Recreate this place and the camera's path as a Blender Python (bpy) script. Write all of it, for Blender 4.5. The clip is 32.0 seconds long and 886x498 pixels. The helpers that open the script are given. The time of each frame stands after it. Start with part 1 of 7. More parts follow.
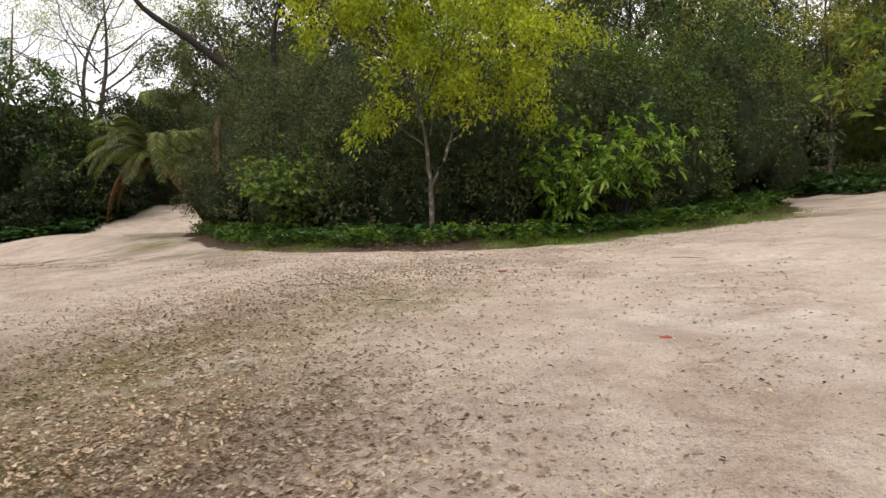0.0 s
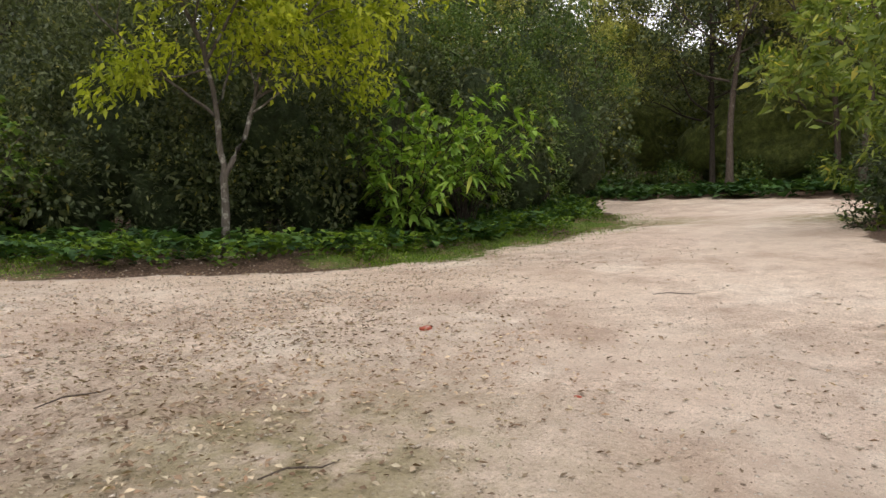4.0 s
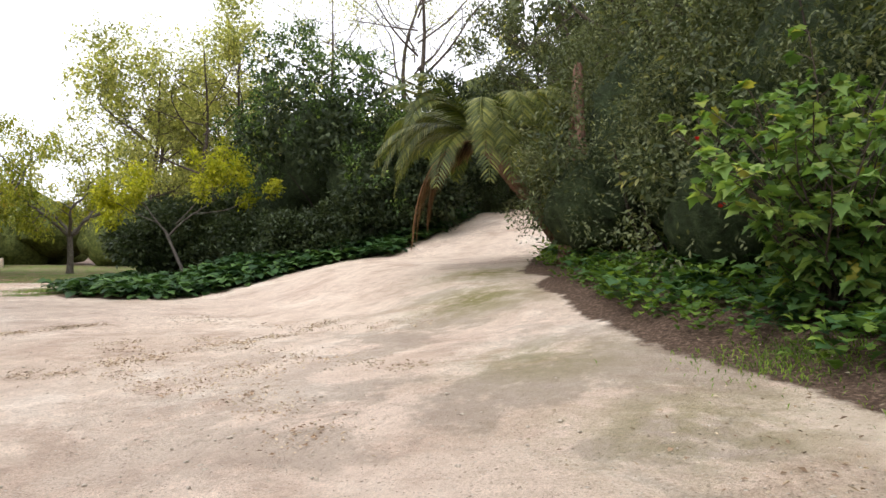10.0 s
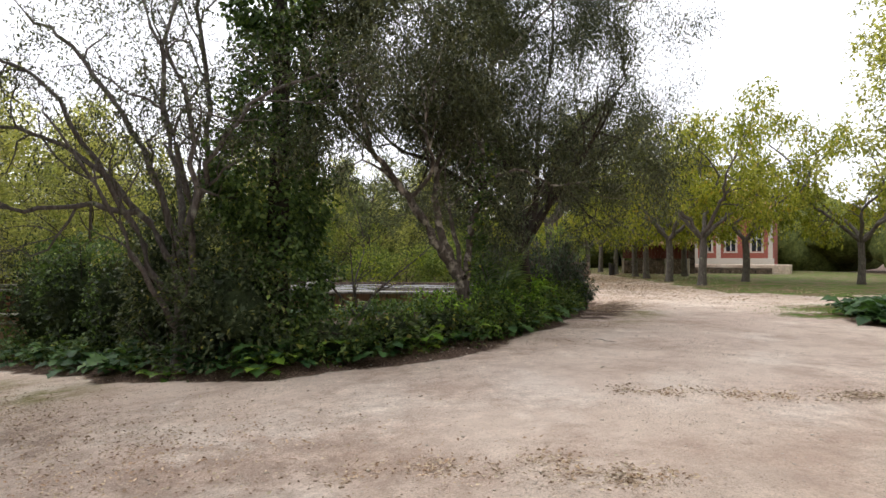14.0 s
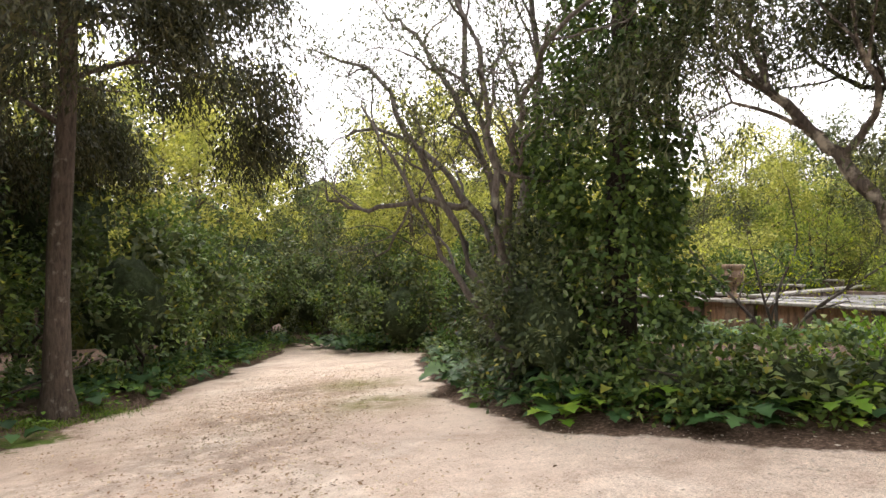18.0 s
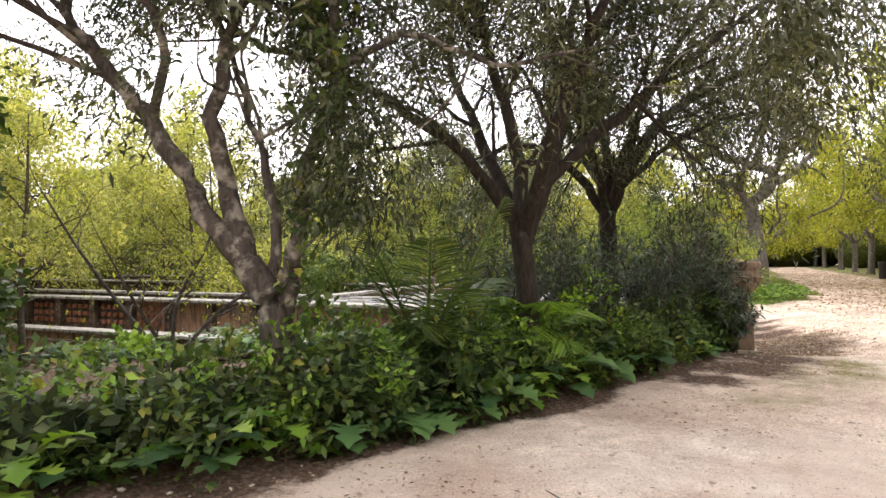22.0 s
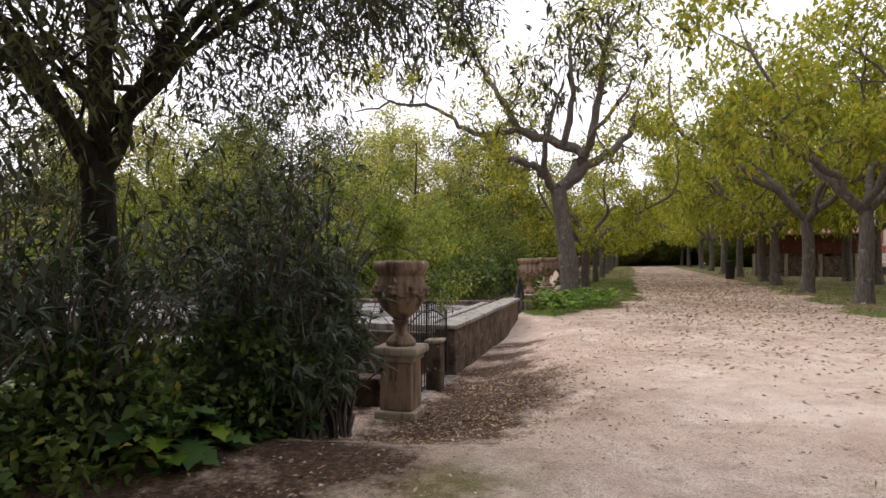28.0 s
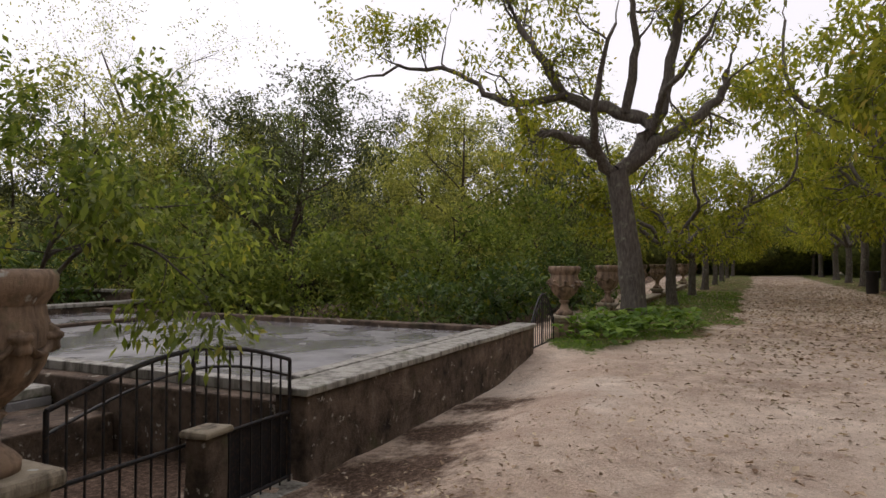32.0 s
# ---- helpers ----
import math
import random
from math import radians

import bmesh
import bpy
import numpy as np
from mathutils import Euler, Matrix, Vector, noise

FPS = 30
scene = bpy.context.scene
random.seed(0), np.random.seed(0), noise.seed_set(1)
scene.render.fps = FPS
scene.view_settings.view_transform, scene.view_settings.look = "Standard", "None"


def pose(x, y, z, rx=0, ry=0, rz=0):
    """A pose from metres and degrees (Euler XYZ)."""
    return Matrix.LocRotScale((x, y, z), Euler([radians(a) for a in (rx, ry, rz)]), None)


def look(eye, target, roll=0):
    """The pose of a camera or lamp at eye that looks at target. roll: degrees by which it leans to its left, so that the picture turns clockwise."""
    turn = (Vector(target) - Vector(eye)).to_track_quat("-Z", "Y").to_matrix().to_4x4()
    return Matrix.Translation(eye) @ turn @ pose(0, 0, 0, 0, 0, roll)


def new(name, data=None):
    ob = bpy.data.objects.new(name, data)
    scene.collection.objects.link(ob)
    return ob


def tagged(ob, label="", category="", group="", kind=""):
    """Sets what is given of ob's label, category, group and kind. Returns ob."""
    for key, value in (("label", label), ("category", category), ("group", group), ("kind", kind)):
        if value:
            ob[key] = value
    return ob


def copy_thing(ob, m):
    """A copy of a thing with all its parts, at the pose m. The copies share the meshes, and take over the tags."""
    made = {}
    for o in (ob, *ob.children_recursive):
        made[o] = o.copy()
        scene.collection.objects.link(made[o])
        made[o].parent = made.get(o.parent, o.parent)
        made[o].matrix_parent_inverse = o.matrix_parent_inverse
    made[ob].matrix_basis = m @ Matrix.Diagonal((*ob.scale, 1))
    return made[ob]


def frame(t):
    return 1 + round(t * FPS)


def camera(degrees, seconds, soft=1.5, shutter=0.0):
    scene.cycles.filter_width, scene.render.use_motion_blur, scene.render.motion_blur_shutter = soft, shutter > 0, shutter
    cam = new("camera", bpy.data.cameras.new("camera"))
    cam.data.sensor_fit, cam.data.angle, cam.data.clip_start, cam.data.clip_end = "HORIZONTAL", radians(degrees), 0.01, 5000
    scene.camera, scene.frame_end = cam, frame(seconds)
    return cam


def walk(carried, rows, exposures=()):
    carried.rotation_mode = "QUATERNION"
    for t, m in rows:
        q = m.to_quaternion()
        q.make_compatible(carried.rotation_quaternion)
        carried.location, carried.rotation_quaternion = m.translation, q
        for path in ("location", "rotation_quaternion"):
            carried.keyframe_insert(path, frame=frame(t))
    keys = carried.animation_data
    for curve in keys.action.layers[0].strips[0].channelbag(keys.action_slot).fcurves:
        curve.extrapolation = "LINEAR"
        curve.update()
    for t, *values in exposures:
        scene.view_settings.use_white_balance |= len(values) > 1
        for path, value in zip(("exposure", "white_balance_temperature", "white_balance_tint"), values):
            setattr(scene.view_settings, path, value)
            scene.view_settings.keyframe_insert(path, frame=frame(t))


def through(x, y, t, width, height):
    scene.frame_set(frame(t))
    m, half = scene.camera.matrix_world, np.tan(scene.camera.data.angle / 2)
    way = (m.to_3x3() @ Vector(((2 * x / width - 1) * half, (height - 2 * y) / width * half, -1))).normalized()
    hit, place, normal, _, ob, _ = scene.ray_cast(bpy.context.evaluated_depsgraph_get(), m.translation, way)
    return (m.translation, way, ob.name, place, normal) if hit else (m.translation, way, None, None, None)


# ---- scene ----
cam = camera(68.0, 32.0)
PATH = [
    (0.0, -0.000, 0.000, 1.500, 90.72, -0.34, 0.00),
    (0.5, -0.124, 0.579, 1.598, 90.73, -0.23, -1.71),
    (1.0, -0.251, 1.149, 1.604, 90.63, -0.19, -4.24),
    (1.5, -0.303, 1.711, 1.676, 90.57, -0.05, -10.47),
    (2.0, -0.329, 2.288, 1.783, 90.60, 0.17, -16.02),
    (2.5, -0.482, 2.893, 1.798, 90.52, 0.22, -19.22),
    (3.0, -0.638, 3.460, 1.825, 90.52, 0.21, -20.08),
    (3.5, -0.806, 4.040, 1.864, 90.51, 0.12, -20.39),
    (5.5, -2.315, 6.958, 2.216, 90.55, 0.15, -34.21),
    (6.0, -2.517, 7.477, 2.283, 90.59, 0.18, -35.64),
    (6.5, -2.890, 7.936, 2.283, 90.45, 0.11, -35.02),
    (7.0, -3.229, 8.286, 2.319, 90.45, 0.13, -31.97),
    (7.5, -3.453, 8.710, 2.415, 90.56, 0.11, -19.65),
    (8.0, -3.654, 9.179, 2.412, 90.42, 0.08, -17.25),
    (8.5, -3.903, 9.547, 2.493, 90.54, 0.02, -7.72),
    (9.0, -4.092, 10.002, 2.597, 90.46, 0.09, 4.74),
    (9.5, -4.358, 10.533, 2.611, 90.42, 0.09, 17.04),
    (10.0, -4.805, 10.961, 2.633, 90.37, -0.03, 26.94),
    (10.5, -5.277, 11.394, 2.658, 90.51, -0.20, 39.71),
    (11.0, -5.865, 11.821, 2.618, 90.46, -0.23, 49.71),
    (11.5, -6.425, 12.193, 2.621, 90.44, -0.22, 51.49),
    (12.0, -7.043, 12.626, 2.683, 90.55, -0.20, 53.58),
    (12.5, -7.645, 13.047, 2.713, 90.46, -0.08, 54.61),
    (13.0, -8.243, 13.448, 2.782, 90.48, -0.14, 58.77),
    (13.5, -8.872, 13.760, 2.830, 90.53, -0.14, 73.61),
    (14.0, -9.468, 13.998, 2.820, 90.63, -0.19, 88.99),
    (14.5, -9.942, 14.280, 2.804, 90.60, -0.35, 117.68),
    (15.0, -10.490, 14.458, 2.792, 90.51, -0.49, 129.52),
    (15.5, -11.096, 14.649, 2.795, 90.50, -0.44, 131.20),
    (17.5, -13.333, 15.417, 2.754, 90.59, -0.08, 137.52),
    (18.0, -13.916, 15.761, 2.806, 90.61, -0.06, 134.97),
    (18.5, -14.494, 16.196, 2.843, 90.49, -0.18, 130.18),
    (19.0, -15.001, 16.584, 2.834, 90.46, -0.19, 123.27),
    (19.5, -15.530, 16.917, 2.791, 90.54, -0.14, 113.26),
    (20.0, -16.071, 17.092, 2.785, 90.58, -0.14, 112.46),
    (20.5, -16.584, 17.261, 2.786, 90.58, -0.06, 111.96),
    (21.0, -17.170, 17.545, 2.759, 90.71, 0.10, 111.96),
    (21.5, -17.704, 17.822, 2.712, 90.72, 0.13, 111.55),
    (22.0, -18.282, 18.148, 2.735, 90.67, 0.29, 110.34),
    (22.5, -18.752, 18.495, 2.758, 90.68, 0.26, 109.96),
    (23.0, -19.243, 18.795, 2.822, 90.61, 0.14, 106.30),
    (23.5, -19.772, 19.115, 2.840, 90.54, 0.06, 104.57),
    (24.0, -20.352, 19.325, 2.811, 90.46, -0.02, 103.54),
    (24.5, -20.972, 19.514, 2.772, 90.43, -0.09, 102.87),
    (26.5, -23.009, 20.351, 2.751, 90.35, 0.07, 103.18),
    (27.0, -23.614, 20.690, 2.730, 90.42, 0.15, 102.51),
    (27.5, -24.184, 20.947, 2.714, 90.51, 0.15, 102.12),
    (28.0, -24.807, 21.174, 2.682, 90.50, 0.17, 102.04),
    (28.5, -25.441, 21.354, 2.704, 90.51, 0.22, 103.78),
    (29.0, -26.041, 21.560, 2.742, 90.64, 0.18, 104.66),
    (29.5, -26.772, 21.721, 2.787, 90.69, 0.22, 104.45),
    (30.0, -27.335, 21.833, 2.776, 90.81, 0.21, 105.21),
    (30.5, -27.898, 21.981, 2.695, 90.88, 0.15, 109.66),
    (31.0, -28.539, 22.089, 2.624, 90.98, -0.11, 114.53),
    (31.5, -29.200, 22.209, 2.594, 90.99, -0.22, 114.53),
    (32.0, -29.935, 22.296, 2.660, 91.08, -0.20, 111.71),
]
walk(cam, [(t, pose(*p)) for t, *p in PATH], exposures=[
    (0, 0.35, 6500, 12), (3, 0.38, 6500, 12), (6, 0.7, 6450, 11), (8, 0.95, 6450, 10), (9, 1.15, 6300, 11), (10, 0.92, 6200, 11), (11, 0.3, 6200, 14), (12, 0.08, 6250, 15), (13, 0.25, 6150, 14), (14, 0.7, 6200, 12), (15, 1.4, 6250, 8), (15.5, 1.42, 6300, 9),
    (17.5, 1.52, 6550, 13), (19, 1.58, 6550, 14), (21, 1.72, 6480, 15), (23, 1.6, 6450, 16), (24, 1.48, 6450, 17), (24.5, 1.4, 6420, 18), (26.5, 0.98, 6380, 19), (27, 0.88, 6360, 19), (28, 0.58, 6350, 20), (29, 0.32, 6400, 20), (30, 0.06, 6450, 19), (31, -0.1, 6450, 18), (32, -0.14, 6450, 17)])
# ---------- world and light: bright, even overcast sky ----------
world = bpy.data.worlds.new("overcast_sky")
scene.world = world
world.use_nodes = True
wn, wl = world.node_tree.nodes, world.node_tree.links
sky = wn.new("ShaderNodeTexSky")
sky.sky_type, sky.sun_disc = "NISHITA", False
sky.sun_elevation, sky.sun_rotation = radians(48), radians(-150)
sky.air_density, sky.dust_density, sky.ozone_density = 1.0, 2.0, 1.0
soft_sky = wn.new("ShaderNodeHueSaturation")
soft_sky.inputs["Saturation"].default_value = 0.12
wl.new(sky.outputs[0], soft_sky.inputs["Color"])
cloud = wn.new("ShaderNodeMix")
cloud.data_type = "RGBA"
cloud.inputs[0].default_value = 0.82
cloud.inputs[7].default_value = (7.6, 7.55, 7.7, 1)
wl.new(soft_sky.outputs[0], cloud.inputs[6])
wl.new(cloud.outputs[2], wn["Background"].inputs[0])
wn["Background"].inputs[1].default_value = 0.15
sun = new("sun", bpy.data.lights.new("sun", "SUN"))
sun.data.energy, sun.data.angle, sun.data.color = 0.7, radians(30), (1.0, 0.96, 0.9)
sun.matrix_world = look((0, 0, 30), (14, 24, 0))


# ---------- mesh tools ----------
rng = np.random.default_rng(7)


def mesh_of(name, verts, faces, mats, smooth=False, index=None):
    """A mesh from arrays; faces: (m, k) or a list of such arrays."""
    verts = np.asarray(verts, float).reshape(-1, 3)
    groups = faces if isinstance(faces, list) else [faces]
    groups = [np.asarray(f, np.int32) for f in groups if len(f)]
    me = bpy.data.meshes.new(name)
    me.vertices.add(len(verts))
    me.vertices.foreach_set("co", verts.ravel())
    loops = np.concatenate([f.ravel() for f in groups])
    sizes = np.concatenate([np.full(len(f), f.shape[1], np.int32) for f in groups])
    starts = np.concatenate([[0], np.cumsum(sizes)[:-1]]).astype(np.int32)
    me.loops.add(len(loops))
    me.loops.foreach_set("vertex_index", loops)
    me.polygons.add(len(sizes))
    me.polygons.foreach_set("loop_start", starts)
    if smooth:
        me.polygons.foreach_set("use_smooth", np.ones(len(sizes), bool))
    for m in mats if isinstance(mats, (list, tuple)) else [mats]:
        me.materials.append(m)
    if index is not None:
        me.polygons.foreach_set("material_index", np.asarray(index, np.int32))
    me.update(calc_edges=True)
    return me


def part(name, data, parent, label=""):
    """Links a mesh as one object under a thing or a part."""
    ob = new(name, data)
    ob.parent = parent
    return tagged(ob, label)


def thing(name, at, label, category, group="", kind="", rz=0.0):
    ob = new(name)
    ob.empty_display_size = 0.2
    ob.matrix_world = pose(*at, 0, 0, rz)
    return tagged(ob, label, category, group, kind)


def single(name, data, at, label, category, group="", kind=""):
    ob = new(name, data)
    ob.location = at
    return tagged(ob, label, category, group, kind)


def bm_mesh(name, bm, mat, smooth=False):
    me = bpy.data.meshes.new(name)
    bmesh.ops.recalc_face_normals(bm, faces=bm.faces)
    if smooth:
        for f in bm.faces:
            f.smooth = True
    bm.to_mesh(me)
    bm.free()
    me.materials.append(mat)
    return me


def box(name, lo, hi, mat, bevel=0.012, rough=0.0, cuts=0):
    """A block with rounded, slightly worn edges."""
    bm = bmesh.new()
    bmesh.ops.create_cube(bm, size=1)
    size = Vector(hi) - Vector(lo)
    mid = (Vector(hi) + Vector(lo)) / 2
    for v in bm.verts:
        v.co = Vector(v.co[i] * size[i] for i in range(3)) + mid
    if cuts:
        bmesh.ops.subdivide_edges(bm, edges=[e for e in bm.edges if e.calc_length() > 0.6], cuts=cuts, use_grid_fill=True)
    if bevel:
        sharp = [e for e in bm.edges if len(e.link_faces) == 2 and e.calc_face_angle(0) > 0.5]
        bmesh.ops.bevel(bm, geom=sharp, offset=bevel, segments=2, affect="EDGES", profile=0.5)
    if rough:
        for v in bm.verts:
            v.co += noise.noise_vector(v.co * 3.1) * rough
    return bm_mesh(name, bm, mat)


def lathe(name, profile, mat, sides=28, flutes=0, depth=0.0):
    """A turned body from (radius, height) pairs, fluted where asked."""
    verts, faces = [], []
    for r, z in profile:
        for k in range(sides):
            a = 2 * math.pi * k / sides
            rr = r * (1 - depth * (0.5 + 0.5 * math.cos(a * flutes))) if flutes else r
            verts.append((rr * math.cos(a), rr * math.sin(a), z))
    for i in range(len(profile) - 1):
        for k in range(sides):
            faces.append((i * sides + k, i * sides + (k + 1) % sides, (i + 1) * sides + (k + 1) % sides, (i + 1) * sides + k))
    me = mesh_of(name, verts, np.array(faces), mat, True)
    return me


def tubes(name, lines, mat, sides=7, rough=0.0):
    """Tapered round limbs: lines of (points, radii), joined in one mesh."""
    V, Fc, base = [], [], 0
    kinds = {}
    for pts, radii in lines:
        k = sides if radii[0] > 0.035 else (5 if radii[0] > 0.015 else 3)
        kinds.setdefault((len(pts), k), []).append((pts, radii))
    for (n, k), some in kinds.items():
        pts = np.array([p for p, r in some], float)
        radii = np.array([r for p, r in some], float)
        m = len(some)
        tang = unit(np.gradient(pts, axis=1))
        ref = np.where(np.abs(tang[..., 2:3]) > 0.9, [1.0, 0, 0], [0, 0, 1.0])
        s = unit(np.cross(tang, ref))
        u = np.cross(s, tang)
        a = np.arange(k) * 2 * math.pi / k
        ring = pts[:, :, None] + radii[:, :, None, None] * (np.cos(a)[:, None] * s[:, :, None] + np.sin(a)[:, None] * u[:, :, None])
        if rough:
            ring = ring + rng.normal(0, rough, ring.shape) * (radii * (radii[:, :1] > 0.05))[:, :, None, None]
        V.append(ring.reshape(-1, 3))
        i = (np.arange(m)[:, None, None] * n + np.arange(n - 1)[None, :, None]) * k
        j = np.arange(k)[None, None]
        Fc.append(np.stack([i + j, i + (j + 1) % k, i + k + (j + 1) % k, i + k + j], -1).reshape(-1, 4) + base)
        base += m * n * k
    return mesh_of(name, np.concatenate(V), np.concatenate(Fc), mat, True)


def reseed(x, y):
    """Random numbers that depend on a thing's place alone."""
    global rng
    rng = np.random.default_rng(int(abs(x * 1310 + y * 170)) % 1000003)


def unit(v):
    return v / (np.linalg.norm(v, axis=-1, keepdims=True) + 1e-9)


# Outlines of leaves: half widths along the midrib, from stalk to tip.
LEAF = ((0.0, 0.0), (0.45, 0.5), (1.0, 0.0))
LONG = ((0.0, 0.0), (0.3, 0.5), (0.7, 0.36), (1.0, 0.0))
LOBED = ((0.0, 0.03), (0.14, 0.1), (0.2, 0.36), (0.28, 0.12), (0.4, 0.5), (0.49, 0.18), (0.62, 0.5), (0.71, 0.2), (0.83, 0.34), (0.9, 0.12), (1.0, 0.0))
LOBED_SMALL = ((0.0, 0.05), (0.25, 0.44), (0.45, 0.24), (0.65, 0.46), (1.0, 0.0))
IVY = ((0.0, 0.3), (0.35, 0.55), (1.0, 0.0))
PALMATE = ((0.0, 0.25), (0.1, 0.55), (0.3, 0.38), (0.45, 0.6), (0.6, 0.3), (1.0, 0.0))


def leaves(name, P, D, N, L, W, mat, shape=LEAF, droop=0.12, fold=0.18):
    """Many leaves in one mesh: stalk ends P, directions D, upper sides N, lengths L, widths W."""
    P, D, N = (np.asarray(a, float) for a in (P, D, N))
    n = len(P)
    L = np.broadcast_to(np.asarray(L, float), (n,))[:, None]
    W = np.broadcast_to(np.asarray(W, float), (n,))[:, None]
    D = unit(D)
    S = unit(np.cross(D, N))
    N = np.cross(S, D)
    rows = []
    for f, h in shape:
        mid = P + D * L * f - np.array([0, 0, 1.0]) * L * droop * f * f
        if h == 0.0:
            rows.append([mid])
        else:
            up = N * W * h * fold
            rows.append([mid + S * W * h + up, mid, mid - S * W * h + up])
    V = np.stack([v for r in rows for v in r], 1)
    m = V.shape[1]
    idx, tris, quads = [], [], []
    c = 0
    for r in rows:
        idx.append(list(range(c, c + len(r))))
        c += len(r)
    for a, b in zip(idx, idx[1:]):
        if len(a) == 1 and len(b) == 3:
            tris += [(a[0], b[0], b[1]), (a[0], b[1], b[2])]
        elif len(a) == 3 and len(b) == 1:
            tris += [(a[0], b[0], a[1]), (a[1], b[0], a[2])]
        elif len(a) == 3:
            quads += [(a[0], b[0], b[1], a[1]), (a[1], b[1], b[2], a[2])]
    off = (np.arange(n) * m)[:, None, None]
    groups = []
    if quads:
        groups.append((np.array(quads)[None] + off).reshape(-1, 4))
    if tris:
        groups.append((np.array(tris)[None] + off).reshape(-1, 3))
    return mesh_of(name, V.reshape(-1, 3), groups, mat)


def sprays(centres, outward, per, radius, spread=0.8, hang=0.0):
    """Leaf places round twig ends: points, directions and upper sides."""
    c = np.repeat(centres, per, 0)
    o = np.repeat(outward, per, 0)
    n = len(c)
    r = rng.normal(0, 1, (n, 3))
    P = c + unit(r) * radius * rng.random((n, 1)) ** 0.5
    D = unit(o + rng.normal(0, spread, (n, 3)) - np.array([0, 0, hang]))
    N = unit(np.array([0, 0, 1.0]) + rng.normal(0, 0.45, (n, 3)))
    return P, D, N


def boughs(centres, outward, per, radius):
    """Cushions of twig ends round each bough: flat across the way outward, falling off towards the rim."""
    c, o = np.repeat(centres, per, 0), np.repeat(outward, per, 0)
    n = len(c)
    size = np.repeat(radius * rng.uniform(0.6, 1.25, len(centres)), per)[:, None]
    a = unit(np.cross(o, rng.normal(0, 1, (n, 3))))
    r = rng.random((n, 1)) ** 0.6
    way = unit(o + np.array([0, 0, 0.5]))
    return c + a * r * size + way * size * (0.25 - 0.55 * r * r) + rng.normal(0, 0.06, (n, 3)) * size, unit(way + a * r * 0.8)


def lump_points(lumps, count, shell=0.3, below=-0.35):
    """Places in the outer shell of several ellipsoids (x, y, z, rx, ry, rz), with ways outward; the part inside another lump is left out."""
    lumps = np.asarray(lumps, float)
    area = np.prod(lumps[:, 3:], axis=1) ** (2 / 3)
    pick = rng.choice(len(lumps), int(count * 1.8), p=area / area.sum())
    d = unit(rng.normal(0, 1, (len(pick), 3)))
    d[:, 2] = np.where(d[:, 2] < below, -d[:, 2], d[:, 2])
    bump = 1 + 0.16 * np.sin(d[:, 0] * 7 + pick) * np.sin(d[:, 1] * 6.3 + 2 * pick) + 0.12 * np.sin(d[:, 2] * 9 + pick * 1.7)
    q = (1 - shell * rng.random(len(pick)) ** 1.6) * bump
    P = lumps[pick, :3] + d * lumps[pick, 3:] * q[:, None]
    keep = np.ones(len(P), bool)
    for i, l in enumerate(lumps):
        inside = (((P - l[:3]) / l[3:]) ** 2).sum(1) < 0.55
        keep &= ~(inside & (pick != i))
    return P[keep][:count], d[keep][:count]


def grow(p, d, length, radius, depth, out, tips, bend=0.25, split=(2, 4), spread=0.7, shrink=0.7, lift=0.12, steps=4):
    """Branches on branches: fills out with limbs and tips with twig ends."""
    pts, rad = [np.array(p, float)], [radius]
    d = unit(np.array(d, float))
    for i in range(steps):
        d = unit(d + rng.normal(0, bend, 3) * 0.6 + np.array([0, 0, lift]))
        pts.append(pts[-1] + d * length / steps)
        rad.append(radius * (1 - 0.45 * (i + 1) / steps))
    out.append((pts, rad))
    if depth == 0:
        tips.append((pts[-1], d))
        tips.append((pts[-3], unit(d + rng.normal(0, 0.6, 3))))
        return
    for i in range(rng.integers(split[0], split[1] + 1)):
        k = len(pts) - 1 - (0 if i == 0 else int(rng.integers(0, 3)))
        side = unit(np.cross(d, rng.normal(0, 1, 3)))
        nd = unit(d + side * spread * rng.uniform(0.6, 1.3))
        grow(pts[k], nd, length * shrink * rng.uniform(0.75, 1.2), rad[k] * (0.78 if i == 0 else 0.6), depth - 1, out, tips, bend, split, spread, shrink, lift, steps)


# ---------- lie of the land ----------
def ramp(a, b, x):
    t = np.clip((np.asarray(x, float) - a) / (b - a), 0, 1)
    return t * t * (3 - 2 * t)


def land(x, y):
    """Height of the sandy ground: a hill that rises to the north-east, level to the west, falling to the south."""
    x, y = np.asarray(x, float), np.asarray(y, float)
    xx = np.minimum(x, 30)
    q = np.where(y < 18, np.where(y < 0, 0.16 * y, 0.16 * y - 0.003 * y * y), 1.908 + 0.1 * (np.minimum(y, 45) - 18) - 0.03 * np.clip(y - 26, 0, 5) + 0.15 * np.clip(y - 31, 0, 8))
    east = -0.05 + np.maximum(q, -2) + 0.03 * xx + 0.06 * np.maximum(0, xx - 2)
    fall = np.log1p(np.exp(np.minimum(30, (15.5 - y) / 1.5))) * 1.5
    west = 1.18 - 0.09 * np.minimum(fall, 60)
    w = ramp(0, 1, -(x + 0.4 * (y - 16) + 0.7 * np.maximum(0, y - 20) + 4) / (8 + 0.6 * np.clip(y - 22, 0, 12)))
    return east * (1 - w) + west * w


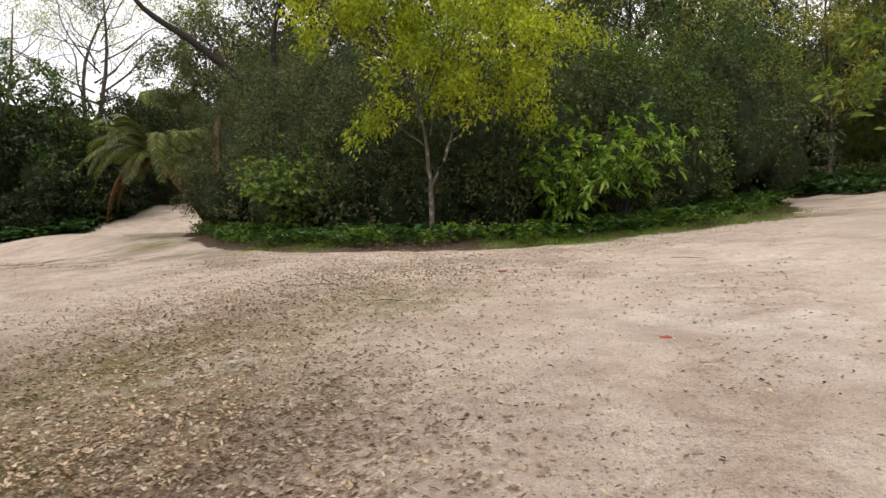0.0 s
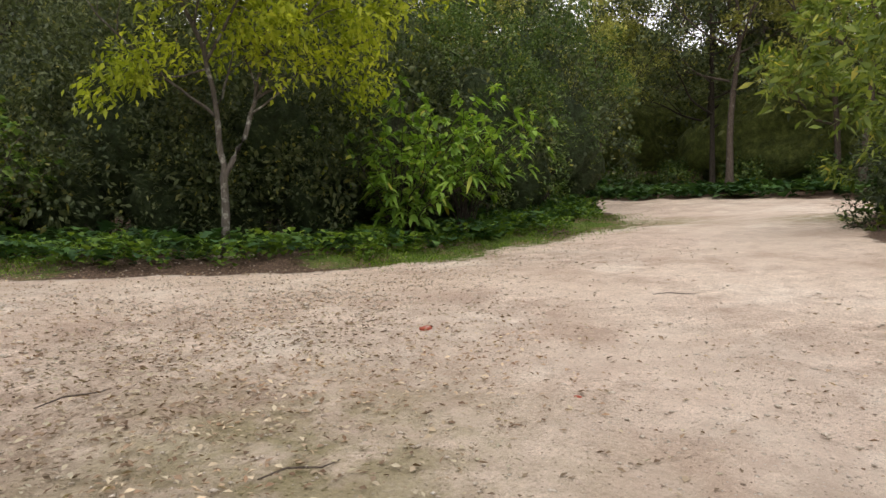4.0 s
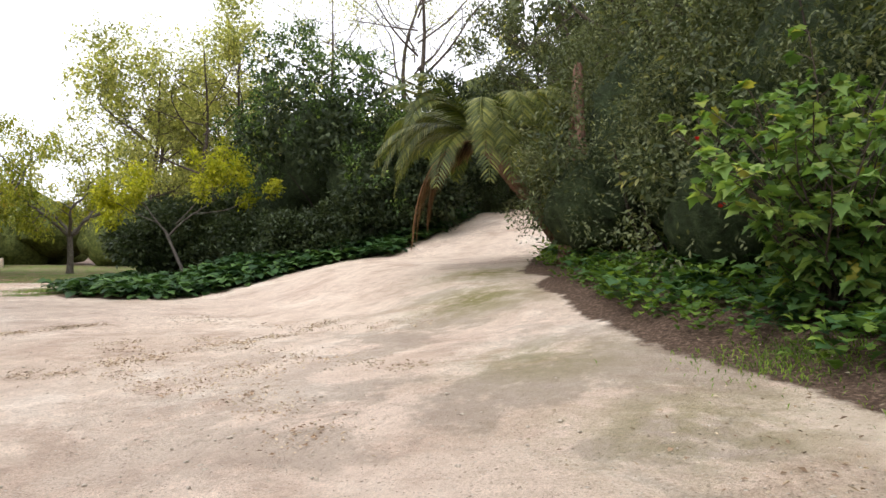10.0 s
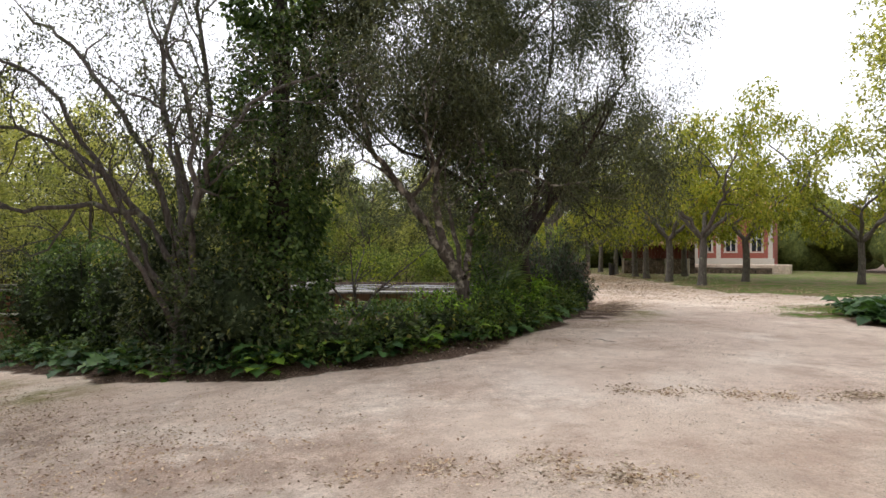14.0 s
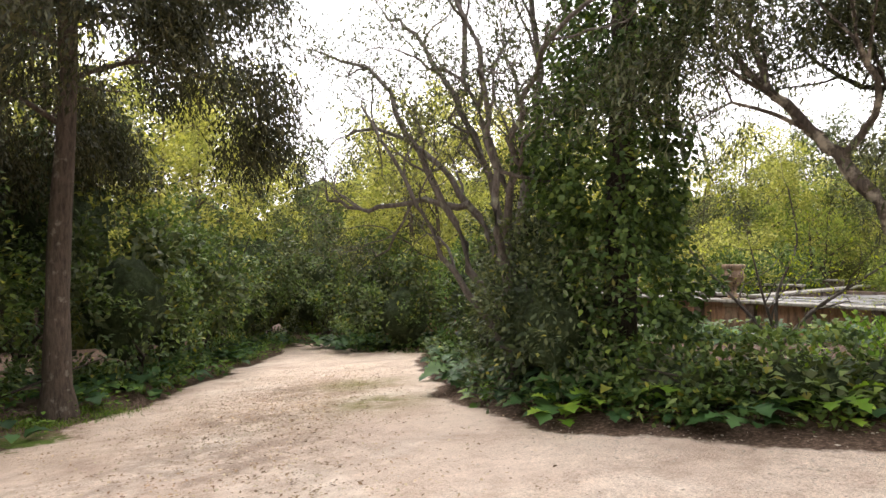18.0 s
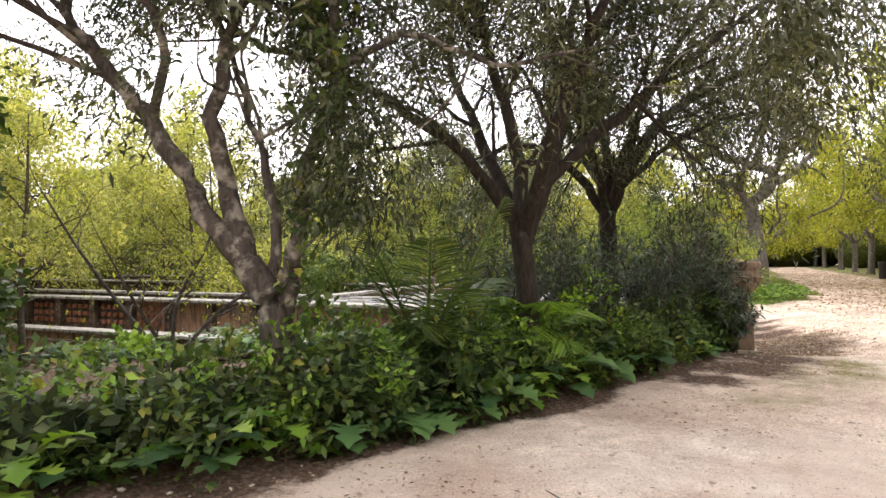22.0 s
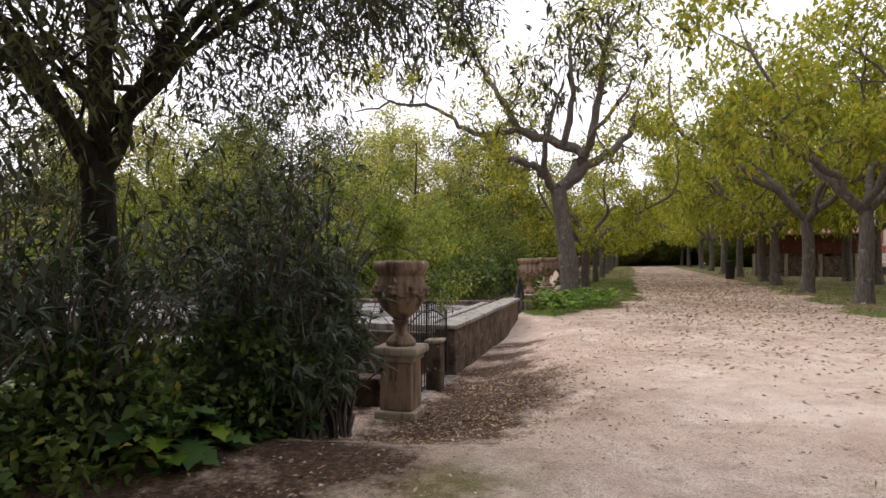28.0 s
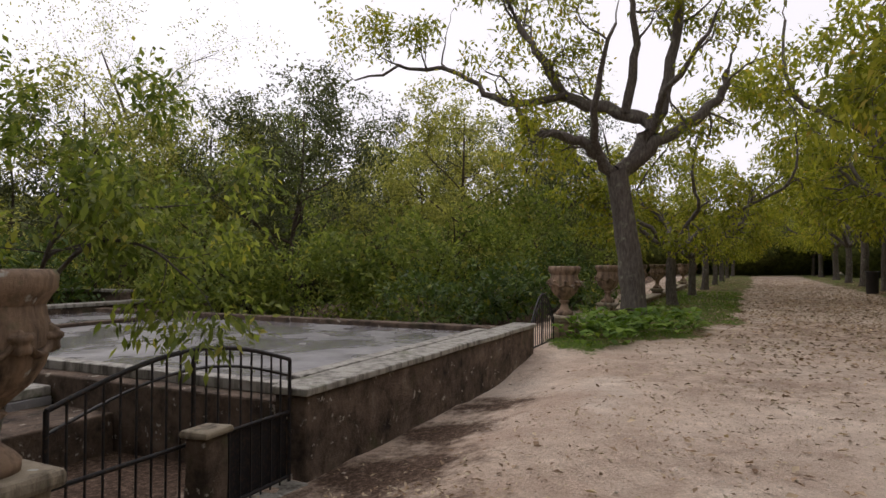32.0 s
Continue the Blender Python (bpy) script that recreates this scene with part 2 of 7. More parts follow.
def outline_distance(poly, x, y):
    """Distance to a closed outline, positive inside."""
    x, y = np.asarray(x, float), np.asarray(y, float)
    best = np.full(x.shape, 1e9)
    inside = np.zeros(x.shape, bool)
    for (ax, ay), (bx, by) in zip(poly, poly[1:] + poly[:1]):
        ex, ey = bx - ax, by - ay
        t = np.clip(((x - ax) * ex + (y - ay) * ey) / (ex * ex + ey * ey), 0, 1)
        best = np.minimum(best, np.hypot(x - ax - t * ex, y - ay - t * ey))
        cross = (ay > y) != (by > y)
        with np.errstate(divide="ignore", invalid="ignore"):
            inside ^= cross & (x < (bx - ax) * (y - ay) / (by - ay) + ax)
    return np.where(inside, best, -best)


BED_MAIN = [(17, 36), (13.5, 26), (11, 20.6), (7, 17.2), (4.8, 16.3), (2.5, 15.0), (1.0, 14.8), (-0.8, 15.0), (-2.4, 14.9), (-3.6, 15.7), (-4.8, 16.9), (-6.4, 19), (-8.6, 22.6), (-10.0, 26), (-11.5, 33), (-14, 60), (20, 60)]
BED_NORTH = [(-28.5, 25.6), (-25.5, 24.7), (-23.2, 24.7), (-22.3, 25.8), (-21.6, 27.6), (-19.8, 29.4), (-17.9, 31.6), (-17.2, 36), (-20, 60), (-45, 60), (-36, 36), (-31, 29)]
BED_WEST = [(-30, -2), (-26.2, 2.9), (-23.4, 6.0), (-21.6, 8.3), (-20.7, 10.0), (-20.4, 11.1), (-20.5, 11.8), (-20.8, 13.2), (-21.3, 14.4), (-22.2, 15.1), (-23.5, 16.0), (-25, 16.7), (-26.6, 17.5), (-28.9, 18.5), (-30.3, 19.0), (-31.2, 18.6), (-31.2, 8), (-33, -8)]
BED_SOUTH = [(-12.2, 9.2), (-13.6, 7.9), (-15.2, 6.5), (-17.0, 4.4), (-18.7, 3.4), (-21.4, 0.4), (-26, -4.6), (-33, -13), (-60, -40), (-10, -40), (-9, 0)]
BED_EAST = [(9.6, 11.6), (10.6, 12.9), (12.5, 14.2), (16, 16.0), (24, 12), (24, 0), (12, 2), (10.3, 7)]
BED_FAR = [(14.5, 40), (17.5, 29), (20.6, 23), (21.6, 17.6), (26, 12), (60, 10), (60, 70), (16, 70)]
VERGE_SOUTH = [(-41.3, 19.7), (-40.7, 20.6), (-43.5, 21.7), (-48, 23.0), (-61, 23.8), (-84, 25.6), (-140, 29), (-140, 21), (-60, 20.3), (-43.2, 19.7)]
VERGE_NORTH = [(-40, 27.4), (-46, 28.2), (-53, 28.6), (-66, 29.4), (-84, 30.4), (-140, 33), (-140, 60), (-60, 60), (-45, 45), (-36, 31)]
BEDS = [BED_MAIN, BED_NORTH, BED_WEST, BED_SOUTH, BED_EAST, BED_FAR]
VERGES = [VERGE_SOUTH, VERGE_NORTH]


def wobble(x, y):
    return 0.22 * np.sin(x * 1.7 + 1.3 * np.sin(y * 0.9)) + 0.16 * np.sin(y * 2.3 + 1.1 * np.sin(x * 1.1)) + 0.08 * np.sin(5.1 * x + 3.7 * y)


def surface(x, y):
    """Height of the ground sheet: the land, with low banks under the planting and a sunk garden side."""
    x, y = np.asarray(x, float), np.asarray(y, float)
    z = land(x, y)
    for b in BEDS:
        z = z + 0.14 * ramp(0.0, 0.9, outline_distance(b, x, y) + wobble(x, y) * 0.5)
    for b in VERGES:
        z = z + 0.05 * ramp(-0.1, 0.4, outline_distance(b, x, y) + wobble(x, y) * 0.6)
    edge = np.interp(y, [24.6, 25.8, 27.6, 29.4, 31.6, 36, 60], [-23.2, -22.3, -21.6, -19.8, -17.9, -17.2, -20])
    z = z + np.maximum(0, land(edge, y) - land(x, y)) * ramp(5.2, 2.0, edge - x) * (x < edge) * ramp(24.6, 26, y)
    z = z - 0.3 * ramp(21.2, 19.5, y) * ramp(-29.6, -31.2, x) * ramp(-41.5, -38.5, x)
    return z


def surf(x, y):
    return float(surface(np.array([x]), np.array([y]))[0])


# ---------- materials ----------
class Mat:
    """A node material under construction."""

    def __init__(self, name):
        self.m = bpy.data.materials.new(name)
        self.m.use_nodes = True
        self.n, self.l = self.m.node_tree.nodes, self.m.node_tree.links
        self.b = self.n["Principled BSDF"]

    def node(self, kind, **inputs):
        nd = self.n.new(kind)
        for k, v in inputs.items():
            key = k.replace("_", " ")
            if hasattr(v, "is_linked"):
                self.l.new(v, nd.inputs[key])
            else:
                nd.inputs[key].default_value = v
        return nd

    def coord(self):
        return self.n.new("ShaderNodeTexCoord").outputs["Object"]

    def noise(self, scale, detail=4, rough=0.6, vec=None, warp=0.0):
        nd = self.node("ShaderNodeTexNoise", Scale=scale, Detail=detail, Roughness=rough, Distortion=warp)
        self.l.new(vec if vec is not None else self.pos(), nd.inputs["Vector"])
        return nd.outputs["Fac"]

    def pos(self):
        return self.n.new("ShaderNodeNewGeometry").outputs["Position"]

    def ramp(self, fac, *stops):
        nd = self.n.new("ShaderNodeValToRGB")
        e = nd.color_ramp.elements
        while len(e) < len(stops):
            e.new(0.5)
        for el, (p, c) in zip(e, stops):
            el.position = p
            el.color = (*c, 1) if len(c) == 3 else c
        self.l.new(fac, nd.inputs[0])
        return nd.outputs["Color"]

    def step(self, fac, a, b):
        nd = self.node("ShaderNodeMapRange")
        for k, v in (("From Min", a), ("From Max", b)):
            nd.inputs[k].default_value = v
        self.l.new(fac, nd.inputs["Value"])
        return nd.outputs[0]

    def mix(self, fac, a, b, mode="MIX"):
        nd = self.n.new("ShaderNodeMix")
        nd.data_type, nd.blend_type = "RGBA", mode
        for sock, v in ((nd.inputs[0], fac), (nd.inputs[6], a), (nd.inputs[7], b)):
            if hasattr(v, "is_linked"):
                self.l.new(v, sock)
            else:
                sock.default_value = v if isinstance(v, (int, float)) else (*v, 1)
        return nd.outputs[2]

    def math(self, op, a, b=0.0):
        nd = self.n.new("ShaderNodeMath")
        nd.operation = op
        for sock, v in zip(nd.inputs, (a, b)):
            if hasattr(v, "is_linked"):
                self.l.new(v, sock)
            else:
                sock.default_value = v
        return nd.outputs[0]

    def attr(self, name):
        nd = self.n.new("ShaderNodeAttribute")
        nd.attribute_name = name
        return nd.outputs["Fac"]

    def done(self, color, rough=0.8, bump=None, strength=0.3, dist=0.02, metal=0.0, spec=0.3):
        for key, v in (("Base Color", color), ("Roughness", rough), ("Metallic", metal), ("Specular IOR Level", spec)):
            if hasattr(v, "is_linked"):
                self.l.new(v, self.b.inputs[key])
            else:
                self.b.inputs[key].default_value = (*v, 1) if isinstance(v, tuple) else v
        if bump is not None:
            bp = self.n.new("ShaderNodeBump")
            bp.inputs["Strength"].default_value, bp.inputs["Distance"].default_value = strength, dist
            self.l.new(bump, bp.inputs["Height"])
            self.l.new(bp.outputs[0], self.b.inputs["Normal"])
        return self.m


def leaf_mat(name, dark, mid, light, gloss=0.5, through=0.35, odd=None):
    """Leaves: each one its own tone, a little light passing through."""
    k = Mat(name)
    rnd = k.n.new("ShaderNodeNewGeometry").outputs["Random Per Island"]
    tone = k.ramp(rnd, (0.0, dark), (0.5, mid), (0.93, light), (1.0, odd or light))
    patch = k.ramp(k.noise(0.55, 2), (0.3, (0.68, 0.72, 0.7)), (0.7, (1.22, 1.16, 1.1)))
    tuft = k.ramp(k.noise(2.6, 3), (0.3, (0.7, 0.74, 0.74)), (0.7, (1.25, 1.2, 1.12)))
    col = k.mix(1.0, k.mix(1.0, tone, patch, "MULTIPLY"), tuft, "MULTIPLY")
    m = k.done(col, gloss + 0.08, spec=0.3)
    tr = k.node("ShaderNodeBsdfTranslucent")
    k.l.new(k.mix(1.0, col, (1.2, 1.25, 0.6), "MULTIPLY"), tr.inputs["Color"])
    ms = k.n.new("ShaderNodeMixShader")
    ms.inputs[0].default_value = through
    k.l.new(k.b.outputs[0], ms.inputs[1])
    k.l.new(tr.outputs[0], ms.inputs[2])
    k.l.new(ms.outputs[0], k.n["Material Output"].inputs["Surface"])
    return m


def bark_mat(name, dark, light, lichen=(0.33, 0.34, 0.27), amount=0.45):
    k = Mat(name)
    p = k.coord()
    st = k.node("ShaderNodeMapping", Vector=p)
    st.inputs["Scale"].default_value = (9, 9, 2.2)
    fib = k.noise(2.5, 6, 0.65, st.outputs[0])
    col = k.ramp(fib, (0.3, dark), (0.7, light))
    col = k.mix(k.step(k.noise(5, 4, 0.6, p), 1 - amount, 1.05 - amount + 0.1), col, lichen)
    return k.done(col, 0.9, fib, 0.9, 0.03, spec=0.15)


def stone_mat(name, base, dark, moss=(0.10, 0.11, 0.05), grime=0.5, rough=0.85):
    """Old weathered stone or render with black grime, lichen and flaking."""
    k = Mat(name)
    p = k.pos()
    col = k.ramp(k.noise(14, 6, 0.7, p), (0.3, tuple(c * 0.75 for c in base)), (0.75, base))
    down = k.node("ShaderNodeMapping", Vector=p)
    down.inputs["Scale"].default_value = (5, 5, 0.9)
    col = k.mix(k.step(k.noise(1.6, 5, 0.65, down.outputs[0]), grime, grime + 0.22), col, dark)
    col = k.mix(k.step(k.noise(3.3, 4, 0.7, p), 0.6, 0.75), col, moss)
    col = k.mix(k.step(k.noise(11, 3, 0.5, p), 0.68, 0.74), col, (0.5, 0.49, 0.44))
    return k.done(col, rough, k.noise(30, 6, 0.7, p), 0.5, 0.02)


def wall_mat(name, dark, mid, pale):
    """Old lime render gone brown and black, flaked down to pale patches."""
    k = Mat(name)
    p = k.pos()
    run = k.node("ShaderNodeMapping", Vector=p)
    run.inputs["Scale"].default_value = (2.0, 2.0, 1.8)
    blot = k.noise(1.5, 9, 0.68, run.outputs[0])
    col = k.ramp(blot, (0.34, dark), (0.5, mid), (0.62, tuple(c * 1.45 for c in mid)), (0.74, tuple(0.6 * a + 0.4 * b for a, b in zip(mid, pale))))
    col = k.mix(k.math("MULTIPLY", k.step(k.noise(7, 6, 0.7, p), 0.5, 0.68), 0.7), col, dark)
    col = k.mix(k.step(k.noise(9, 5, 0.62, p), 0.635, 0.67), col, pale)
    col = k.mix(k.math("MULTIPLY", k.step(k.noise(2.2, 5, 0.65, p), 0.58, 0.7), 0.6), col, (0.07, 0.075, 0.035))
    height = k.math("ADD", k.noise(26, 7, 0.72, p), k.math("MULTIPLY", blot, 1.5))
    return k.done(col, 0.9, height, 0.8, 0.03, spec=0.2)


def ground_mat():
    """Packed sandy clay: pale and swept, pinkish and stony, damp grey patches, moss, leaf litter; soil and grass where planted."""
    k = Mat("sandy_ground")
    fine = k.noise(38, 6, 0.75)
    grit = k.noise(150, 4, 0.7)
    mott = k.noise(4.5, 8, 0.72)
    sand = k.ramp(k.noise(0.16, 5, 0.6), (0.36, (0.62, 0.485, 0.375)), (0.5, (0.71, 0.58, 0.465)), (0.64, (0.64, 0.505, 0.405)))
    sand = k.mix(k.math("MULTIPLY", k.step(k.noise(0.75, 9, 0.7), 0.47, 0.62), 0.75), sand, (0.49, 0.36, 0.275))
    sand = k.mix(k.math("MULTIPLY", k.step(k.noise(0.5, 9, 0.68, warp=0.3), 0.53, 0.64), 0.8), sand, (0.8, 0.69, 0.575))
    worn = k.mix(1.0, sand, k.ramp(mott, (0.33, (0.76, 0.72, 0.69)), (0.48, (1.0, 1.0, 1.0)), (0.66, (1.16, 1.17, 1.18))), "MULTIPLY")
    worn = k.mix(1.0, worn, k.ramp(fine, (0.34, (0.6, 0.57, 0.54)), (0.49, (1.0, 1.0, 1.0)), (0.64, (1.22, 1.22, 1.22))), "MULTIPLY")
    worn = k.mix(1.0, worn, k.ramp(grit, (0.35, (0.66, 0.64, 0.62)), (0.5, (1.0, 1.0, 1.0)), (0.65, (1.25, 1.25, 1.25))), "MULTIPLY")
    rough = k.step(k.noise(0.33, 7, 0.68), 0.42, 0.58)
    sand = k.mix(k.math("ADD", k.math("MULTIPLY", rough, 0.62), 0.3), sand, worn)
    stony = k.step(k.noise(1.1, 7, 0.7), 0.48, 0.62)
    relief = k.math("MULTIPLY", mott, k.math("ADD", k.math("MULTIPLY", rough, 0.9), 0.4))
    for scale, rare, far in ((17, 0.72, 0.24), (42, 0.55, 0.3)):
        pebble = k.n.new("ShaderNodeTexVoronoi")
        pebble.inputs["Scale"].default_value = scale
        k.l.new(k.pos(), pebble.inputs["Vector"])
        chan = k.n.new("ShaderNodeSeparateColor")
        k.l.new(pebble.outputs["Color"], chan.inputs[0])
        peb = k.math("MULTIPLY", k.step(pebble.outputs["Distance"], far, far - 0.12), k.step(k.math("ADD", chan.outputs[0], k.math("MULTIPLY", stony, 0.3)), rare + 0.1, rare + 0.16))
        sand = k.mix(k.math("MULTIPLY", peb, 0.85), sand, k.ramp(chan.outputs[1], (0.2, (0.17, 0.115, 0.08)), (0.45, (0.4, 0.31, 0.235)), (0.8, (0.68, 0.62, 0.53))))
        relief = k.math("ADD", relief, k.math("MULTIPLY", peb, 0.8))
    damp = k.math("MULTIPLY", k.step(k.noise(0.55, 9, 0.72, warp=0.3), 0.475, 0.54), k.attr("damp"))
    sand = k.mix(k.math("MULTIPLY", damp, 0.55), sand, k.ramp(k.noise(11, 7, 0.75), (0.35, (0.235, 0.19, 0.145)), (0.7, (0.37, 0.31, 0.245))))
    litter = k.math("MULTIPLY", k.step(k.noise(2.2, 8, 0.74), 0.38, 0.56), k.attr("litter"))
    sand = k.mix(k.math("MULTIPLY", litter, 0.9), sand, k.ramp(k.noise(55, 5, 0.75), (0.36, (0.085, 0.055, 0.04)), (0.5, (0.235, 0.155, 0.11)), (0.64, (0.46, 0.37, 0.28))))
    moss = k.math("MULTIPLY", k.step(k.noise(2.4, 7, 0.72), 0.34, 0.56), k.attr("moss"))
    sand = k.mix(moss, sand, k.ramp(k.noise(36, 5, 0.7), (0.3, (0.13, 0.125, 0.04)), (0.7, (0.28, 0.25, 0.09))))
    soil = k.ramp(k.noise(20, 7, 0.78), (0.34, (0.04, 0.026, 0.019)), (0.5, (0.11, 0.072, 0.05)), (0.66, (0.29, 0.2, 0.145)))
    col = k.mix(k.step(k.math("ADD", k.attr("soil"), k.math("MULTIPLY", k.math("SUBTRACT", k.noise(3.0, 8, 0.75), 0.5), 1.5)), 0.3, 0.62), sand, soil)
    turf = k.ramp(k.noise(22, 4), (0.3, (0.06, 0.1, 0.018)), (0.7, (0.15, 0.21, 0.04)))
    turf = k.mix(k.step(k.noise(1.2, 6, 0.72), 0.46, 0.58), turf, k.ramp(k.noise(35, 3), (0.35, (0.14, 0.085, 0.055)), (0.65, (0.3, 0.21, 0.14))))
    col = k.mix(k.step(k.math("ADD", k.attr("grass"), k.math("MULTIPLY", k.math("SUBTRACT", k.noise(4, 5, 0.7), 0.5), 1.5)), 0.4, 0.6), col, turf)
    height = k.math("ADD", k.math("MULTIPLY", fine, 0.8), k.math("ADD", relief, k.math("MULTIPLY", grit, 0.25)))
    return k.done(col, 0.93, height, 0.9, 0.035, spec=0.12)


GROUND = ground_mat()
YELLOW_LEAF = leaf_mat("yellow_green_leaves", (0.22, 0.27, 0.022), (0.38, 0.44, 0.04), (0.54, 0.58, 0.075), 0.55, 0.5)
GOLD_LEAF = leaf_mat("golden_sapling_leaves", (0.22, 0.24, 0.015), (0.4, 0.41, 0.028), (0.54, 0.53, 0.05), 0.55, 0.5)
CYPRESS_LEAF = leaf_mat("dusky_feathery_leaves", (0.024, 0.026, 0.013), (0.05, 0.051, 0.026), (0.095, 0.09, 0.045), 0.6, 0.2)
GARDEN_LEAF = leaf_mat("garden_tree_leaves", (0.11, 0.155, 0.04), (0.21, 0.265, 0.07), (0.35, 0.4, 0.12), 0.5, 0.5, (0.45, 0.42, 0.1))
AVENUE_LEAF = leaf_mat("autumn_avenue_leaves", (0.15, 0.175, 0.025), (0.29, 0.31, 0.04), (0.44, 0.43, 0.075), 0.6, 0.45, (0.45, 0.31, 0.07))
BRIGHT_LEAF = leaf_mat("bright_green_leaves", (0.08, 0.17, 0.02), (0.17, 0.3, 0.035), (0.3, 0.44, 0.07), 0.4, 0.4)
HIBISCUS_LEAF = leaf_mat("mallow_green_leaves", (0.085, 0.165, 0.042), (0.165, 0.27, 0.068), (0.29, 0.39, 0.11), 0.55, 0.38, (0.42, 0.38, 0.07))
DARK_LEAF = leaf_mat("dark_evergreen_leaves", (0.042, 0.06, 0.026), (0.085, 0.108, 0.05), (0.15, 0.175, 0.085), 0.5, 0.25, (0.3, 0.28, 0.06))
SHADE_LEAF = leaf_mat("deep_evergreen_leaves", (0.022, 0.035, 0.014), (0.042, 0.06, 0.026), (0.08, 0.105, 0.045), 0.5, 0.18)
OLIVE_LEAF = leaf_mat("grey_olive_leaves", (0.06, 0.072, 0.034), (0.11, 0.13, 0.06), (0.19, 0.21, 0.105), 0.55, 0.25)
IVY_LEAF = leaf_mat("ivy_leaves", (0.036, 0.066, 0.019), (0.072, 0.125, 0.034), (0.15, 0.225, 0.062), 0.45, 0.28, (0.27, 0.35, 0.07))
MID_LEAF = leaf_mat("mid_green_leaves", (0.045, 0.08, 0.022), (0.09, 0.145, 0.04), (0.17, 0.23, 0.065), 0.45, 0.3, (0.32, 0.3, 0.05))
WOOD_LEAF = leaf_mat("woodland_leaves", (0.18, 0.19, 0.06), (0.35, 0.355, 0.125), (0.54, 0.53, 0.2), 0.6, 0.5)
ACANTHUS_LEAF = leaf_mat("acanthus_leaves", (0.024, 0.06, 0.022), (0.052, 0.118, 0.038), (0.105, 0.195, 0.055), 0.55, 0.25)
HERB_LEAF = leaf_mat("fresh_herb_leaves", (0.07, 0.14, 0.022), (0.13, 0.225, 0.038), (0.225, 0.33, 0.058), 0.6, 0.35)
GRASS_BLADE = leaf_mat("grass_blades", (0.06, 0.12, 0.014), (0.125, 0.215, 0.026), (0.22, 0.31, 0.045), 0.6, 0.4)
OLEANDER_LEAF = leaf_mat("oleander_leaves", (0.024, 0.045, 0.026), (0.05, 0.082, 0.046), (0.11, 0.15, 0.085), 0.45, 0.2)
WILLOW_LEAF = leaf_mat("narrow_dusky_leaves", (0.035, 0.042, 0.02), (0.075, 0.086, 0.044), (0.145, 0.155, 0.085), 0.5, 0.22)
PALM_LEAF = leaf_mat("palm_leaves", (0.05, 0.07, 0.016), (0.11, 0.128, 0.028), (0.21, 0.22, 0.055), 0.45, 0.3)
DRY_PALM = leaf_mat("dry_palm_leaves", (0.13, 0.07, 0.035), (0.23, 0.13, 0.07), (0.33, 0.2, 0.11), 0.8, 0.15)
LAUREL_LEAF = leaf_mat("fresh_laurel_leaves", (0.095, 0.18, 0.025), (0.185, 0.32, 0.045), (0.31, 0.47, 0.085), 0.45, 0.4, (0.45, 0.42, 0.07))
LOQUAT_LEAF = leaf_mat("loquat_leaves", (0.075, 0.115, 0.022), (0.15, 0.21, 0.04), (0.27, 0.33, 0.07), 0.45, 0.4, (0.45, 0.4, 0.08))
DRY_LEAF = leaf_mat("fallen_dry_leaves", (0.17, 0.105, 0.07), (0.38, 0.27, 0.19), (0.62, 0.52, 0.4), 0.9, 0.1)
RED_PETAL = leaf_mat("red_petals", (0.4, 0.01, 0.015), (0.5, 0.02, 0.02), (0.6, 0.04, 0.03), 0.5, 0.3)
GREY_BARK = bark_mat("grey_lichened_bark", (0.065, 0.053, 0.045), (0.19, 0.165, 0.145), (0.26, 0.26, 0.2), 0.42)
PALE_BARK = bark_mat("pale_lichened_bark", (0.05, 0.042, 0.034), (0.13, 0.115, 0.095), (0.33, 0.32, 0.27), 0.47)
DARK_BARK = bark_mat("dark_bark", (0.025, 0.02, 0.016), (0.075, 0.06, 0.048), (0.13, 0.14, 0.1), 0.35)
BROWN_BARK = bark_mat("brown_bark", (0.045, 0.034, 0.026), (0.13, 0.1, 0.078), (0.26, 0.24, 0.19), 0.4)
PATCHED_BARK = bark_mat("patched_pale_bark", (0.05, 0.04, 0.032), (0.14, 0.115, 0.095), (0.4, 0.35, 0.28), 0.5)
RED_BARK = bark_mat("reddish_bark", (0.11, 0.06, 0.04), (0.28, 0.17, 0.12), (0.3, 0.25, 0.2), 0.3)
URN_STONE = stone_mat("weathered_urn_stone", (0.34, 0.235, 0.16), (0.05, 0.036, 0.027), grime=0.45)
PALE_STONE = stone_mat("pale_weathered_stone", (0.41, 0.345, 0.255), (0.075, 0.06, 0.046), grime=0.5)
WALL_RENDER = wall_mat("peeling_wall_render", (0.03, 0.023, 0.018), (0.125, 0.09, 0.066), (0.46, 0.41, 0.34))
COPING = stone_mat("grey_stone_coping", (0.4, 0.375, 0.325), (0.075, 0.065, 0.052), grime=0.45, rough=0.6)
TERRACOTTA = stone_mat("terracotta", (0.42, 0.17, 0.1), (0.1, 0.05, 0.035), grime=0.6)
OCHRE = stone_mat("ochre_plaster", (0.4, 0.24, 0.15), (0.08, 0.055, 0.04), grime=0.47)
PINK_WALL = stone_mat("red_house_plaster", (0.36, 0.115, 0.085), (0.2, 0.07, 0.05), moss=(0.3, 0.12, 0.09), grime=0.66)
TRIM_STONE = stone_mat("pale_window_trim", (0.6, 0.56, 0.48), (0.3, 0.27, 0.22), grime=0.7)
ROOF = stone_mat("old_roof_tiles", (0.4, 0.2, 0.12), (0.16, 0.09, 0.06), grime=0.55)
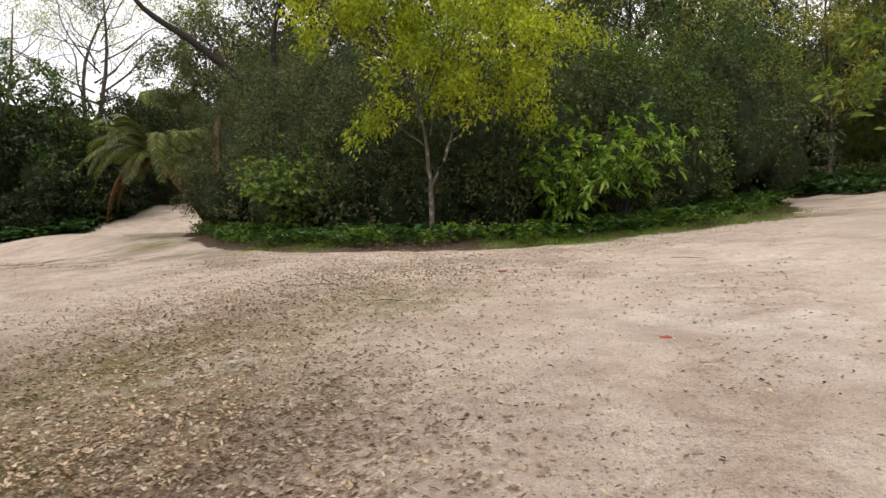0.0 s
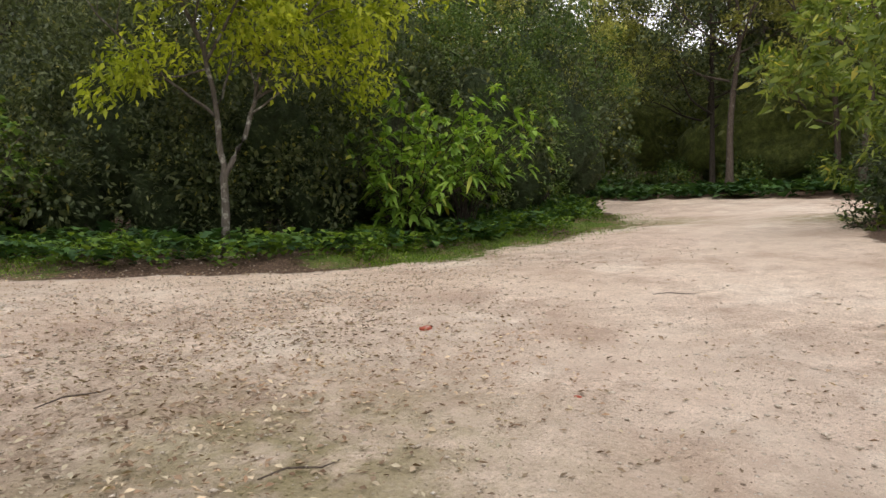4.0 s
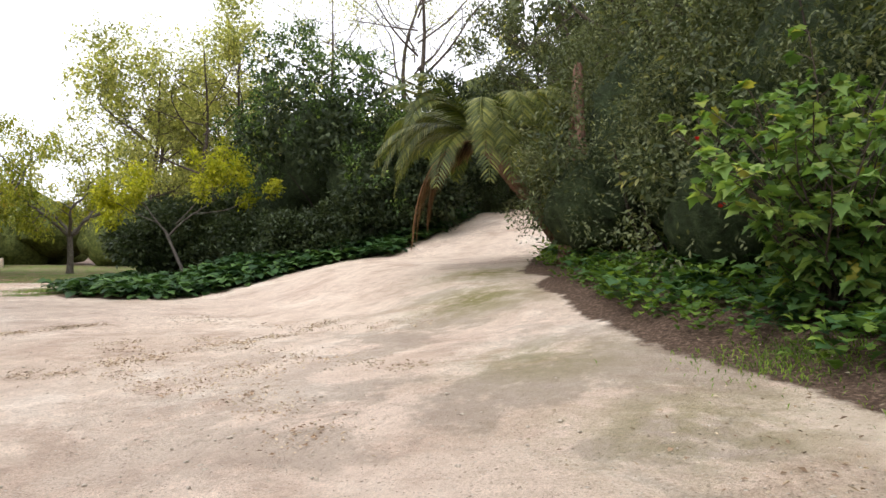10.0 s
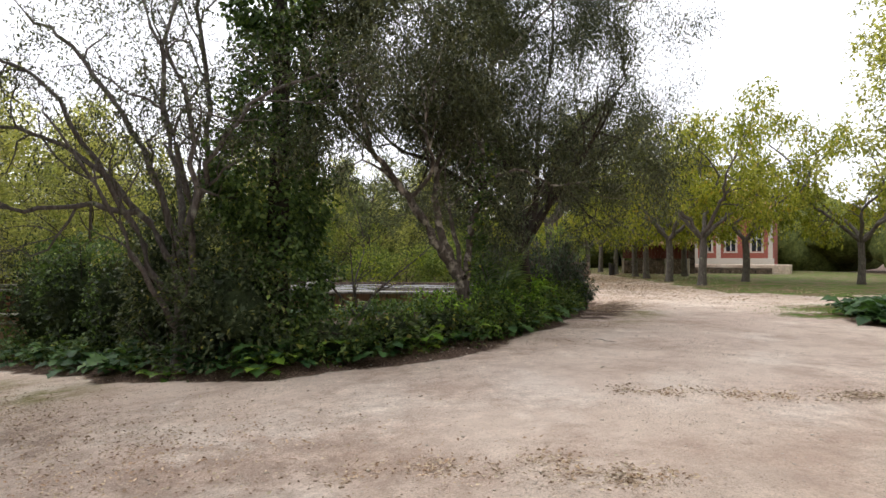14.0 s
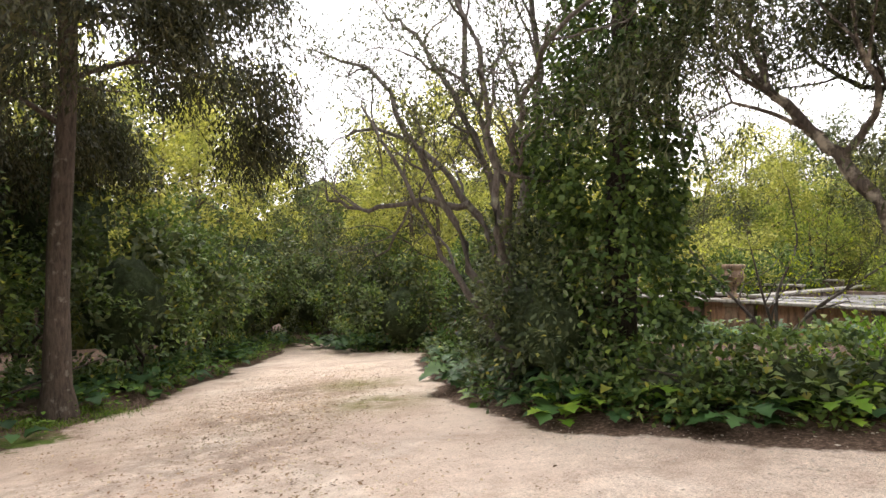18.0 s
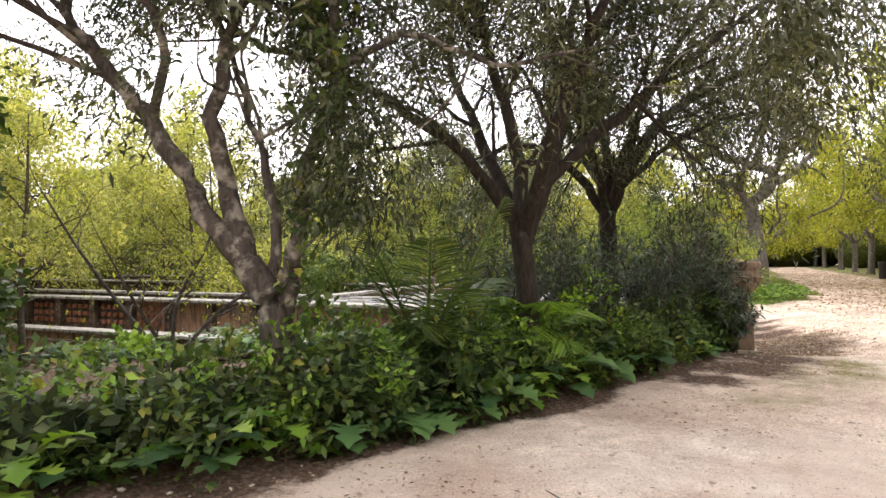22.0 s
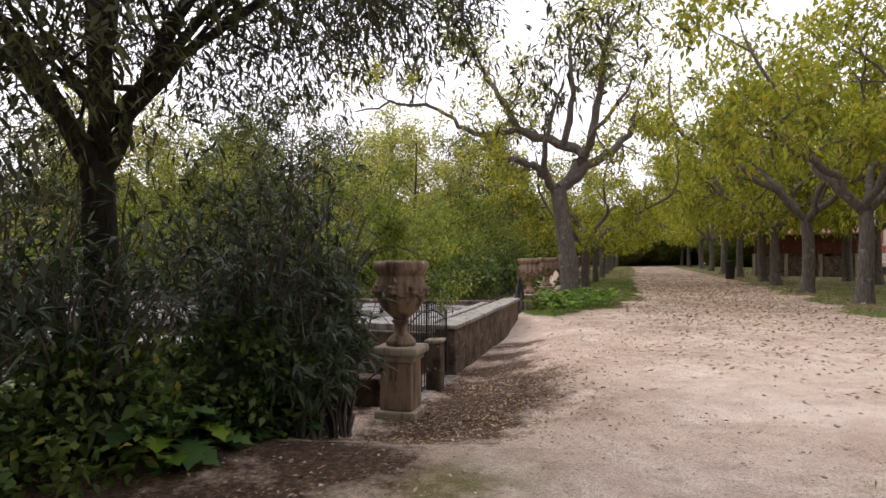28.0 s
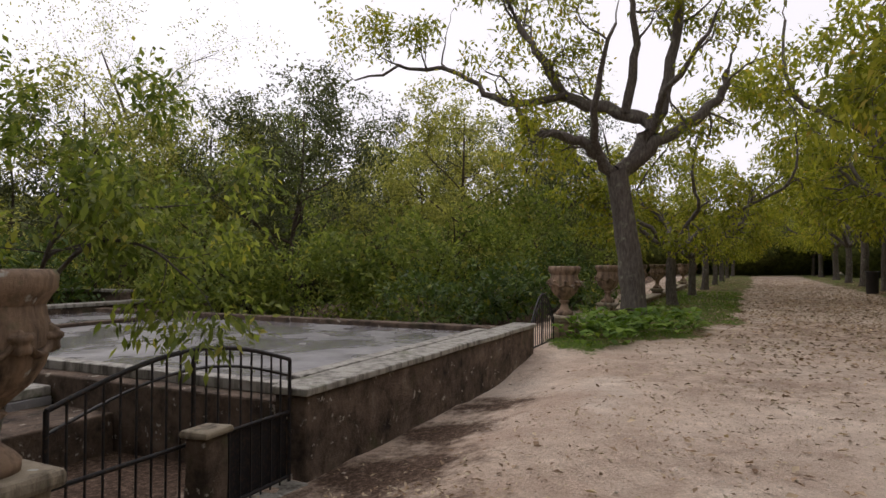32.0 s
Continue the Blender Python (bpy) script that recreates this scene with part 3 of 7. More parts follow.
TIMBER = stone_mat("dark_red_boards", (0.12, 0.035, 0.025), (0.04, 0.015, 0.012), moss=(0.1, 0.04, 0.03), grime=0.6)
ROCK = stone_mat("pale_rock", (0.6, 0.51, 0.41), (0.34, 0.26, 0.19), moss=(0.44, 0.34, 0.26), grime=0.6)
k = Mat("black_iron")
IRON = k.done(k.mix(k.step(k.noise(40, 4), 0.5, 0.7), (0.012, 0.012, 0.014), (0.06, 0.035, 0.025)), 0.55, k.noise(120, 3), 0.2, 0.004, spec=0.4)
k = Mat("wet_concrete")
wet = k.step(k.noise(0.7, 4, 0.6), 0.38, 0.58)
WET = k.done(k.ramp(k.noise(2.2, 6, 0.65), (0.3, (0.13, 0.125, 0.13)), (0.6, (0.26, 0.25, 0.25)), (0.75, (0.34, 0.32, 0.29))), k.ramp(wet, (0.0, (0.5,) * 3), (1.0, (0.07,) * 3)), k.noise(20, 5), 0.12, 0.01, spec=0.5)
k = Mat("window_glass")
GLASS = k.done((0.03, 0.035, 0.04), 0.08, spec=0.6)
k = Mat("white_paint")
WHITE = k.done(k.ramp(k.noise(6, 4), (0.3, (0.62, 0.61, 0.57)), (0.7, (0.78, 0.77, 0.74))), 0.6)

# Shade inside dense crowns, painted as a dark mottled green.
k = Mat("painted_foliage_shade")
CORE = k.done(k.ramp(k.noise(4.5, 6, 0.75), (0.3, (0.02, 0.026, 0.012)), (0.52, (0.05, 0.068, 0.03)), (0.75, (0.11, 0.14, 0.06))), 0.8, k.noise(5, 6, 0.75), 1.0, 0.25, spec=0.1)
# Filler for the far woods: shaded gaps between leaves painted as dark mottling.
k = Mat("far_foliage_filler")
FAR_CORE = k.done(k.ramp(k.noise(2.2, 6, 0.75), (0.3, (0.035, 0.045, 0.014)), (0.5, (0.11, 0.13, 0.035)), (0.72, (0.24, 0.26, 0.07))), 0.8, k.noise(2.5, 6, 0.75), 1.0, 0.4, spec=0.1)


# ---------- the ground: one sheet to the horizon ----------
def blobs(x, y, spots):
    f = np.zeros(x.shape)
    for cx, cy, r, s in spots:
        f = np.maximum(f, s * np.exp(-(((x - cx) ** 2 + (y - cy) ** 2) / r ** 2)))
    return f


def build_ground():
    xs = np.concatenate([np.linspace(-420, -125, 14), np.arange(-118, -62, 2.0), np.arange(-62, 16, 0.2), np.arange(16, 60, 1.0), np.linspace(66, 420, 14)])
    ys = np.concatenate([np.linspace(-420, -46, 14), np.arange(-42, -6, 1.5), np.arange(-6, 32, 0.2), np.arange(32, 70, 1.5), np.linspace(76, 420, 14)])
    x, y = (a.ravel() for a in np.meshgrid(xs, ys))
    z = surface(x, y)
    near = ramp(-70, -60, x) * ramp(22, 15, x) * ramp(-10, -5, y) * ramp(36, 30, y)
    z = z + near * (0.012 * np.sin(2.1 * x + np.sin(1.7 * y)) * np.sin(1.9 * y + 0.7 * x) + 0.008 * np.sin(5.3 * x + 2 * np.sin(3.1 * y)) + rng.normal(0, 0.0035, x.shape))
    nx = len(xs)
    i = (np.arange(len(ys) - 1)[:, None] * nx + np.arange(nx - 1)[None]).ravel()
    me = mesh_of("ground", np.stack([x, y, z], 1), np.stack([i, i + 1, i + nx + 1, i + nx], 1), GROUND, True)
    soil = np.zeros(x.shape)
    for b in BEDS:
        soil = np.maximum(soil, ramp(-0.25, 0.25, outline_distance(b, x, y) + 0.6 * wobble(x, y) + (0.16 if b is BED_MAIN else 0.12)))
    outer = np.maximum.reduce([ramp(55, 62, y), ramp(-18, -24, y), ramp(30, 36, x), ramp(-31.2, -31.8, x) * ramp(18.9, 18.3, y), ramp(-120, -128, x)])
    soil = np.maximum(soil, outer)
    soil = np.maximum(soil, 0.75 * blobs(x, y, [(-28.3, 18.9, 0.75, 1.3), (-27.3, 18.4, 0.6, 1.1), (-29.4, 19.3, 0.8, 1.3), (-32.2, 19.9, 1.2, 1.3), (-31.0, 19.8, 1.0, 1.3), (-33.4, 20.0, 1.0, 1.3), (-34.8, 19.9, 0.8, 1.2), (-36.2, 19.8, 0.7, 1.1), (-37.6, 19.9, 0.7, 1), (-29.6, 19.4, 0.6, 1)]))
    grass = np.zeros(x.shape)
    for b in VERGES:
        grass = np.maximum(grass, ramp(-0.3, 0.3, outline_distance(b, x, y) + wobble(x, y)) * (1.0 if b is VERGE_SOUTH else 0.8))
    grass = np.maximum(grass, blobs(x, y, [(3.2, 15.8, 1.3, 1), (1.3, 15.5, 0.8, 0.8), (5.5, 17.4, 1.6, 1), (9, 19.6, 2, 0.9), (-30, 27, 2.2, 0.9), (-27.8, 24.9, 1.3, 0.8), (-3, 15.6, 0.9, 0.6), (-16.2, 5.3, 0.9, 0.8)]))
    moss = blobs(x, y, [(-2.6, 5.4, 1.5, 0.9), (-0.6, 7.8, 1.2, 0.7), (-2.4, 3.6, 0.9, 0.7), (-9.6, 21.8, 1.3, 0.9), (-10.6, 24.5, 1.2, 0.9), (-5.2, 15.6, 1.1, 0.6), (-7.0, 17.6, 1.0, 0.6), (-20.6, 7.6, 0.8, 1), (-22.0, 5.4, 0.9, 0.9), (-28.2, 19.9, 0.7, 1), (-29.0, 20.3, 0.6, 1), (-27.3, 19.6, 0.5, 0.8), (11.2, 18.6, 1.2, 0.7), (13.5, 15.6, 1.6, 0.8), (-26.2, 19.1, 0.5, 0.7)])
    litter = blobs(x, y, [(-1.6, 3.4, 2.2, 1), (-2.6, 6.5, 2.4, 0.8), (-1.0, 9.6, 2.2, 0.5), (1.2, 10.3, 1.6, 0.45), (3.2, 8.6, 1.3, 0.3), (-3.6, 12.6, 1.4, 0.5), (4.5, 14.0, 1.6, 0.5), (-14, 17, 2.4, 0.35), (-15.4, 12.4, 3.0, 0.55), (-17.0, 9.0, 2.2, 0.75), (-18.8, 7.0, 1.6, 0.8), (-20.6, 5.0, 1.5, 0.8), (-39, 23, 2.6, 0.7), (-46, 25, 5, 0.85), (-58, 26, 7, 1), (-75, 27, 10, 1), (-95, 28, 14, 1), (-32, 20.4, 1.2, 1), (-36, 22.6, 2.0, 0.4), (-24.5, 18.5, 1.2, 0.3), (-40, 30, 6, 0.7)])
    damp = blobs(x, y, [(-7.2, 16.6, 3.4, 1.2), (-9.6, 19.6, 2.6, 1.1), (-5.6, 14.8, 2.2, 1.1), (-5.0, 12.6, 1.8, 0.6), (1.2, 5.6, 2.0, 0.5), (-10.8, 22.6, 2.0, 0.9)])
    for key, v in (("soil", soil), ("grass", grass), ("moss", moss), ("litter", litter), ("damp", damp)):
        me.attributes.new(key, "FLOAT", "POINT").data.foreach_set("value", v.astype(np.float32))
    single("ground", me, (0, 0, 0), "pale packed sandy clay clearing with worn paths and planted banks", "ground", kind="structure")


build_ground()


# ---------- plants ----------
def blob_mass(name, lumps, part_of, mat, sub=3):
    """Added filler for a dense crown, inner shade put in its colour: uneven knobbly bodies, joined."""
    bm = bmesh.new()
    for i, l in enumerate(np.asarray(lumps, float)):
        made = bmesh.ops.create_icosphere(bm, subdivisions=sub, radius=1.0)
        for v in made["verts"]:
            d = v.co.normalized()
            f = part_of * (1 + 0.28 * noise.noise(d * 2.6 + Vector((i * 3.1, 0, 0))) + 0.14 * noise.noise(d * 7 + Vector((0, i, 0))))
            v.co = Vector((l[0] + d.x * l[3] * f, l[1] + d.y * l[4] * f, l[2] + d.z * l[5] * f))
    return bm_mesh(name, bm, mat, True)


def bush(name, lumps, mat, count, length, width, label, category="shrub", bark=DARK_BARK, inner=0.12, shape=LEAF, per=6, hang=0.1, shell=0.34, stems=5, core=None, group="", spread=0.9, clump=None, below=-0.35):
    """A leafy shrub: stems from the ground into its lumps, leaves in sprays on them, larger inner leaves behind, shaded
    by a darker core material.
    """
    lumps = np.asarray(lumps, float)
    reseed(lumps[0, 0], lumps[0, 1])
    bx, by = lumps[:, 0].mean(), lumps[:, 1].mean()
    base = np.array([bx, by, surf(bx, by)])
    rel = lumps.copy()
    rel[:, :3] -= base
    ob = thing(name, base, label, category, group)
    main = rel
    knobs = []
    for l in rel:
        if l[3] > 1.15:
            for _ in range(6):
                d = unit(rng.normal(0, 1, 3))
                d[2] = abs(d[2]) if l[2] - l[5] < 0.8 else d[2]
                f = rng.uniform(0.32, 0.52)
                knobs.append((*(l[:3] + d * l[3:] * rng.uniform(0.75, 0.95)), *(l[3:] * f)))
    if knobs:
        rel = np.concatenate([rel, np.array(knobs)])
    lines = []
    for l in main:
        for _ in range(stems):
            foot = np.array([rng.normal(0, 0.25) + l[0] * 0.35, rng.normal(0, 0.2) + l[1] * 0.35, -0.1])
            end = l[:3] + rng.normal(0, 0.45, 3) * l[3:]
            mid = (foot + end) / 2 + rng.normal(0, 0.18, 3)
            r = rng.uniform(0.02, 0.05)
            lines.append(([foot, foot * 0.6 + mid * 0.4, mid, mid * 0.4 + end * 0.6, end], [r, r * 0.9, r * 0.75, r * 0.5, r * 0.25]))
    for l in lines:
        part("stem", tubes("stem", [l], bark, rough=0.05), ob)
    c, o = lump_points(rel, max(4, count // (per * 7)), shell, below)
    c, o = boughs(c, o, 7, (clump or length) * 1.7)
    P, D, N = sprays(c, o, per, (clump or length) * 0.75, spread, hang)
    n = len(P)
    part("foliage", leaves("foliage", P, D, N, length * rng.uniform(0.6, 1.25, n), width * rng.uniform(0.7, 1.2, n), mat, shape), ob)
    # Added solid body: blocks the view through, the crown's inner shade in its colour.
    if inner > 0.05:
        mass = blob_mass("shade_filler", main, 0.5, CORE)
        tagged(part("shade_filler", mass, ob), kind="stuff")
    # Where core is darker than mat, it paints shade onto the inner leaves.
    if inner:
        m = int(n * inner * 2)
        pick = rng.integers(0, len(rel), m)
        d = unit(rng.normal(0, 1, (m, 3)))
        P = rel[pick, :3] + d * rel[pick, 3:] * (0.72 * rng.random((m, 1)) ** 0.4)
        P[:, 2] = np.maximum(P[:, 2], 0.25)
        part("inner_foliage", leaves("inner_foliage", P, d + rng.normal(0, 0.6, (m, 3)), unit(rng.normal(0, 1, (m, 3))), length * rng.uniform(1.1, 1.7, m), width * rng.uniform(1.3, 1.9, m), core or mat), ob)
    return ob


def rosettes(name, spots, mat, shape, length, width, label, per=(6, 10), rise=0.6, kind="stuff", category="ground cover"):
    """Broad leaves in low tufts over the ground."""
    P, D, L = [], [], []
    for x, y, s in spots:
        z = surf(x, y)
        k = rng.integers(*per)
        a0 = rng.uniform(0, 6.28)
        for i in range(k):
            a = a0 + i * 2.4 + rng.normal(0, 0.3)
            e = rise * rng.uniform(0.4, 1.5)
            d = np.array([math.cos(a), math.sin(a), e])
            h = rng.uniform(0.02, 0.3) * s
            P.append((x + 0.12 * s * math.cos(a), y + 0.12 * s * math.sin(a), z + h))
            D.append(d)
            L.append(length * s * rng.uniform(0.65, 1.2))
    D = unit(np.array(D))
    N = unit(np.stack([-D[:, 0] * 0.8, -D[:, 1] * 0.8, np.ones(len(D))], 1) + rng.normal(0, 0.2, D.shape))
    L = np.array(L)
    return single(name, leaves(name, P, D, N, L, L * width, mat, shape, 0.5, 0.25), (0, 0, 0), label, category, kind=kind)


def scatter(poly, near, far, count, x0=-1e9, x1=1e9, y0=-1e9, y1=1e9):
    """Places inside an outline, between two distances from its edge."""
    xs, ys = [p[0] for p in poly], [p[1] for p in poly]
    lo = (max(min(xs), x0), max(min(ys), y0))
    hi = (min(max(xs), x1), min(max(ys), y1))
    got = np.zeros((0, 2))
    for _ in range(60):
        q = rng.uniform(lo, hi, (6000, 2))
        d = outline_distance(poly, q[:, 0], q[:, 1]) + 0.4 * wobble(q[:, 0], q[:, 1])
        got = np.concatenate([got, q[(d > near) & (d < far)]])
        if len(got) >= count:
            break
    return got[:count]


def branching(name, at, label, trunk, limbs, mat, leafmat, leaf, per, radius, category="tree", group="", shape=LEAF, depth=2, length=1.4, spread=0.75, lift=0.1, split=(2, 3), bend=0.25, hang=0.2, bare=0.0, rz=0.0, first=0.5, shrink=0.72, kink=0.0, twig=0.035):
    """A tree with a shaped trunk and main limbs, finer branches grown on their ends, and leaves on the twigs.
    trunk and limbs: (points, first radius, last radius), from the foot of the tree."""
    reseed(at[0] + len(limbs), at[1])
    ob = thing(name, at, label, category, group, rz=rz)

    def line(pts, r0, r1):
        pts = np.asarray(pts, float)
        t = np.linspace(0, len(pts) - 1, max(6, 4 * len(pts) - 3))
        i = np.minimum(t.astype(int), len(pts) - 2)
        f = (t - i)[:, None]
        m = np.gradient(pts, axis=0)
        a, b = pts[i], pts[i + 1]
        c = (2 * f ** 3 - 3 * f ** 2 + 1) * a + (f ** 3 - 2 * f ** 2 + f) * m[i] + (3 * f ** 2 - 2 * f ** 3) * b + (f ** 3 - f ** 2) * m[i + 1]
        return c, np.linspace(r0, r1, len(c))

    tp, tr = line(*trunk)
    tr = tr * (1 + 0.5 * np.exp(-(tp[:, 2] - tp[0, 2]) / 0.18))
    part("trunk", tubes("trunk", [(tp, tr)], mat, 12, 0.05), ob)
    lines, twigs, tips = [], [], []
    for pts, r0, r1 in limbs:
        c, r = line(pts, r0, r1)
        c[1:] += rng.normal(0, kink, (len(c) - 1, 3))
        r = r * (1 + min(1.0, kink * 4) * rng.uniform(-0.3, 0.5, len(r)))
        lines.append((c, r))
        n = len(c)
        for k in range(int(n * first), n):
            if k == n - 1 or rng.random() < 0.55:
                d = unit(c[k] - c[max(0, k - 2)])
                d = unit(d + rng.normal(0, 0.7, 3)) if k < n - 1 else d
                grow(c[k], d, length * rng.uniform(0.7, 1.1), min(twig, r[k] * 0.6), depth, twigs, tips, bend, split, spread, shrink, lift)
    if lines:
        for l in lines:
            part("limb", tubes("limb", [l], mat, 9, 0.05), ob)
    if twigs:
        tagged(part("branchwork", tubes("branchwork", twigs, mat, 5), ob), kind="stuff")
    if per and tips:
        c = np.array([t[0] for t in tips])
        o = np.array([t[1] for t in tips])
        keep = rng.random(len(c)) >= bare
        c, o = c[keep], o[keep]
        P, D, N = sprays(c, o, per, radius, 1.0, hang)
        n = len(P)
        part("crown", leaves("crown", P, D, N, leaf[0] * rng.uniform(0.6, 1.2, n), leaf[1] * rng.uniform(0.7, 1.2, n), leafmat, shape, 0.2), ob)
    return ob


def straight_limbs(count, start, height, reach, r0, jitter=0.3, tilt=1.0):
    """Main limbs that leave a trunk all round."""
    out = []
    for i in range(count):
        a = i * 2.4 + rng.normal(0, 0.3)
        z0 = start * rng.uniform(0.8, 1.1)
        ex = reach * rng.uniform(0.6, 1.1)
        d = np.array([math.cos(a), math.sin(a)])
        p0 = (0, 0, z0)
        p1 = (*(d * ex * 0.4 + rng.normal(0, jitter * 0.4, 2)), z0 + (height - z0) * 0.35 * tilt)
        p2 = (*(d * ex * 0.75 + rng.normal(0, jitter, 2)), z0 + (height - z0) * 0.65 * tilt)
        p3 = (*(d * ex + rng.normal(0, jitter, 2)), z0 + (height - z0) * 0.95)
        out.append(([p0, p1, p2, p3], r0, r0 * 0.3))
    return out


# --- the main bank: a young yellow-green tree before a wall of evergreens ---
zt = surf(-0.3, 16.2)
branching("young_tree", (-0.3, 16.2, zt), "slender grey-barked young tree with yellow-green spring crown on the bank", ([(0, 0, -0.1), (0.02, 0, 0.7), (-0.02, 0, 1.35)], 0.075, 0.06),
          [([(-0.02, 0, 1.3), (-0.1, 0.05, 2.2), (-0.35, -0.1, 3.4), (-0.9, -0.3, 4.6), (-1.3, -0.5, 5.6)], 0.055, 0.02),
           ([(-0.02, 0, 1.3), (0.3, 0.0, 2.0), (0.55, 0.2, 2.9), (0.7, 0.1, 4.2), (0.8, 0.2, 5.8)], 0.05, 0.018),
           ([(-0.1, 0.05, 2.3), (-0.9, 0.1, 2.9), (-1.6, 0.0, 3.5), (-2.1, -0.2, 4.0)], 0.03, 0.012),
           ([(0.5, 0.15, 2.7), (1.2, 0.2, 3.2), (2.0, 0.1, 3.7), (2.6, 0, 4.0)], 0.03, 0.012),
           ([(-0.3, -0.1, 3.2), (0.2, -0.8, 4.2), (0.4, -1.2, 5.2)], 0.03, 0.012),
           ([(0.6, 0.2, 3.4), (1.5, -0.6, 4.3), (1.9, -0.9, 5.0)], 0.03, 0.012),
           ([(-0.9, -0.3, 4.6), (-1.7, -0.2, 5.4), (-2.3, -0.1, 5.9)], 0.03, 0.01), ([(0.75, 0.15, 4.4), (1.8, 0.1, 5.3), (2.6, 0.0, 6.0)], 0.03, 0.01), ([(0.7, 0.1, 4.0), (0.6, -0.9, 5.0), (0.5, -1.6, 5.8)], 0.03, 0.01),
           ([(-0.8, -0.3, 4.2), (-1.9, -0.7, 4.8), (-2.4, -0.9, 5.3)], 0.025, 0.01)],
          PALE_BARK, YELLOW_LEAF, (0.16, 0.07), 30, 0.42, depth=2, length=1.05, lift=0.08, hang=0.45, first=0.25, spread=0.95, kink=0.015)



def whorl_shrub(name, at, height, spread, count, mat, size, shape, label, bark=GREY_BARK, nodes=11, per=5, group="", droop=0.3, low=0.3, lean=(0, 0), reach=0.14):
    """An open shrub: arching stems, short side twigs, and a whorl of leaves at each twig's end."""
    reseed(at[0], at[1])
    ob = thing(name, at, label, "shrub", group)
    P, D, twigs = [], [], []
    for i in range(count):
        a = i * 2.4 + rng.normal(0, 0.2)
        e = spread * math.sqrt((i + 0.5) / count)
        top = np.array([e * math.cos(a) + lean[0], e * math.sin(a) + lean[1], height * rng.uniform(0.45, 1.0) * (1.1 - 0.35 * e / spread)])
        t = np.linspace(0, 1, 7)[:, None]
        line = np.array([0.1 * math.cos(a), 0.1 * math.sin(a), 0.0]) * (1 - t) + top * np.concatenate([t ** 1.5, t ** 1.5, t ** 0.85], 1)
        line[1:] += rng.normal(0, 0.04, (6, 3))
        part("stem", tubes("stem", [(line, np.linspace(0.018, 0.005, 7))], bark, 4), ob)
        for f in np.linspace(max(0.12, 0.3 + 0.4 * low), 1.0, nodes):
            u = f * 6
            j = min(5, int(u))
            q = line[j] + (line[j + 1] - line[j]) * (u - j)
            b = rng.uniform(0, 6.28)
            d = unit(np.array([math.cos(b), math.sin(b), rng.uniform(-0.1, 0.8)]) + unit(top) * 0.5)
            w = height * reach * rng.uniform(0.4, 1.3) * (1.25 - 0.6 * f)
            tip = q + d * w
            twigs.append(([q, (q + tip) / 2 + rng.normal(0, 0.02, 3), tip], [0.006, 0.005, 0.003]))
            for k in range(per):
                g = rng.normal(0, 1, 3)
                P.append(tip - d * w * rng.uniform(0, 0.35))
                D.append(d * 0.55 + unit(g - d * (g @ d)) * rng.uniform(0.5, 1.1))
    n = len(P)
    N = unit(np.array([0, 0, 1.0]) + rng.normal(0, 0.3, (n, 3)))
    tagged(part("branchwork", tubes("branchwork", twigs, bark, 3), ob), kind="stuff")
    part("foliage", leaves("foliage", P, D, N, size[0] * rng.uniform(0.6, 1.2, n), size[1] * rng.uniform(0.75, 1.15, n), mat, shape, droop), ob)
    return ob


hib = whorl_shrub("mallow_shrub", (-4.3, 18.5, surf(-4.3, 18.5)), 2.8, 1.5, 56, HIBISCUS_LEAF, (0.15, 0.14), PALMATE, "mallow shrub with broad pale green leaves and a few red flowers", BROWN_BARK, 13, 5, droop=0.4, low=-0.6, lean=(0.0, -0.1))
for q, d in zip(*lump_points([(-0.4, -0.2, 1.3, 1.2, 0.9, 0.7)], 7, 0.1)):
    part("flower", leaves("flower", *sprays(q[None], d[None], 6, 0.025, 0.8), 0.05, 0.045, RED_PETAL, PALMATE), hib, "small deep red flower")
whorl_shrub("laurel_shrub", (3.2, 17.3, surf(3.2, 17.3)), 3.2, 1.9, 34, LAUREL_LEAF, (0.26, 0.1), LONG, "bright fresh-green shrub with long glossy leaves in whorls", DARK_BARK, 7, 8, droop=0.5, low=-0.3, lean=(0.2, -0.1))
whorl_shrub("laurel_shrub", (4.8, 17.9, surf(4.8, 17.9)), 3.4, 1.5, 24, LAUREL_LEAF, (0.26, 0.1), LONG, "loose fresh-green shrub reaching over the bank", DARK_BARK, 6, 8, droop=0.5, lean=(0.5, -0.1))

EVERGREENS = [
    (-8.6, 27.2, 4.9, 2.2, 2.2, 3.1, OLIVE_LEAF), (-7.0, 24.0, 4.9, 2.3, 2.0, 3.0, OLIVE_LEAF), (-4.4, 21.6, 4.6, 2.2, 1.7, 3.0, OLIVE_LEAF),
    (-2.0, 19.4, 4.1, 2.0, 1.5, 2.6, DARK_LEAF), (0.9, 19.2, 4.1, 2.0, 1.5, 2.6, DARK_LEAF), (3.6, 20.2, 4.6, 2.2, 1.6, 3.0, DARK_LEAF),
    (6.6, 20.8, 5.2, 2.2, 1.8, 3.2, MID_LEAF), (9.2, 22.6, 6.6, 2.6, 2.1, 4.0, MID_LEAF), (12.2, 26.4, 6.6, 2.6, 2.4, 4.2, SHADE_LEAF), (14.8, 33, 6.6, 2.6, 3, 4.4, SHADE_LEAF),
    (-3.2, 24.6, 7.6, 2.8, 2.2, 3.2, OLIVE_LEAF), (1.6, 23.4, 7.4, 2.8, 2.2, 3.4, DARK_LEAF), (5.6, 24.8, 8.0, 3.0, 2.4, 3.4, DARK_LEAF)]
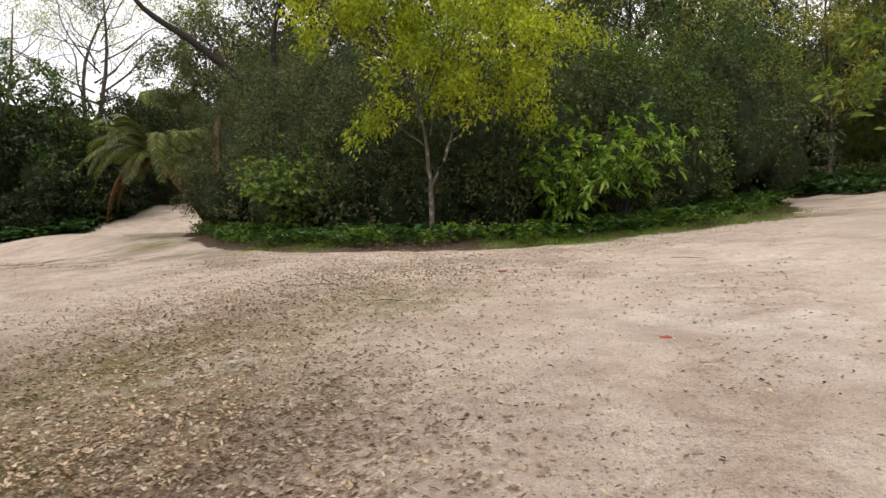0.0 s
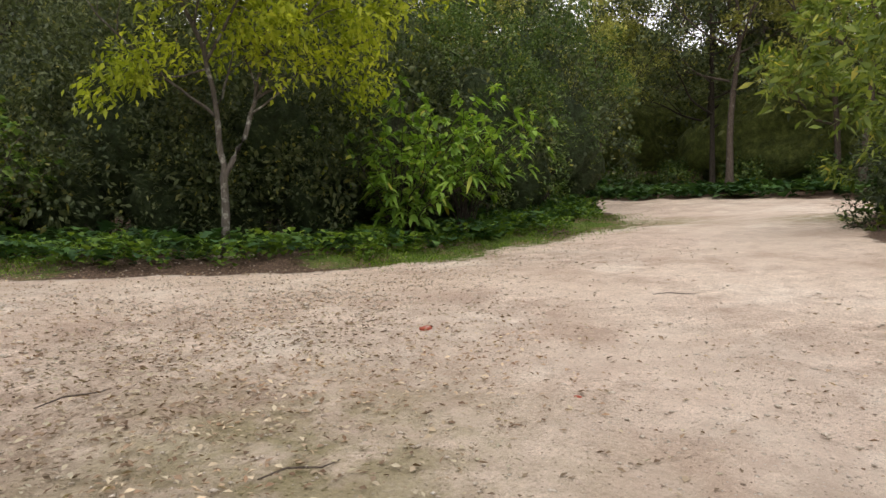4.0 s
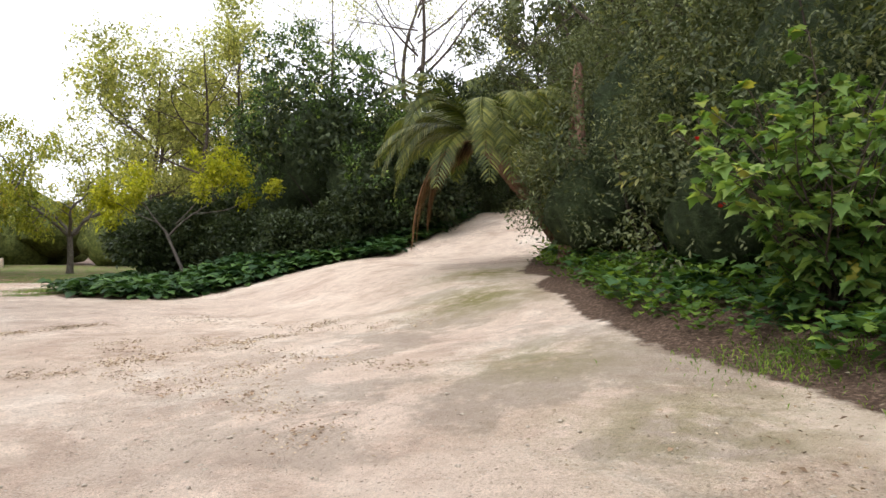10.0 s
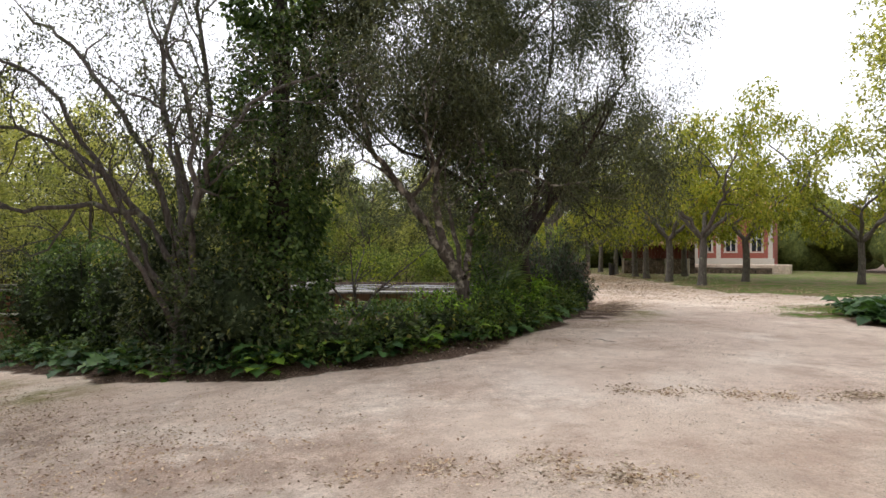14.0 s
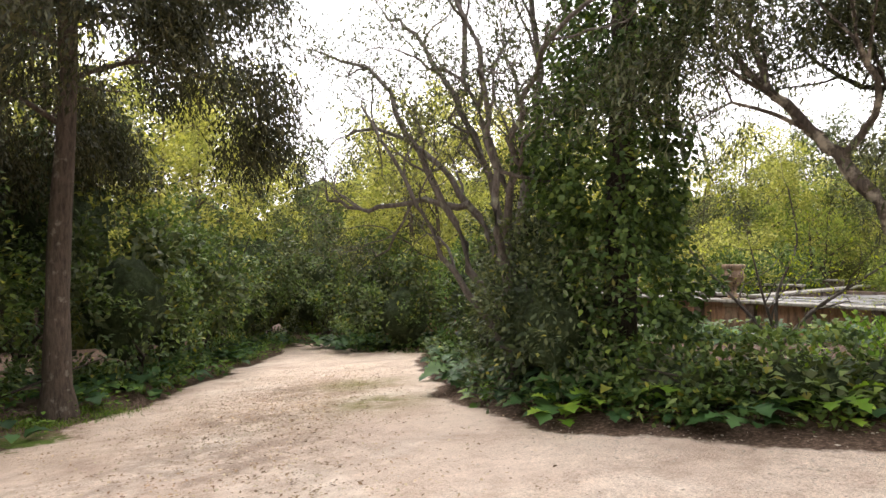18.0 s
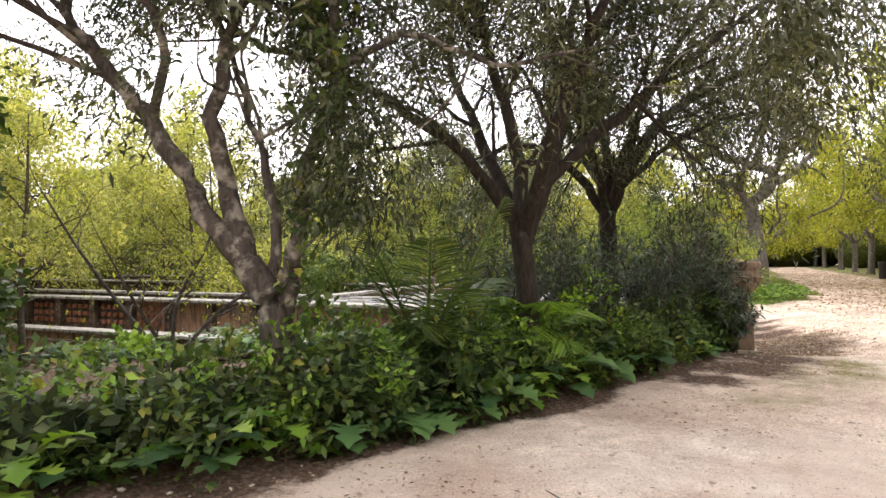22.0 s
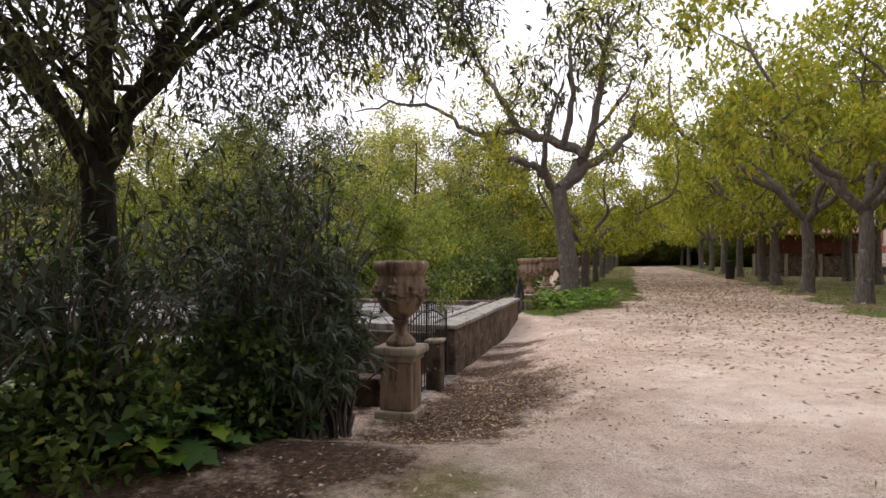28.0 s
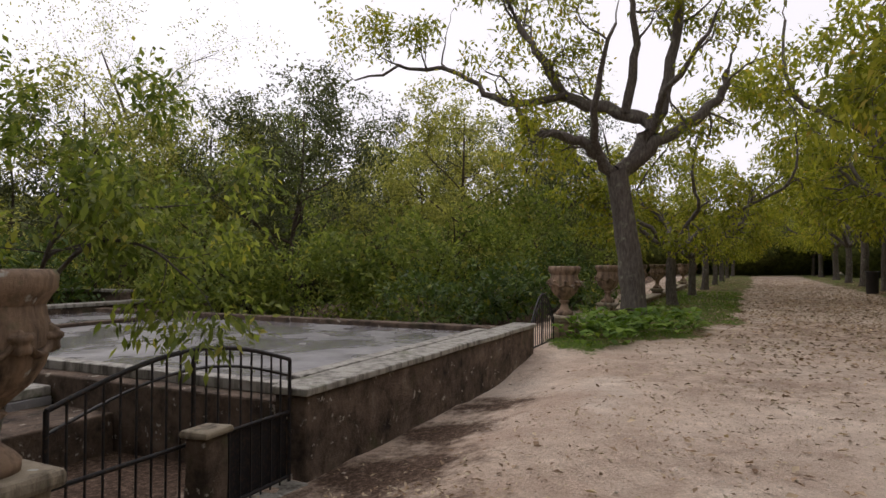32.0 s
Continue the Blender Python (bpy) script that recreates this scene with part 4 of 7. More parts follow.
for x, y, z, rx, ry, rz_, m in EVERGREENS:
    small = m is OLIVE_LEAF
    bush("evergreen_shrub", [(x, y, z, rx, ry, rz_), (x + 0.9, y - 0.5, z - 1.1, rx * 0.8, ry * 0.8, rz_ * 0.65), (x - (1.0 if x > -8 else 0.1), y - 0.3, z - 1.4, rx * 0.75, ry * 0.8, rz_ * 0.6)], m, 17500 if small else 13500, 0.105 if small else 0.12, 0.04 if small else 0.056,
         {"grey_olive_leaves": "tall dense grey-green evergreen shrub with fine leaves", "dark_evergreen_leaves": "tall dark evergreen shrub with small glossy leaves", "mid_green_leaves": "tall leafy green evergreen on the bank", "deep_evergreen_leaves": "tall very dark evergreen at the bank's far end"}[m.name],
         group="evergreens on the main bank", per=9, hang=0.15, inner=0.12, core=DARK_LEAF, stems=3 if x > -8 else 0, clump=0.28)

# reddish trunks under the evergreens by the upper road
for x, y, lean in ((-9.0, 25.2, 0.1), (-8.3, 24.7, -0.3), (-7.6, 24.3, 0.3)):
    branching("bare_tree", (x, y, surf(x, y)), "reddish-brown bare leaning trunk under the evergreens", ([(0, 0, -0.1), (lean * 0.3, 0.1, 1.2), (lean, 0.3, 2.8), (lean * 1.3, 0.5, 4.4)], 0.16, 0.09), [], RED_BARK, None, (0, 0), 0, 0, group="trunks by the upper road")


# --- palm leaning out by the upper road ---
def frond(root, a, rise, length, sag, dry=False, leaflet=0.55):
    """One feather leaf: a curved stalk with leaflets along both sides."""
    n = 40
    t = np.linspace(0, 1, n)
    d = np.array([math.cos(a), math.sin(a), 0])
    pts = root + d * (length * (t - 0.18 * sag * t ** 3))[:, None] + np.array([0, 0, 1.0]) * (rise * t - sag * t ** 2.2)[:, None] * length * 0.62
    stalk = (pts, np.linspace(0.03, 0.006, n))
    P = np.repeat(pts[3:], 2, 0)
    tang = unit(np.gradient(pts, axis=0))[3:]
    side = unit(np.cross(tang, [0, 0, 1.0]))
    sgn = np.tile([1, -1], len(tang))[:, None]
    D = np.repeat(tang, 2, 0) * 0.7 + np.repeat(side, 2, 0) * sgn * (0.35 if dry else 0.9) + np.array([0, 0, -1.0 if dry else -0.12])
    N = np.cross(np.repeat(side, 2, 0), np.repeat(tang, 2, 0))
    L = np.repeat(leaflet * np.sin(np.pi * np.clip(t[3:] * 0.9 + 0.1, 0, 1)) ** 0.5, 2) * rng.uniform(0.8, 1.15, len(P))
    return stalk, (P, D, N, L)


def palm(name, at, label, crown, count, length, drys, trunk_r=0.22, width=0.035, up=1.0, mat=PALM_LEAF):
    reseed(at[0], at[1])
    ob = thing(name, at, label, "palm")
    c = np.array(crown, float)
    if c[2] > 0.6:
        part("trunk", tubes("trunk", [([(0, 0, -0.1), c * 0.5 + [0.05, 0, 0], c], [trunk_r * 1.1, trunk_r, trunk_r * 1.1])], RED_BARK, 12, 0.12), ob)
    for i in range(count):
        a = i * 2.4 + rng.normal(0, 0.15)
        s, f = frond(c, a, rng.uniform(0.5, 1.7) * up, length * rng.uniform(0.85, 1.1), rng.uniform(0.9, 1.5))
        fr = part("frond", leaves("frond", f[0], f[1], f[2], f[3], width, mat, LONG, 0.25), ob)
        part("stalk", tubes("stalk", [s], mat, 5), fr)
    for a, ln in drys:
        s, f = frond(c, a, 0.1, ln, 1.75, True)
        fr = part("dead_frond", leaves("dead_frond", f[0], f[1], f[2], f[3], width * 1.3, DRY_PALM, LONG, 0.4), ob, "brown dead hanging frond")
        part("stalk", tubes("stalk", [s], DRY_PALM, 5), fr)
    return ob


px, py = -9.7, 27.8
palm("date_palm", (px, py, surf(px, py)), "leaning palm with arching green fronds and brown dead ones", (-1.5, -2.1, 2.75), 54, 3.3, [(3.5, 2.4), (3.7, 2.5), (3.3, 2.1), (3.6, 2.0), (3.45, 2.6)], trunk_r=0.15, width=0.045)


# --- low planting along the edges of the banks ---
def cover(poly, count, near, far, length, mat, label, shape=LOBED, width=0.72, s=(0.7, 1.3), name="ground_cover", per=(6, 10), rise=0.6, **lim):
    reseed(count, near * 100 + length * 10)
    q = scatter(poly, near, far, count, **lim)
    spots = [(x, y, rng.uniform(*s)) for x, y in q]
    return rosettes(name, spots, mat, shape, length, width, label, per, rise)


cover(BED_MAIN, 1000, 0.45, 4.5, 0.31, ACANTHUS_LEAF, "broad lobed dark-green leaves covering the bank", y1=32, s=(0.6, 1.5), rise=0.85, shape=LOBED)
cover(BED_MAIN, 620, 0.25, 2.0, 0.12, HERB_LEAF, "small fresh green herbs along the bank's foot", LOBED_SMALL, 0.8, per=(14, 26), name="herbs", rise=1.3, y1=30, s=(0.5, 1.5))
cover(BED_NORTH, 700, 0.1, 3.4, 0.46, ACANTHUS_LEAF, "broad lobed dark-green leaves covering the northern bank", LOBED_SMALL, y1=40)
cover(BED_NORTH, 420, -0.5, 2.0, 0.44, ACANTHUS_LEAF, "lobed dark-green leaves along the upper road", LOBED_SMALL, x0=-24.5, y0=25, y1=38, s=(0.9, 1.4))
cover(BED_WEST, 330, 0.15, 2.2, 0.42, ACANTHUS_LEAF, "big lobed leaves spilling over the garden bank's edge", x0=-31, y0=3)
cover(BED_WEST, 360, 0.1, 2.0, 0.16, MID_LEAF, "small-leaved herbs between the lobed leaves", LEAF, 0.5, per=(14, 24), name="herbs", rise=1.2, s=(0.8, 1.8), x0=-31, y0=3)
cover(BED_SOUTH, 330, 0.1, 4.0, 0.42, ACANTHUS_LEAF, "broad lobed leaves under the trees by the sunk path", LOBED_SMALL, y0=-12)
cover(BED_SOUTH, 260, -0.1, 1.2, 0.16, HERB_LEAF, "fresh green herbs by the sunk path", LEAF, 0.55, per=(10, 18), name="herbs", rise=0.9, y0=-10)
cover(BED_FAR, 600, 0.0, 4.5, 0.42, ACANTHUS_LEAF, "ivy-like dark leaves on the far bank", LOBED_SMALL, y0=14, y1=44, x1=40, s=(0.9, 1.6))
cover(BED_EAST, 160, 0.3, 3.0, 0.38, ACANTHUS_LEAF, "dark lobed leaves under the eastern bush")
cover(VERGE_SOUTH, 60, 0.05, 1.0, 0.3, HERB_LEAF, "leafy weeds at the foot of the garden wall", LOBED, 0.6, per=(8, 14), rise=1.0, x0=-46)


def grass(name, q, height, label):
    n = len(q)
    P = np.stack([q[:, 0], q[:, 1], surface(q[:, 0], q[:, 1])], 1)
    a = rng.uniform(0, 6.28, n)
    D = np.stack([np.cos(a) * 0.5, np.sin(a) * 0.5, np.ones(n)], 1)
    N = np.stack([-np.cos(a), -np.sin(a), np.full(n, 0.5)], 1)
    single(name, leaves(name, P, D, N, height * rng.uniform(0.5, 1.3, n), 0.012, GRASS_BLADE, LEAF, 0.5), (0, 0, 0), label, "grass", kind="stuff")


def tuft(spots, each):
    q = [np.array([[x, y]]) + rng.normal(0, r, (each, 2)) for x, y, r in spots]
    return np.concatenate(q)


grass("grass", np.concatenate([scatter(VERGE_SOUTH, 0.0, 3, 24000, x0=-64), tuft([(3.0, 15.7, 0.5), (2.0, 15.5, 0.4), (4.2, 16.5, 0.5), (5.8, 17.3, 0.6), (7.5, 18.2, 0.7), (9.5, 20, 0.8), (10.8, 21.2, 0.6), (-3.2, 16.2, 0.4), (-4.6, 17.4, 0.4), (-28.6, 26.0, 1.0), (-30, 27.6, 1.2), (-17.6, 3.9, 0.35), (-16.6, 4.3, 0.3)], 1300)]), 0.13, "fresh green grass along the verges and banks")
cover(BED_WEST, 110, 0.1, 1.5, 0.36, BRIGHT_LEAF, "bright fresh lobed leaves on the garden bank", x0=-31, y0=9, s=(0.7, 1.2))

# --- eastern bush that hangs over the road ---
bush("loquat_bush", [(8.6, 11.6, 4.3, 1.5, 1.2, 1.2), (10.4, 11.0, 4.6, 1.8, 1.6, 1.8), (12.8, 12.6, 4.2, 2.2, 1.8, 2.2), (7.8, 11.2, 4.9, 1.0, 0.9, 0.8), (13.5, 13.2, 2.4, 1.4, 1.4, 1.3), (11.4, 12.3, 2.4, 1.1, 1.0, 0.9)], LOQUAT_LEAF, 8000, 0.18, 0.055,
     "spreading bush with long drooping green leaves over the road", shape=LONG, per=8, hang=0.6, inner=0.05, core=LOQUAT_LEAF, clump=0.16, stems=0)
bush("evergreen_shrub", [(12.4, 12.9, 2.3, 1.6, 1.3, 1.8), (14.2, 13.6, 2.6, 1.8, 1.6, 2.0)], SHADE_LEAF, 7000, 0.12, 0.055, "low dark evergreen under the hanging bush", per=8, inner=0.1, core=SHADE_LEAF, stems=3, clump=0.28, below=-0.9)


# --- woodland trees, a few patterns repeated ---
def wood_pattern(height, reach, bark, leafmat, leaf, per, label, bare=0.0, depth=2, limbs=12, start=0.22, r=0.15):
    trunk = ([(0, 0, -0.2), (rng.normal(0, 0.15), rng.normal(0, 0.15), height * 0.3), (rng.normal(0, 0.35), rng.normal(0, 0.35), height * 0.65), (rng.normal(0, 0.5), rng.normal(0, 0.5), height * 0.97)], r, 0.03)
    ls = []
    for i in range(limbs):
        f = start + (0.9 - start) * (i + 0.5) / limbs
        a = i * 2.4 + rng.normal(0, 0.3)
        d = np.array([math.cos(a), math.sin(a)])
        e = reach * (1.15 - 0.75 * f) * rng.uniform(0.7, 1.15)
        z0, up = height * f, rng.uniform(0.25, 0.8) * e
        ls.append(([(0, 0, z0), (*(d * e * 0.35 + rng.normal(0, 0.15, 2)), z0 + up * 0.3), (*(d * e * 0.7 + rng.normal(0, 0.3, 2)), z0 + up * 0.75), (*(d * e + rng.normal(0, 0.3, 2)), z0 + up)], r * 0.5 * (1.1 - f), 0.014))
    return branching("woodland_tree", (0, 0, 0), label, trunk, ls, bark, leafmat, leaf, per, 0.5, depth=depth, length=height * 0.11, group="woodland trees", bare=bare, first=0.3, hang=0.25, spread=0.85)


PATTERNS = [wood_pattern(11, 4.2, BROWN_BARK, WOOD_LEAF, (0.25, 0.115), 10, "tall thin woodland tree with olive-green crown"),
            wood_pattern(12.5, 4.2, DARK_BARK, DARK_LEAF, (0.26, 0.125), 12, "tall dark woodland tree with ivy-green crown"),
            wood_pattern(10, 4.2, BROWN_BARK, OLIVE_LEAF, (0.23, 0.1), 11, "spreading grey-leaved woodland tree beside the path"),
            wood_pattern(13, 6.5, BROWN_BARK, WOOD_LEAF, (0.15, 0.07), 4, "nearly bare tall spreading tree with thin leaves", bare=0.45, limbs=11, start=0.4, r=0.2, depth=3)]


def plant_wood(spots):
    for x, y, k, s in spots:
        m = pose(x, y, surf(x, y) - 0.05, 0, 0, float(rng.uniform(0, 360))) @ Matrix.Scale(s, 4)
        ob = copy_thing(PATTERNS[k], m)
        ob.scale = (s, s, s)


WOOD = []
for x, y, k, s in ((-6, 29, 1, 1), (-1, 28, 1, 1.05), (3, 29, 2, 1.05), (8, 28, 1, 1), (11, 32, 0, 1.05), (-8, 34, 3, 1.1), (-3, 35, 0, 1.1), (4, 36, 3, 1.1), (9, 38, 1, 1.1),
                   (20, 34, 0, 0.95), (23, 29, 1, 1), (25, 24, 0, 1), (24, 19, 1, 0.9), (27, 33, 1, 1.1), (30, 26, 1, 1.1), (30, 18, 2, 1.1), (22, 40, 1, 1.1), (17.5, 42, 0, 1), (34, 36, 1, 1.2), (36, 22, 1, 1.2), (21.5, 26.5, 3, 0.9), (23.5, 22, 3, 0.9),
                   (-15, 44, 2, 1.2), (-21, 40, 3, 1.1), (-24, 45, 3, 1.15), (-28, 42, 3, 1), (-18, 50, 1, 1.1), (-31, 36, 0, 0.7), (-33, 41, 0, 0.8), (-13, 52, 3, 1.2),
                   (-15.5, -1, 1, 0.9), (-19, -5, 0, 1), (-22.5, -6.5, 0, 0.8), (-13, -5, 1, 1), (-26, -11, 0, 1), (-18, -13, 0, 1), (-30, -16, 0, 1.0), (-12, 3.5, 2, 0.8), (-34, -6, 0, 0.9), (-31, -1.5, 0, 0.8), (-40, -14, 0, 1), (-36, -22, 1, 1), (-27, -20, 1, 1.1), (-29, 4, 0, 0.55),
                   (-38, 1, 0, 0.7), (-43, 3, 2, 0.62), (-47, 7, 0, 0.6), (-52, 5, 1, 0.58), (-56, 9, 0, 0.62), (-50, 0, 3, 0.9), (-42, -4, 0, 0.9), (-62, 8, 2, 0.85), (-68, 12, 0, 0.85), (-60, 2, 1, 0.9), (-76, 14, 1, 0.85), (-72, 5, 0, 1), (-36, -9, 0, 0.9), (-46, -8, 0, 0.9), (-85, 15, 0, 0.9)):
    WOOD.append((x, y, k, s))
plant_wood(WOOD)
for ob in PATTERNS:
    ob.matrix_world = pose(float(-100 + 6 * PATTERNS.index(ob)), -30, surf(-100 + 6 * PATTERNS.index(ob), -30))

# --- the avenue: knotted trees in rows ---
def avenue_pattern(height, leaf, per, bare, seedside):
    trunk = ([(0, 0, -0.15), (0.05, 0.02, 1.1), (0.02 * seedside, 0.05, 2.1)], 0.19, 0.15)
    ls = []
    for i in range(5):
        a = i * 1.26 + rng.normal(0, 0.25)
        d = np.array([math.cos(a), math.sin(a)])
        e = rng.uniform(0.95, 1.35)
        ls.append(([(0, 0, 1.95), (*(d * 0.9 * e), 2.9), (*(d * 1.7 * e + rng.normal(0, 0.3, 2)), 3.5), (*(d * 2.3 * e + rng.normal(0, 0.4, 2)), height * 0.75), (*(d * 2.9 * e + rng.normal(0, 0.5, 2)), height)], 0.1, 0.03))
    return branching("avenue_tree", (0, 0, 0), "knotted grey avenue tree with yellow-green autumn crown", trunk, ls, GREY_BARK, AVENUE_LEAF, leaf, per, 0.5, depth=2, length=1.0, lift=0.02, group="trees of the avenue", bare=bare, hang=0.4, first=0.35, bend=0.35, kink=0.04)


AVENUE = [avenue_pattern(5.6, (0.22, 0.095), 23, 0.05, 1), avenue_pattern(6.2, (0.22, 0.095), 19, 0.1, -1)]
ROWS = [(-46.1, 29.2, 0), (-51.8, 29.4, 1), (-57.5, 29.8, 0), (-62, 30.4, 1), (-69, 30.8, 0), (-76, 31.2, 1), (-84, 31.8, 0), (-93, 32.5, 1),
        (-53, 21.3, 1), (-60, 21.8, 0), (-67, 22.3, 1), (-75, 22.9, 0), (-84, 23.5, 1), (-94, 24.2, 0), (-104, 25, 1),
        (-52, 34.5, 1), (-59, 34.6, 0), (-63, 34.8, 1), (-77, 36.0, 0), (-86, 38, 1), (-48, 39.5, 0), (-104, 33, 0), (-98, 39, 1)]
for i, (x, y, k) in enumerate(ROWS):
    ob = copy_thing(AVENUE[k], pose(x, y, surf(x, y), 0, 0, (i * 77) % 360))
    f = (0.9 if y < 26 else 1.2) + 0.08 * math.sin(i * 2.7)
    ob.scale = (f, f, f * (0.95 if y < 26 else 1.12))
AVENUE[0].matrix_world = pose(-112, 25.5, surf(-112, 25.5))
AVENUE[1].matrix_world = pose(-113, 33.5, surf(-113, 33.5))

# the old half-dead tree beside the garden wall
ax, ay = -45.6, 20.8


def aside(*pts):
    """Limb points given as (sideways, height, depth) across the avenue."""
    return [(-0.37 * a + 0.93 * c, 0.93 * a + 0.37 * c, h) for a, h, c in pts]


branching("old_avenue_tree", (ax, ay, surf(ax, ay)), "old grey tree with twisting half-bare limbs beside the garden wall", (aside((0, -0.15, 0), (-0.12, 1.6, 0), (-0.4, 3.5, 0)), 0.3, 0.24),
          [(aside((-0.4, 3.3, 0), (-0.95, 3.95, 0.3), (-1.7, 4.2, 0.5), (-2.6, 4.5, 0.4), (-2.85, 5.1, 0.3)), 0.16, 0.05),
           (aside((-0.35, 3.5, 0), (0.3, 4.5, 0.1), (-0.6, 5.0, -0.2), (-1.54, 5.4, -0.4), (-2.2, 6.4, -0.3), (-2.7, 7.2, -0.4), (-3.1, 8.1, -0.3)), 0.2, 0.04),
           (aside((-1.5, 5.4, -0.4), (-3.0, 5.2, -0.6), (-3.8, 5.8, -0.6), (-5.2, 6.2, -0.9), (-6.6, 5.9, -1.0)), 0.1, 0.02),
           (aside((-0.3, 3.5, 0), (0.5, 4.2, 0.1), (1.4, 4.75, 0.0), (2.1, 5.3, -0.2), (2.2, 5.9, -0.2)), 0.19, 0.07),
           (aside((0.35, 4.4, 0.1), (0.74, 5.6, 0.3), (0.87, 7.2, 0.4), (1.1, 8.3, 0.5), (1.8, 9.0, 0.6)), 0.16, 0.03),
           (aside((-0.2, 4.9, 0), (-0.07, 6.3, 0.5), (-0.3, 7.4, 0.8), (-0.2, 8.5, 0.9)), 0.11, 0.03),
           (aside((-0.9, 3.9, 0.3), (-1.2, 5.0, 1.4), (-1.0, 6.2, 2.2)), 0.1, 0.03),
           (aside((0.3, 4.3, 0), (0.6, 5.4, 1.3), (1.0, 6.3, 2.2)), 0.1, 0.03)],
          GREY_BARK, AVENUE_LEAF, (0.15, 0.068), 26, 0.4, depth=2, length=0.9, lift=0.03, bare=0.25, bend=0.5, hang=0.3, first=0.35, kink=0.045)

# great leaning tree above the evergreens
lx, ly = -6.2, 27.4
lz = surf(lx, ly)
branching("leaning_tree", (lx, ly, lz), "tall dark leaning tree with long bare limbs above the evergreens", ([(0, 0, -0.15), (-0.4, -0.2, 2.2), (-0.9, -0.6, 4.4)], 0.36, 0.28),
          [([(-0.9, -0.6, 4.3), (-1.6, -1.3, 5.5), (-3.3, -2.3, 6.9), (-4.9, -3.3, 7.9), (-5.7, -4.0, 9.2)], 0.22, 0.05), ([(-0.8, -0.5, 4.0), (-0.6, -1.0, 5.7), (-0.5, -1.6, 7.8), (0.4, -2.3, 10.1)], 0.2, 0.05),
           ([(-0.6, -0.4, 3.4), (0.9, -0.8, 5.9), (2.0, -1.3, 8.3), (2.6, -1.5, 9.6)], 0.18, 0.04), ([(-0.8, -0.5, 4.0), (0.2, 0.2, 6.2), (0.6, 0.6, 8.4), (0.3, 0.8, 10.4)], 0.18, 0.04)],
          DARK_BARK, OLIVE_LEAF, (0.13, 0.045), 16, 0.42, depth=3, length=1.3, lift=0.03, hang=0.3, first=0.3, bend=0.35, split=(2, 3))


# --- far woods that close the place all round ---
def far_woods(name, lumps, mat, count, size, label):
    c, o = lump_points(np.array(lumps, float), count // 5, 0.35, 0.0)
    P, D, N = sprays(c, o, 5, size * 1.6, 0.9, 0.2)
    n = len(P)
    ob = single(name, leaves(name, P, D, N, size * rng.uniform(0.6, 1.3, n), size * 0.55 * rng.uniform(0.7, 1.2, n), mat), (0, 0, 0), label, "woods", kind="stuff")
    # Opaque bodies added behind the sparse leaves, with shade in their colour.
    tagged(part("shade_filler", blob_mass("shade_filler", lumps, 0.86, FAR_CORE), ob), kind="stuff")


def ring(points, width, heights, r):
    out = []
    for (x, y), h in zip(points, heights):
        for k in range(3):
            dx, dy = rng.normal(0, width, 2)
            z = float(land(x + dx, y + dy))
            out.append((x + dx, y + dy, z + h * rng.uniform(0.3, 0.55), r * rng.uniform(0.8, 1.2), r * rng.uniform(0.8, 1.2), h * rng.uniform(0.45, 0.62)))
    return out


far_woods("far_woods", ring([(-30, -26), (-42, -24), (-54, -20), (-66, -14), (-78, -8), (-92, 0), (-106, 6), (-34, -34), (-20, -30), (-10, -26), (-48, -12), (-60, -6), (-70, 0), (-48, -22), (-60, -17), (-72, -11), (-85, -4), (-99, 3), (-26, -30), (-15, -28)], 3, [9, 10, 10, 10, 10, 10, 10, 10, 10, 10, 7, 7, 7] + [9] * 7, 5), WOOD_LEAF, 42000, 0.36, "dense yellow-green woods beyond the garden")
far_woods("far_woods", ring([(40, 12), (42, 24), (42, 36), (36, 46), (26, 52), (14, 54), (2, 52), (-8, 54), (30, 40), (33, 30), (32, 20), (10, 46), (-2, 44), (46, 0), (44, -14), (20, 53), (31, 50), (8, 53), (40, 41), (42, 30), (42, 18), (-3, 53), (46, -7), (45, 6)], 2.5, [10, 11, 11, 11, 11, 12, 12, 12, 7, 7, 7, 8, 8, 10, 10] + [11] * 9, 5), DARK_LEAF, 42000, 0.34, "dark dense woods up the hill")
far_woods("far_woods", ring([(-24, 58), (-36, 56), (-48, 58), (-60, 62), (-76, 64), (-92, 62), (-106, 56), (-118, 46), (-124, 34), (-124, 22), (-120, 12), (-15, 60), (-90, 50), (-104, 44), (-112, 40), (-116, 27), (-113, 19), (-108, 13), (-118, 33), (-100, 52), (-84, 63), (-68, 63), (-54, 60), (-42, 57), (-30, 57), (-99, 59), (-112, 51), (-121, 40)], 3, [11, 9, 9, 9, 9, 10, 10, 10, 9, 9, 9, 11, 8, 8, 8, 8, 8, 8, 8, 8] + [8] * 8, 5), WOOD_LEAF, 38000, 0.36, "olive-green woods at the end of the avenue")
far_woods("far_woods", ring([(30, -20), (18, -30), (4, -34), (-8, -38), (24, -10), (16, -8)], 3, [10, 10, 10, 10, 9, 8], 5), DARK_LEAF, 9000, 0.4, "dark woods behind the clearing")

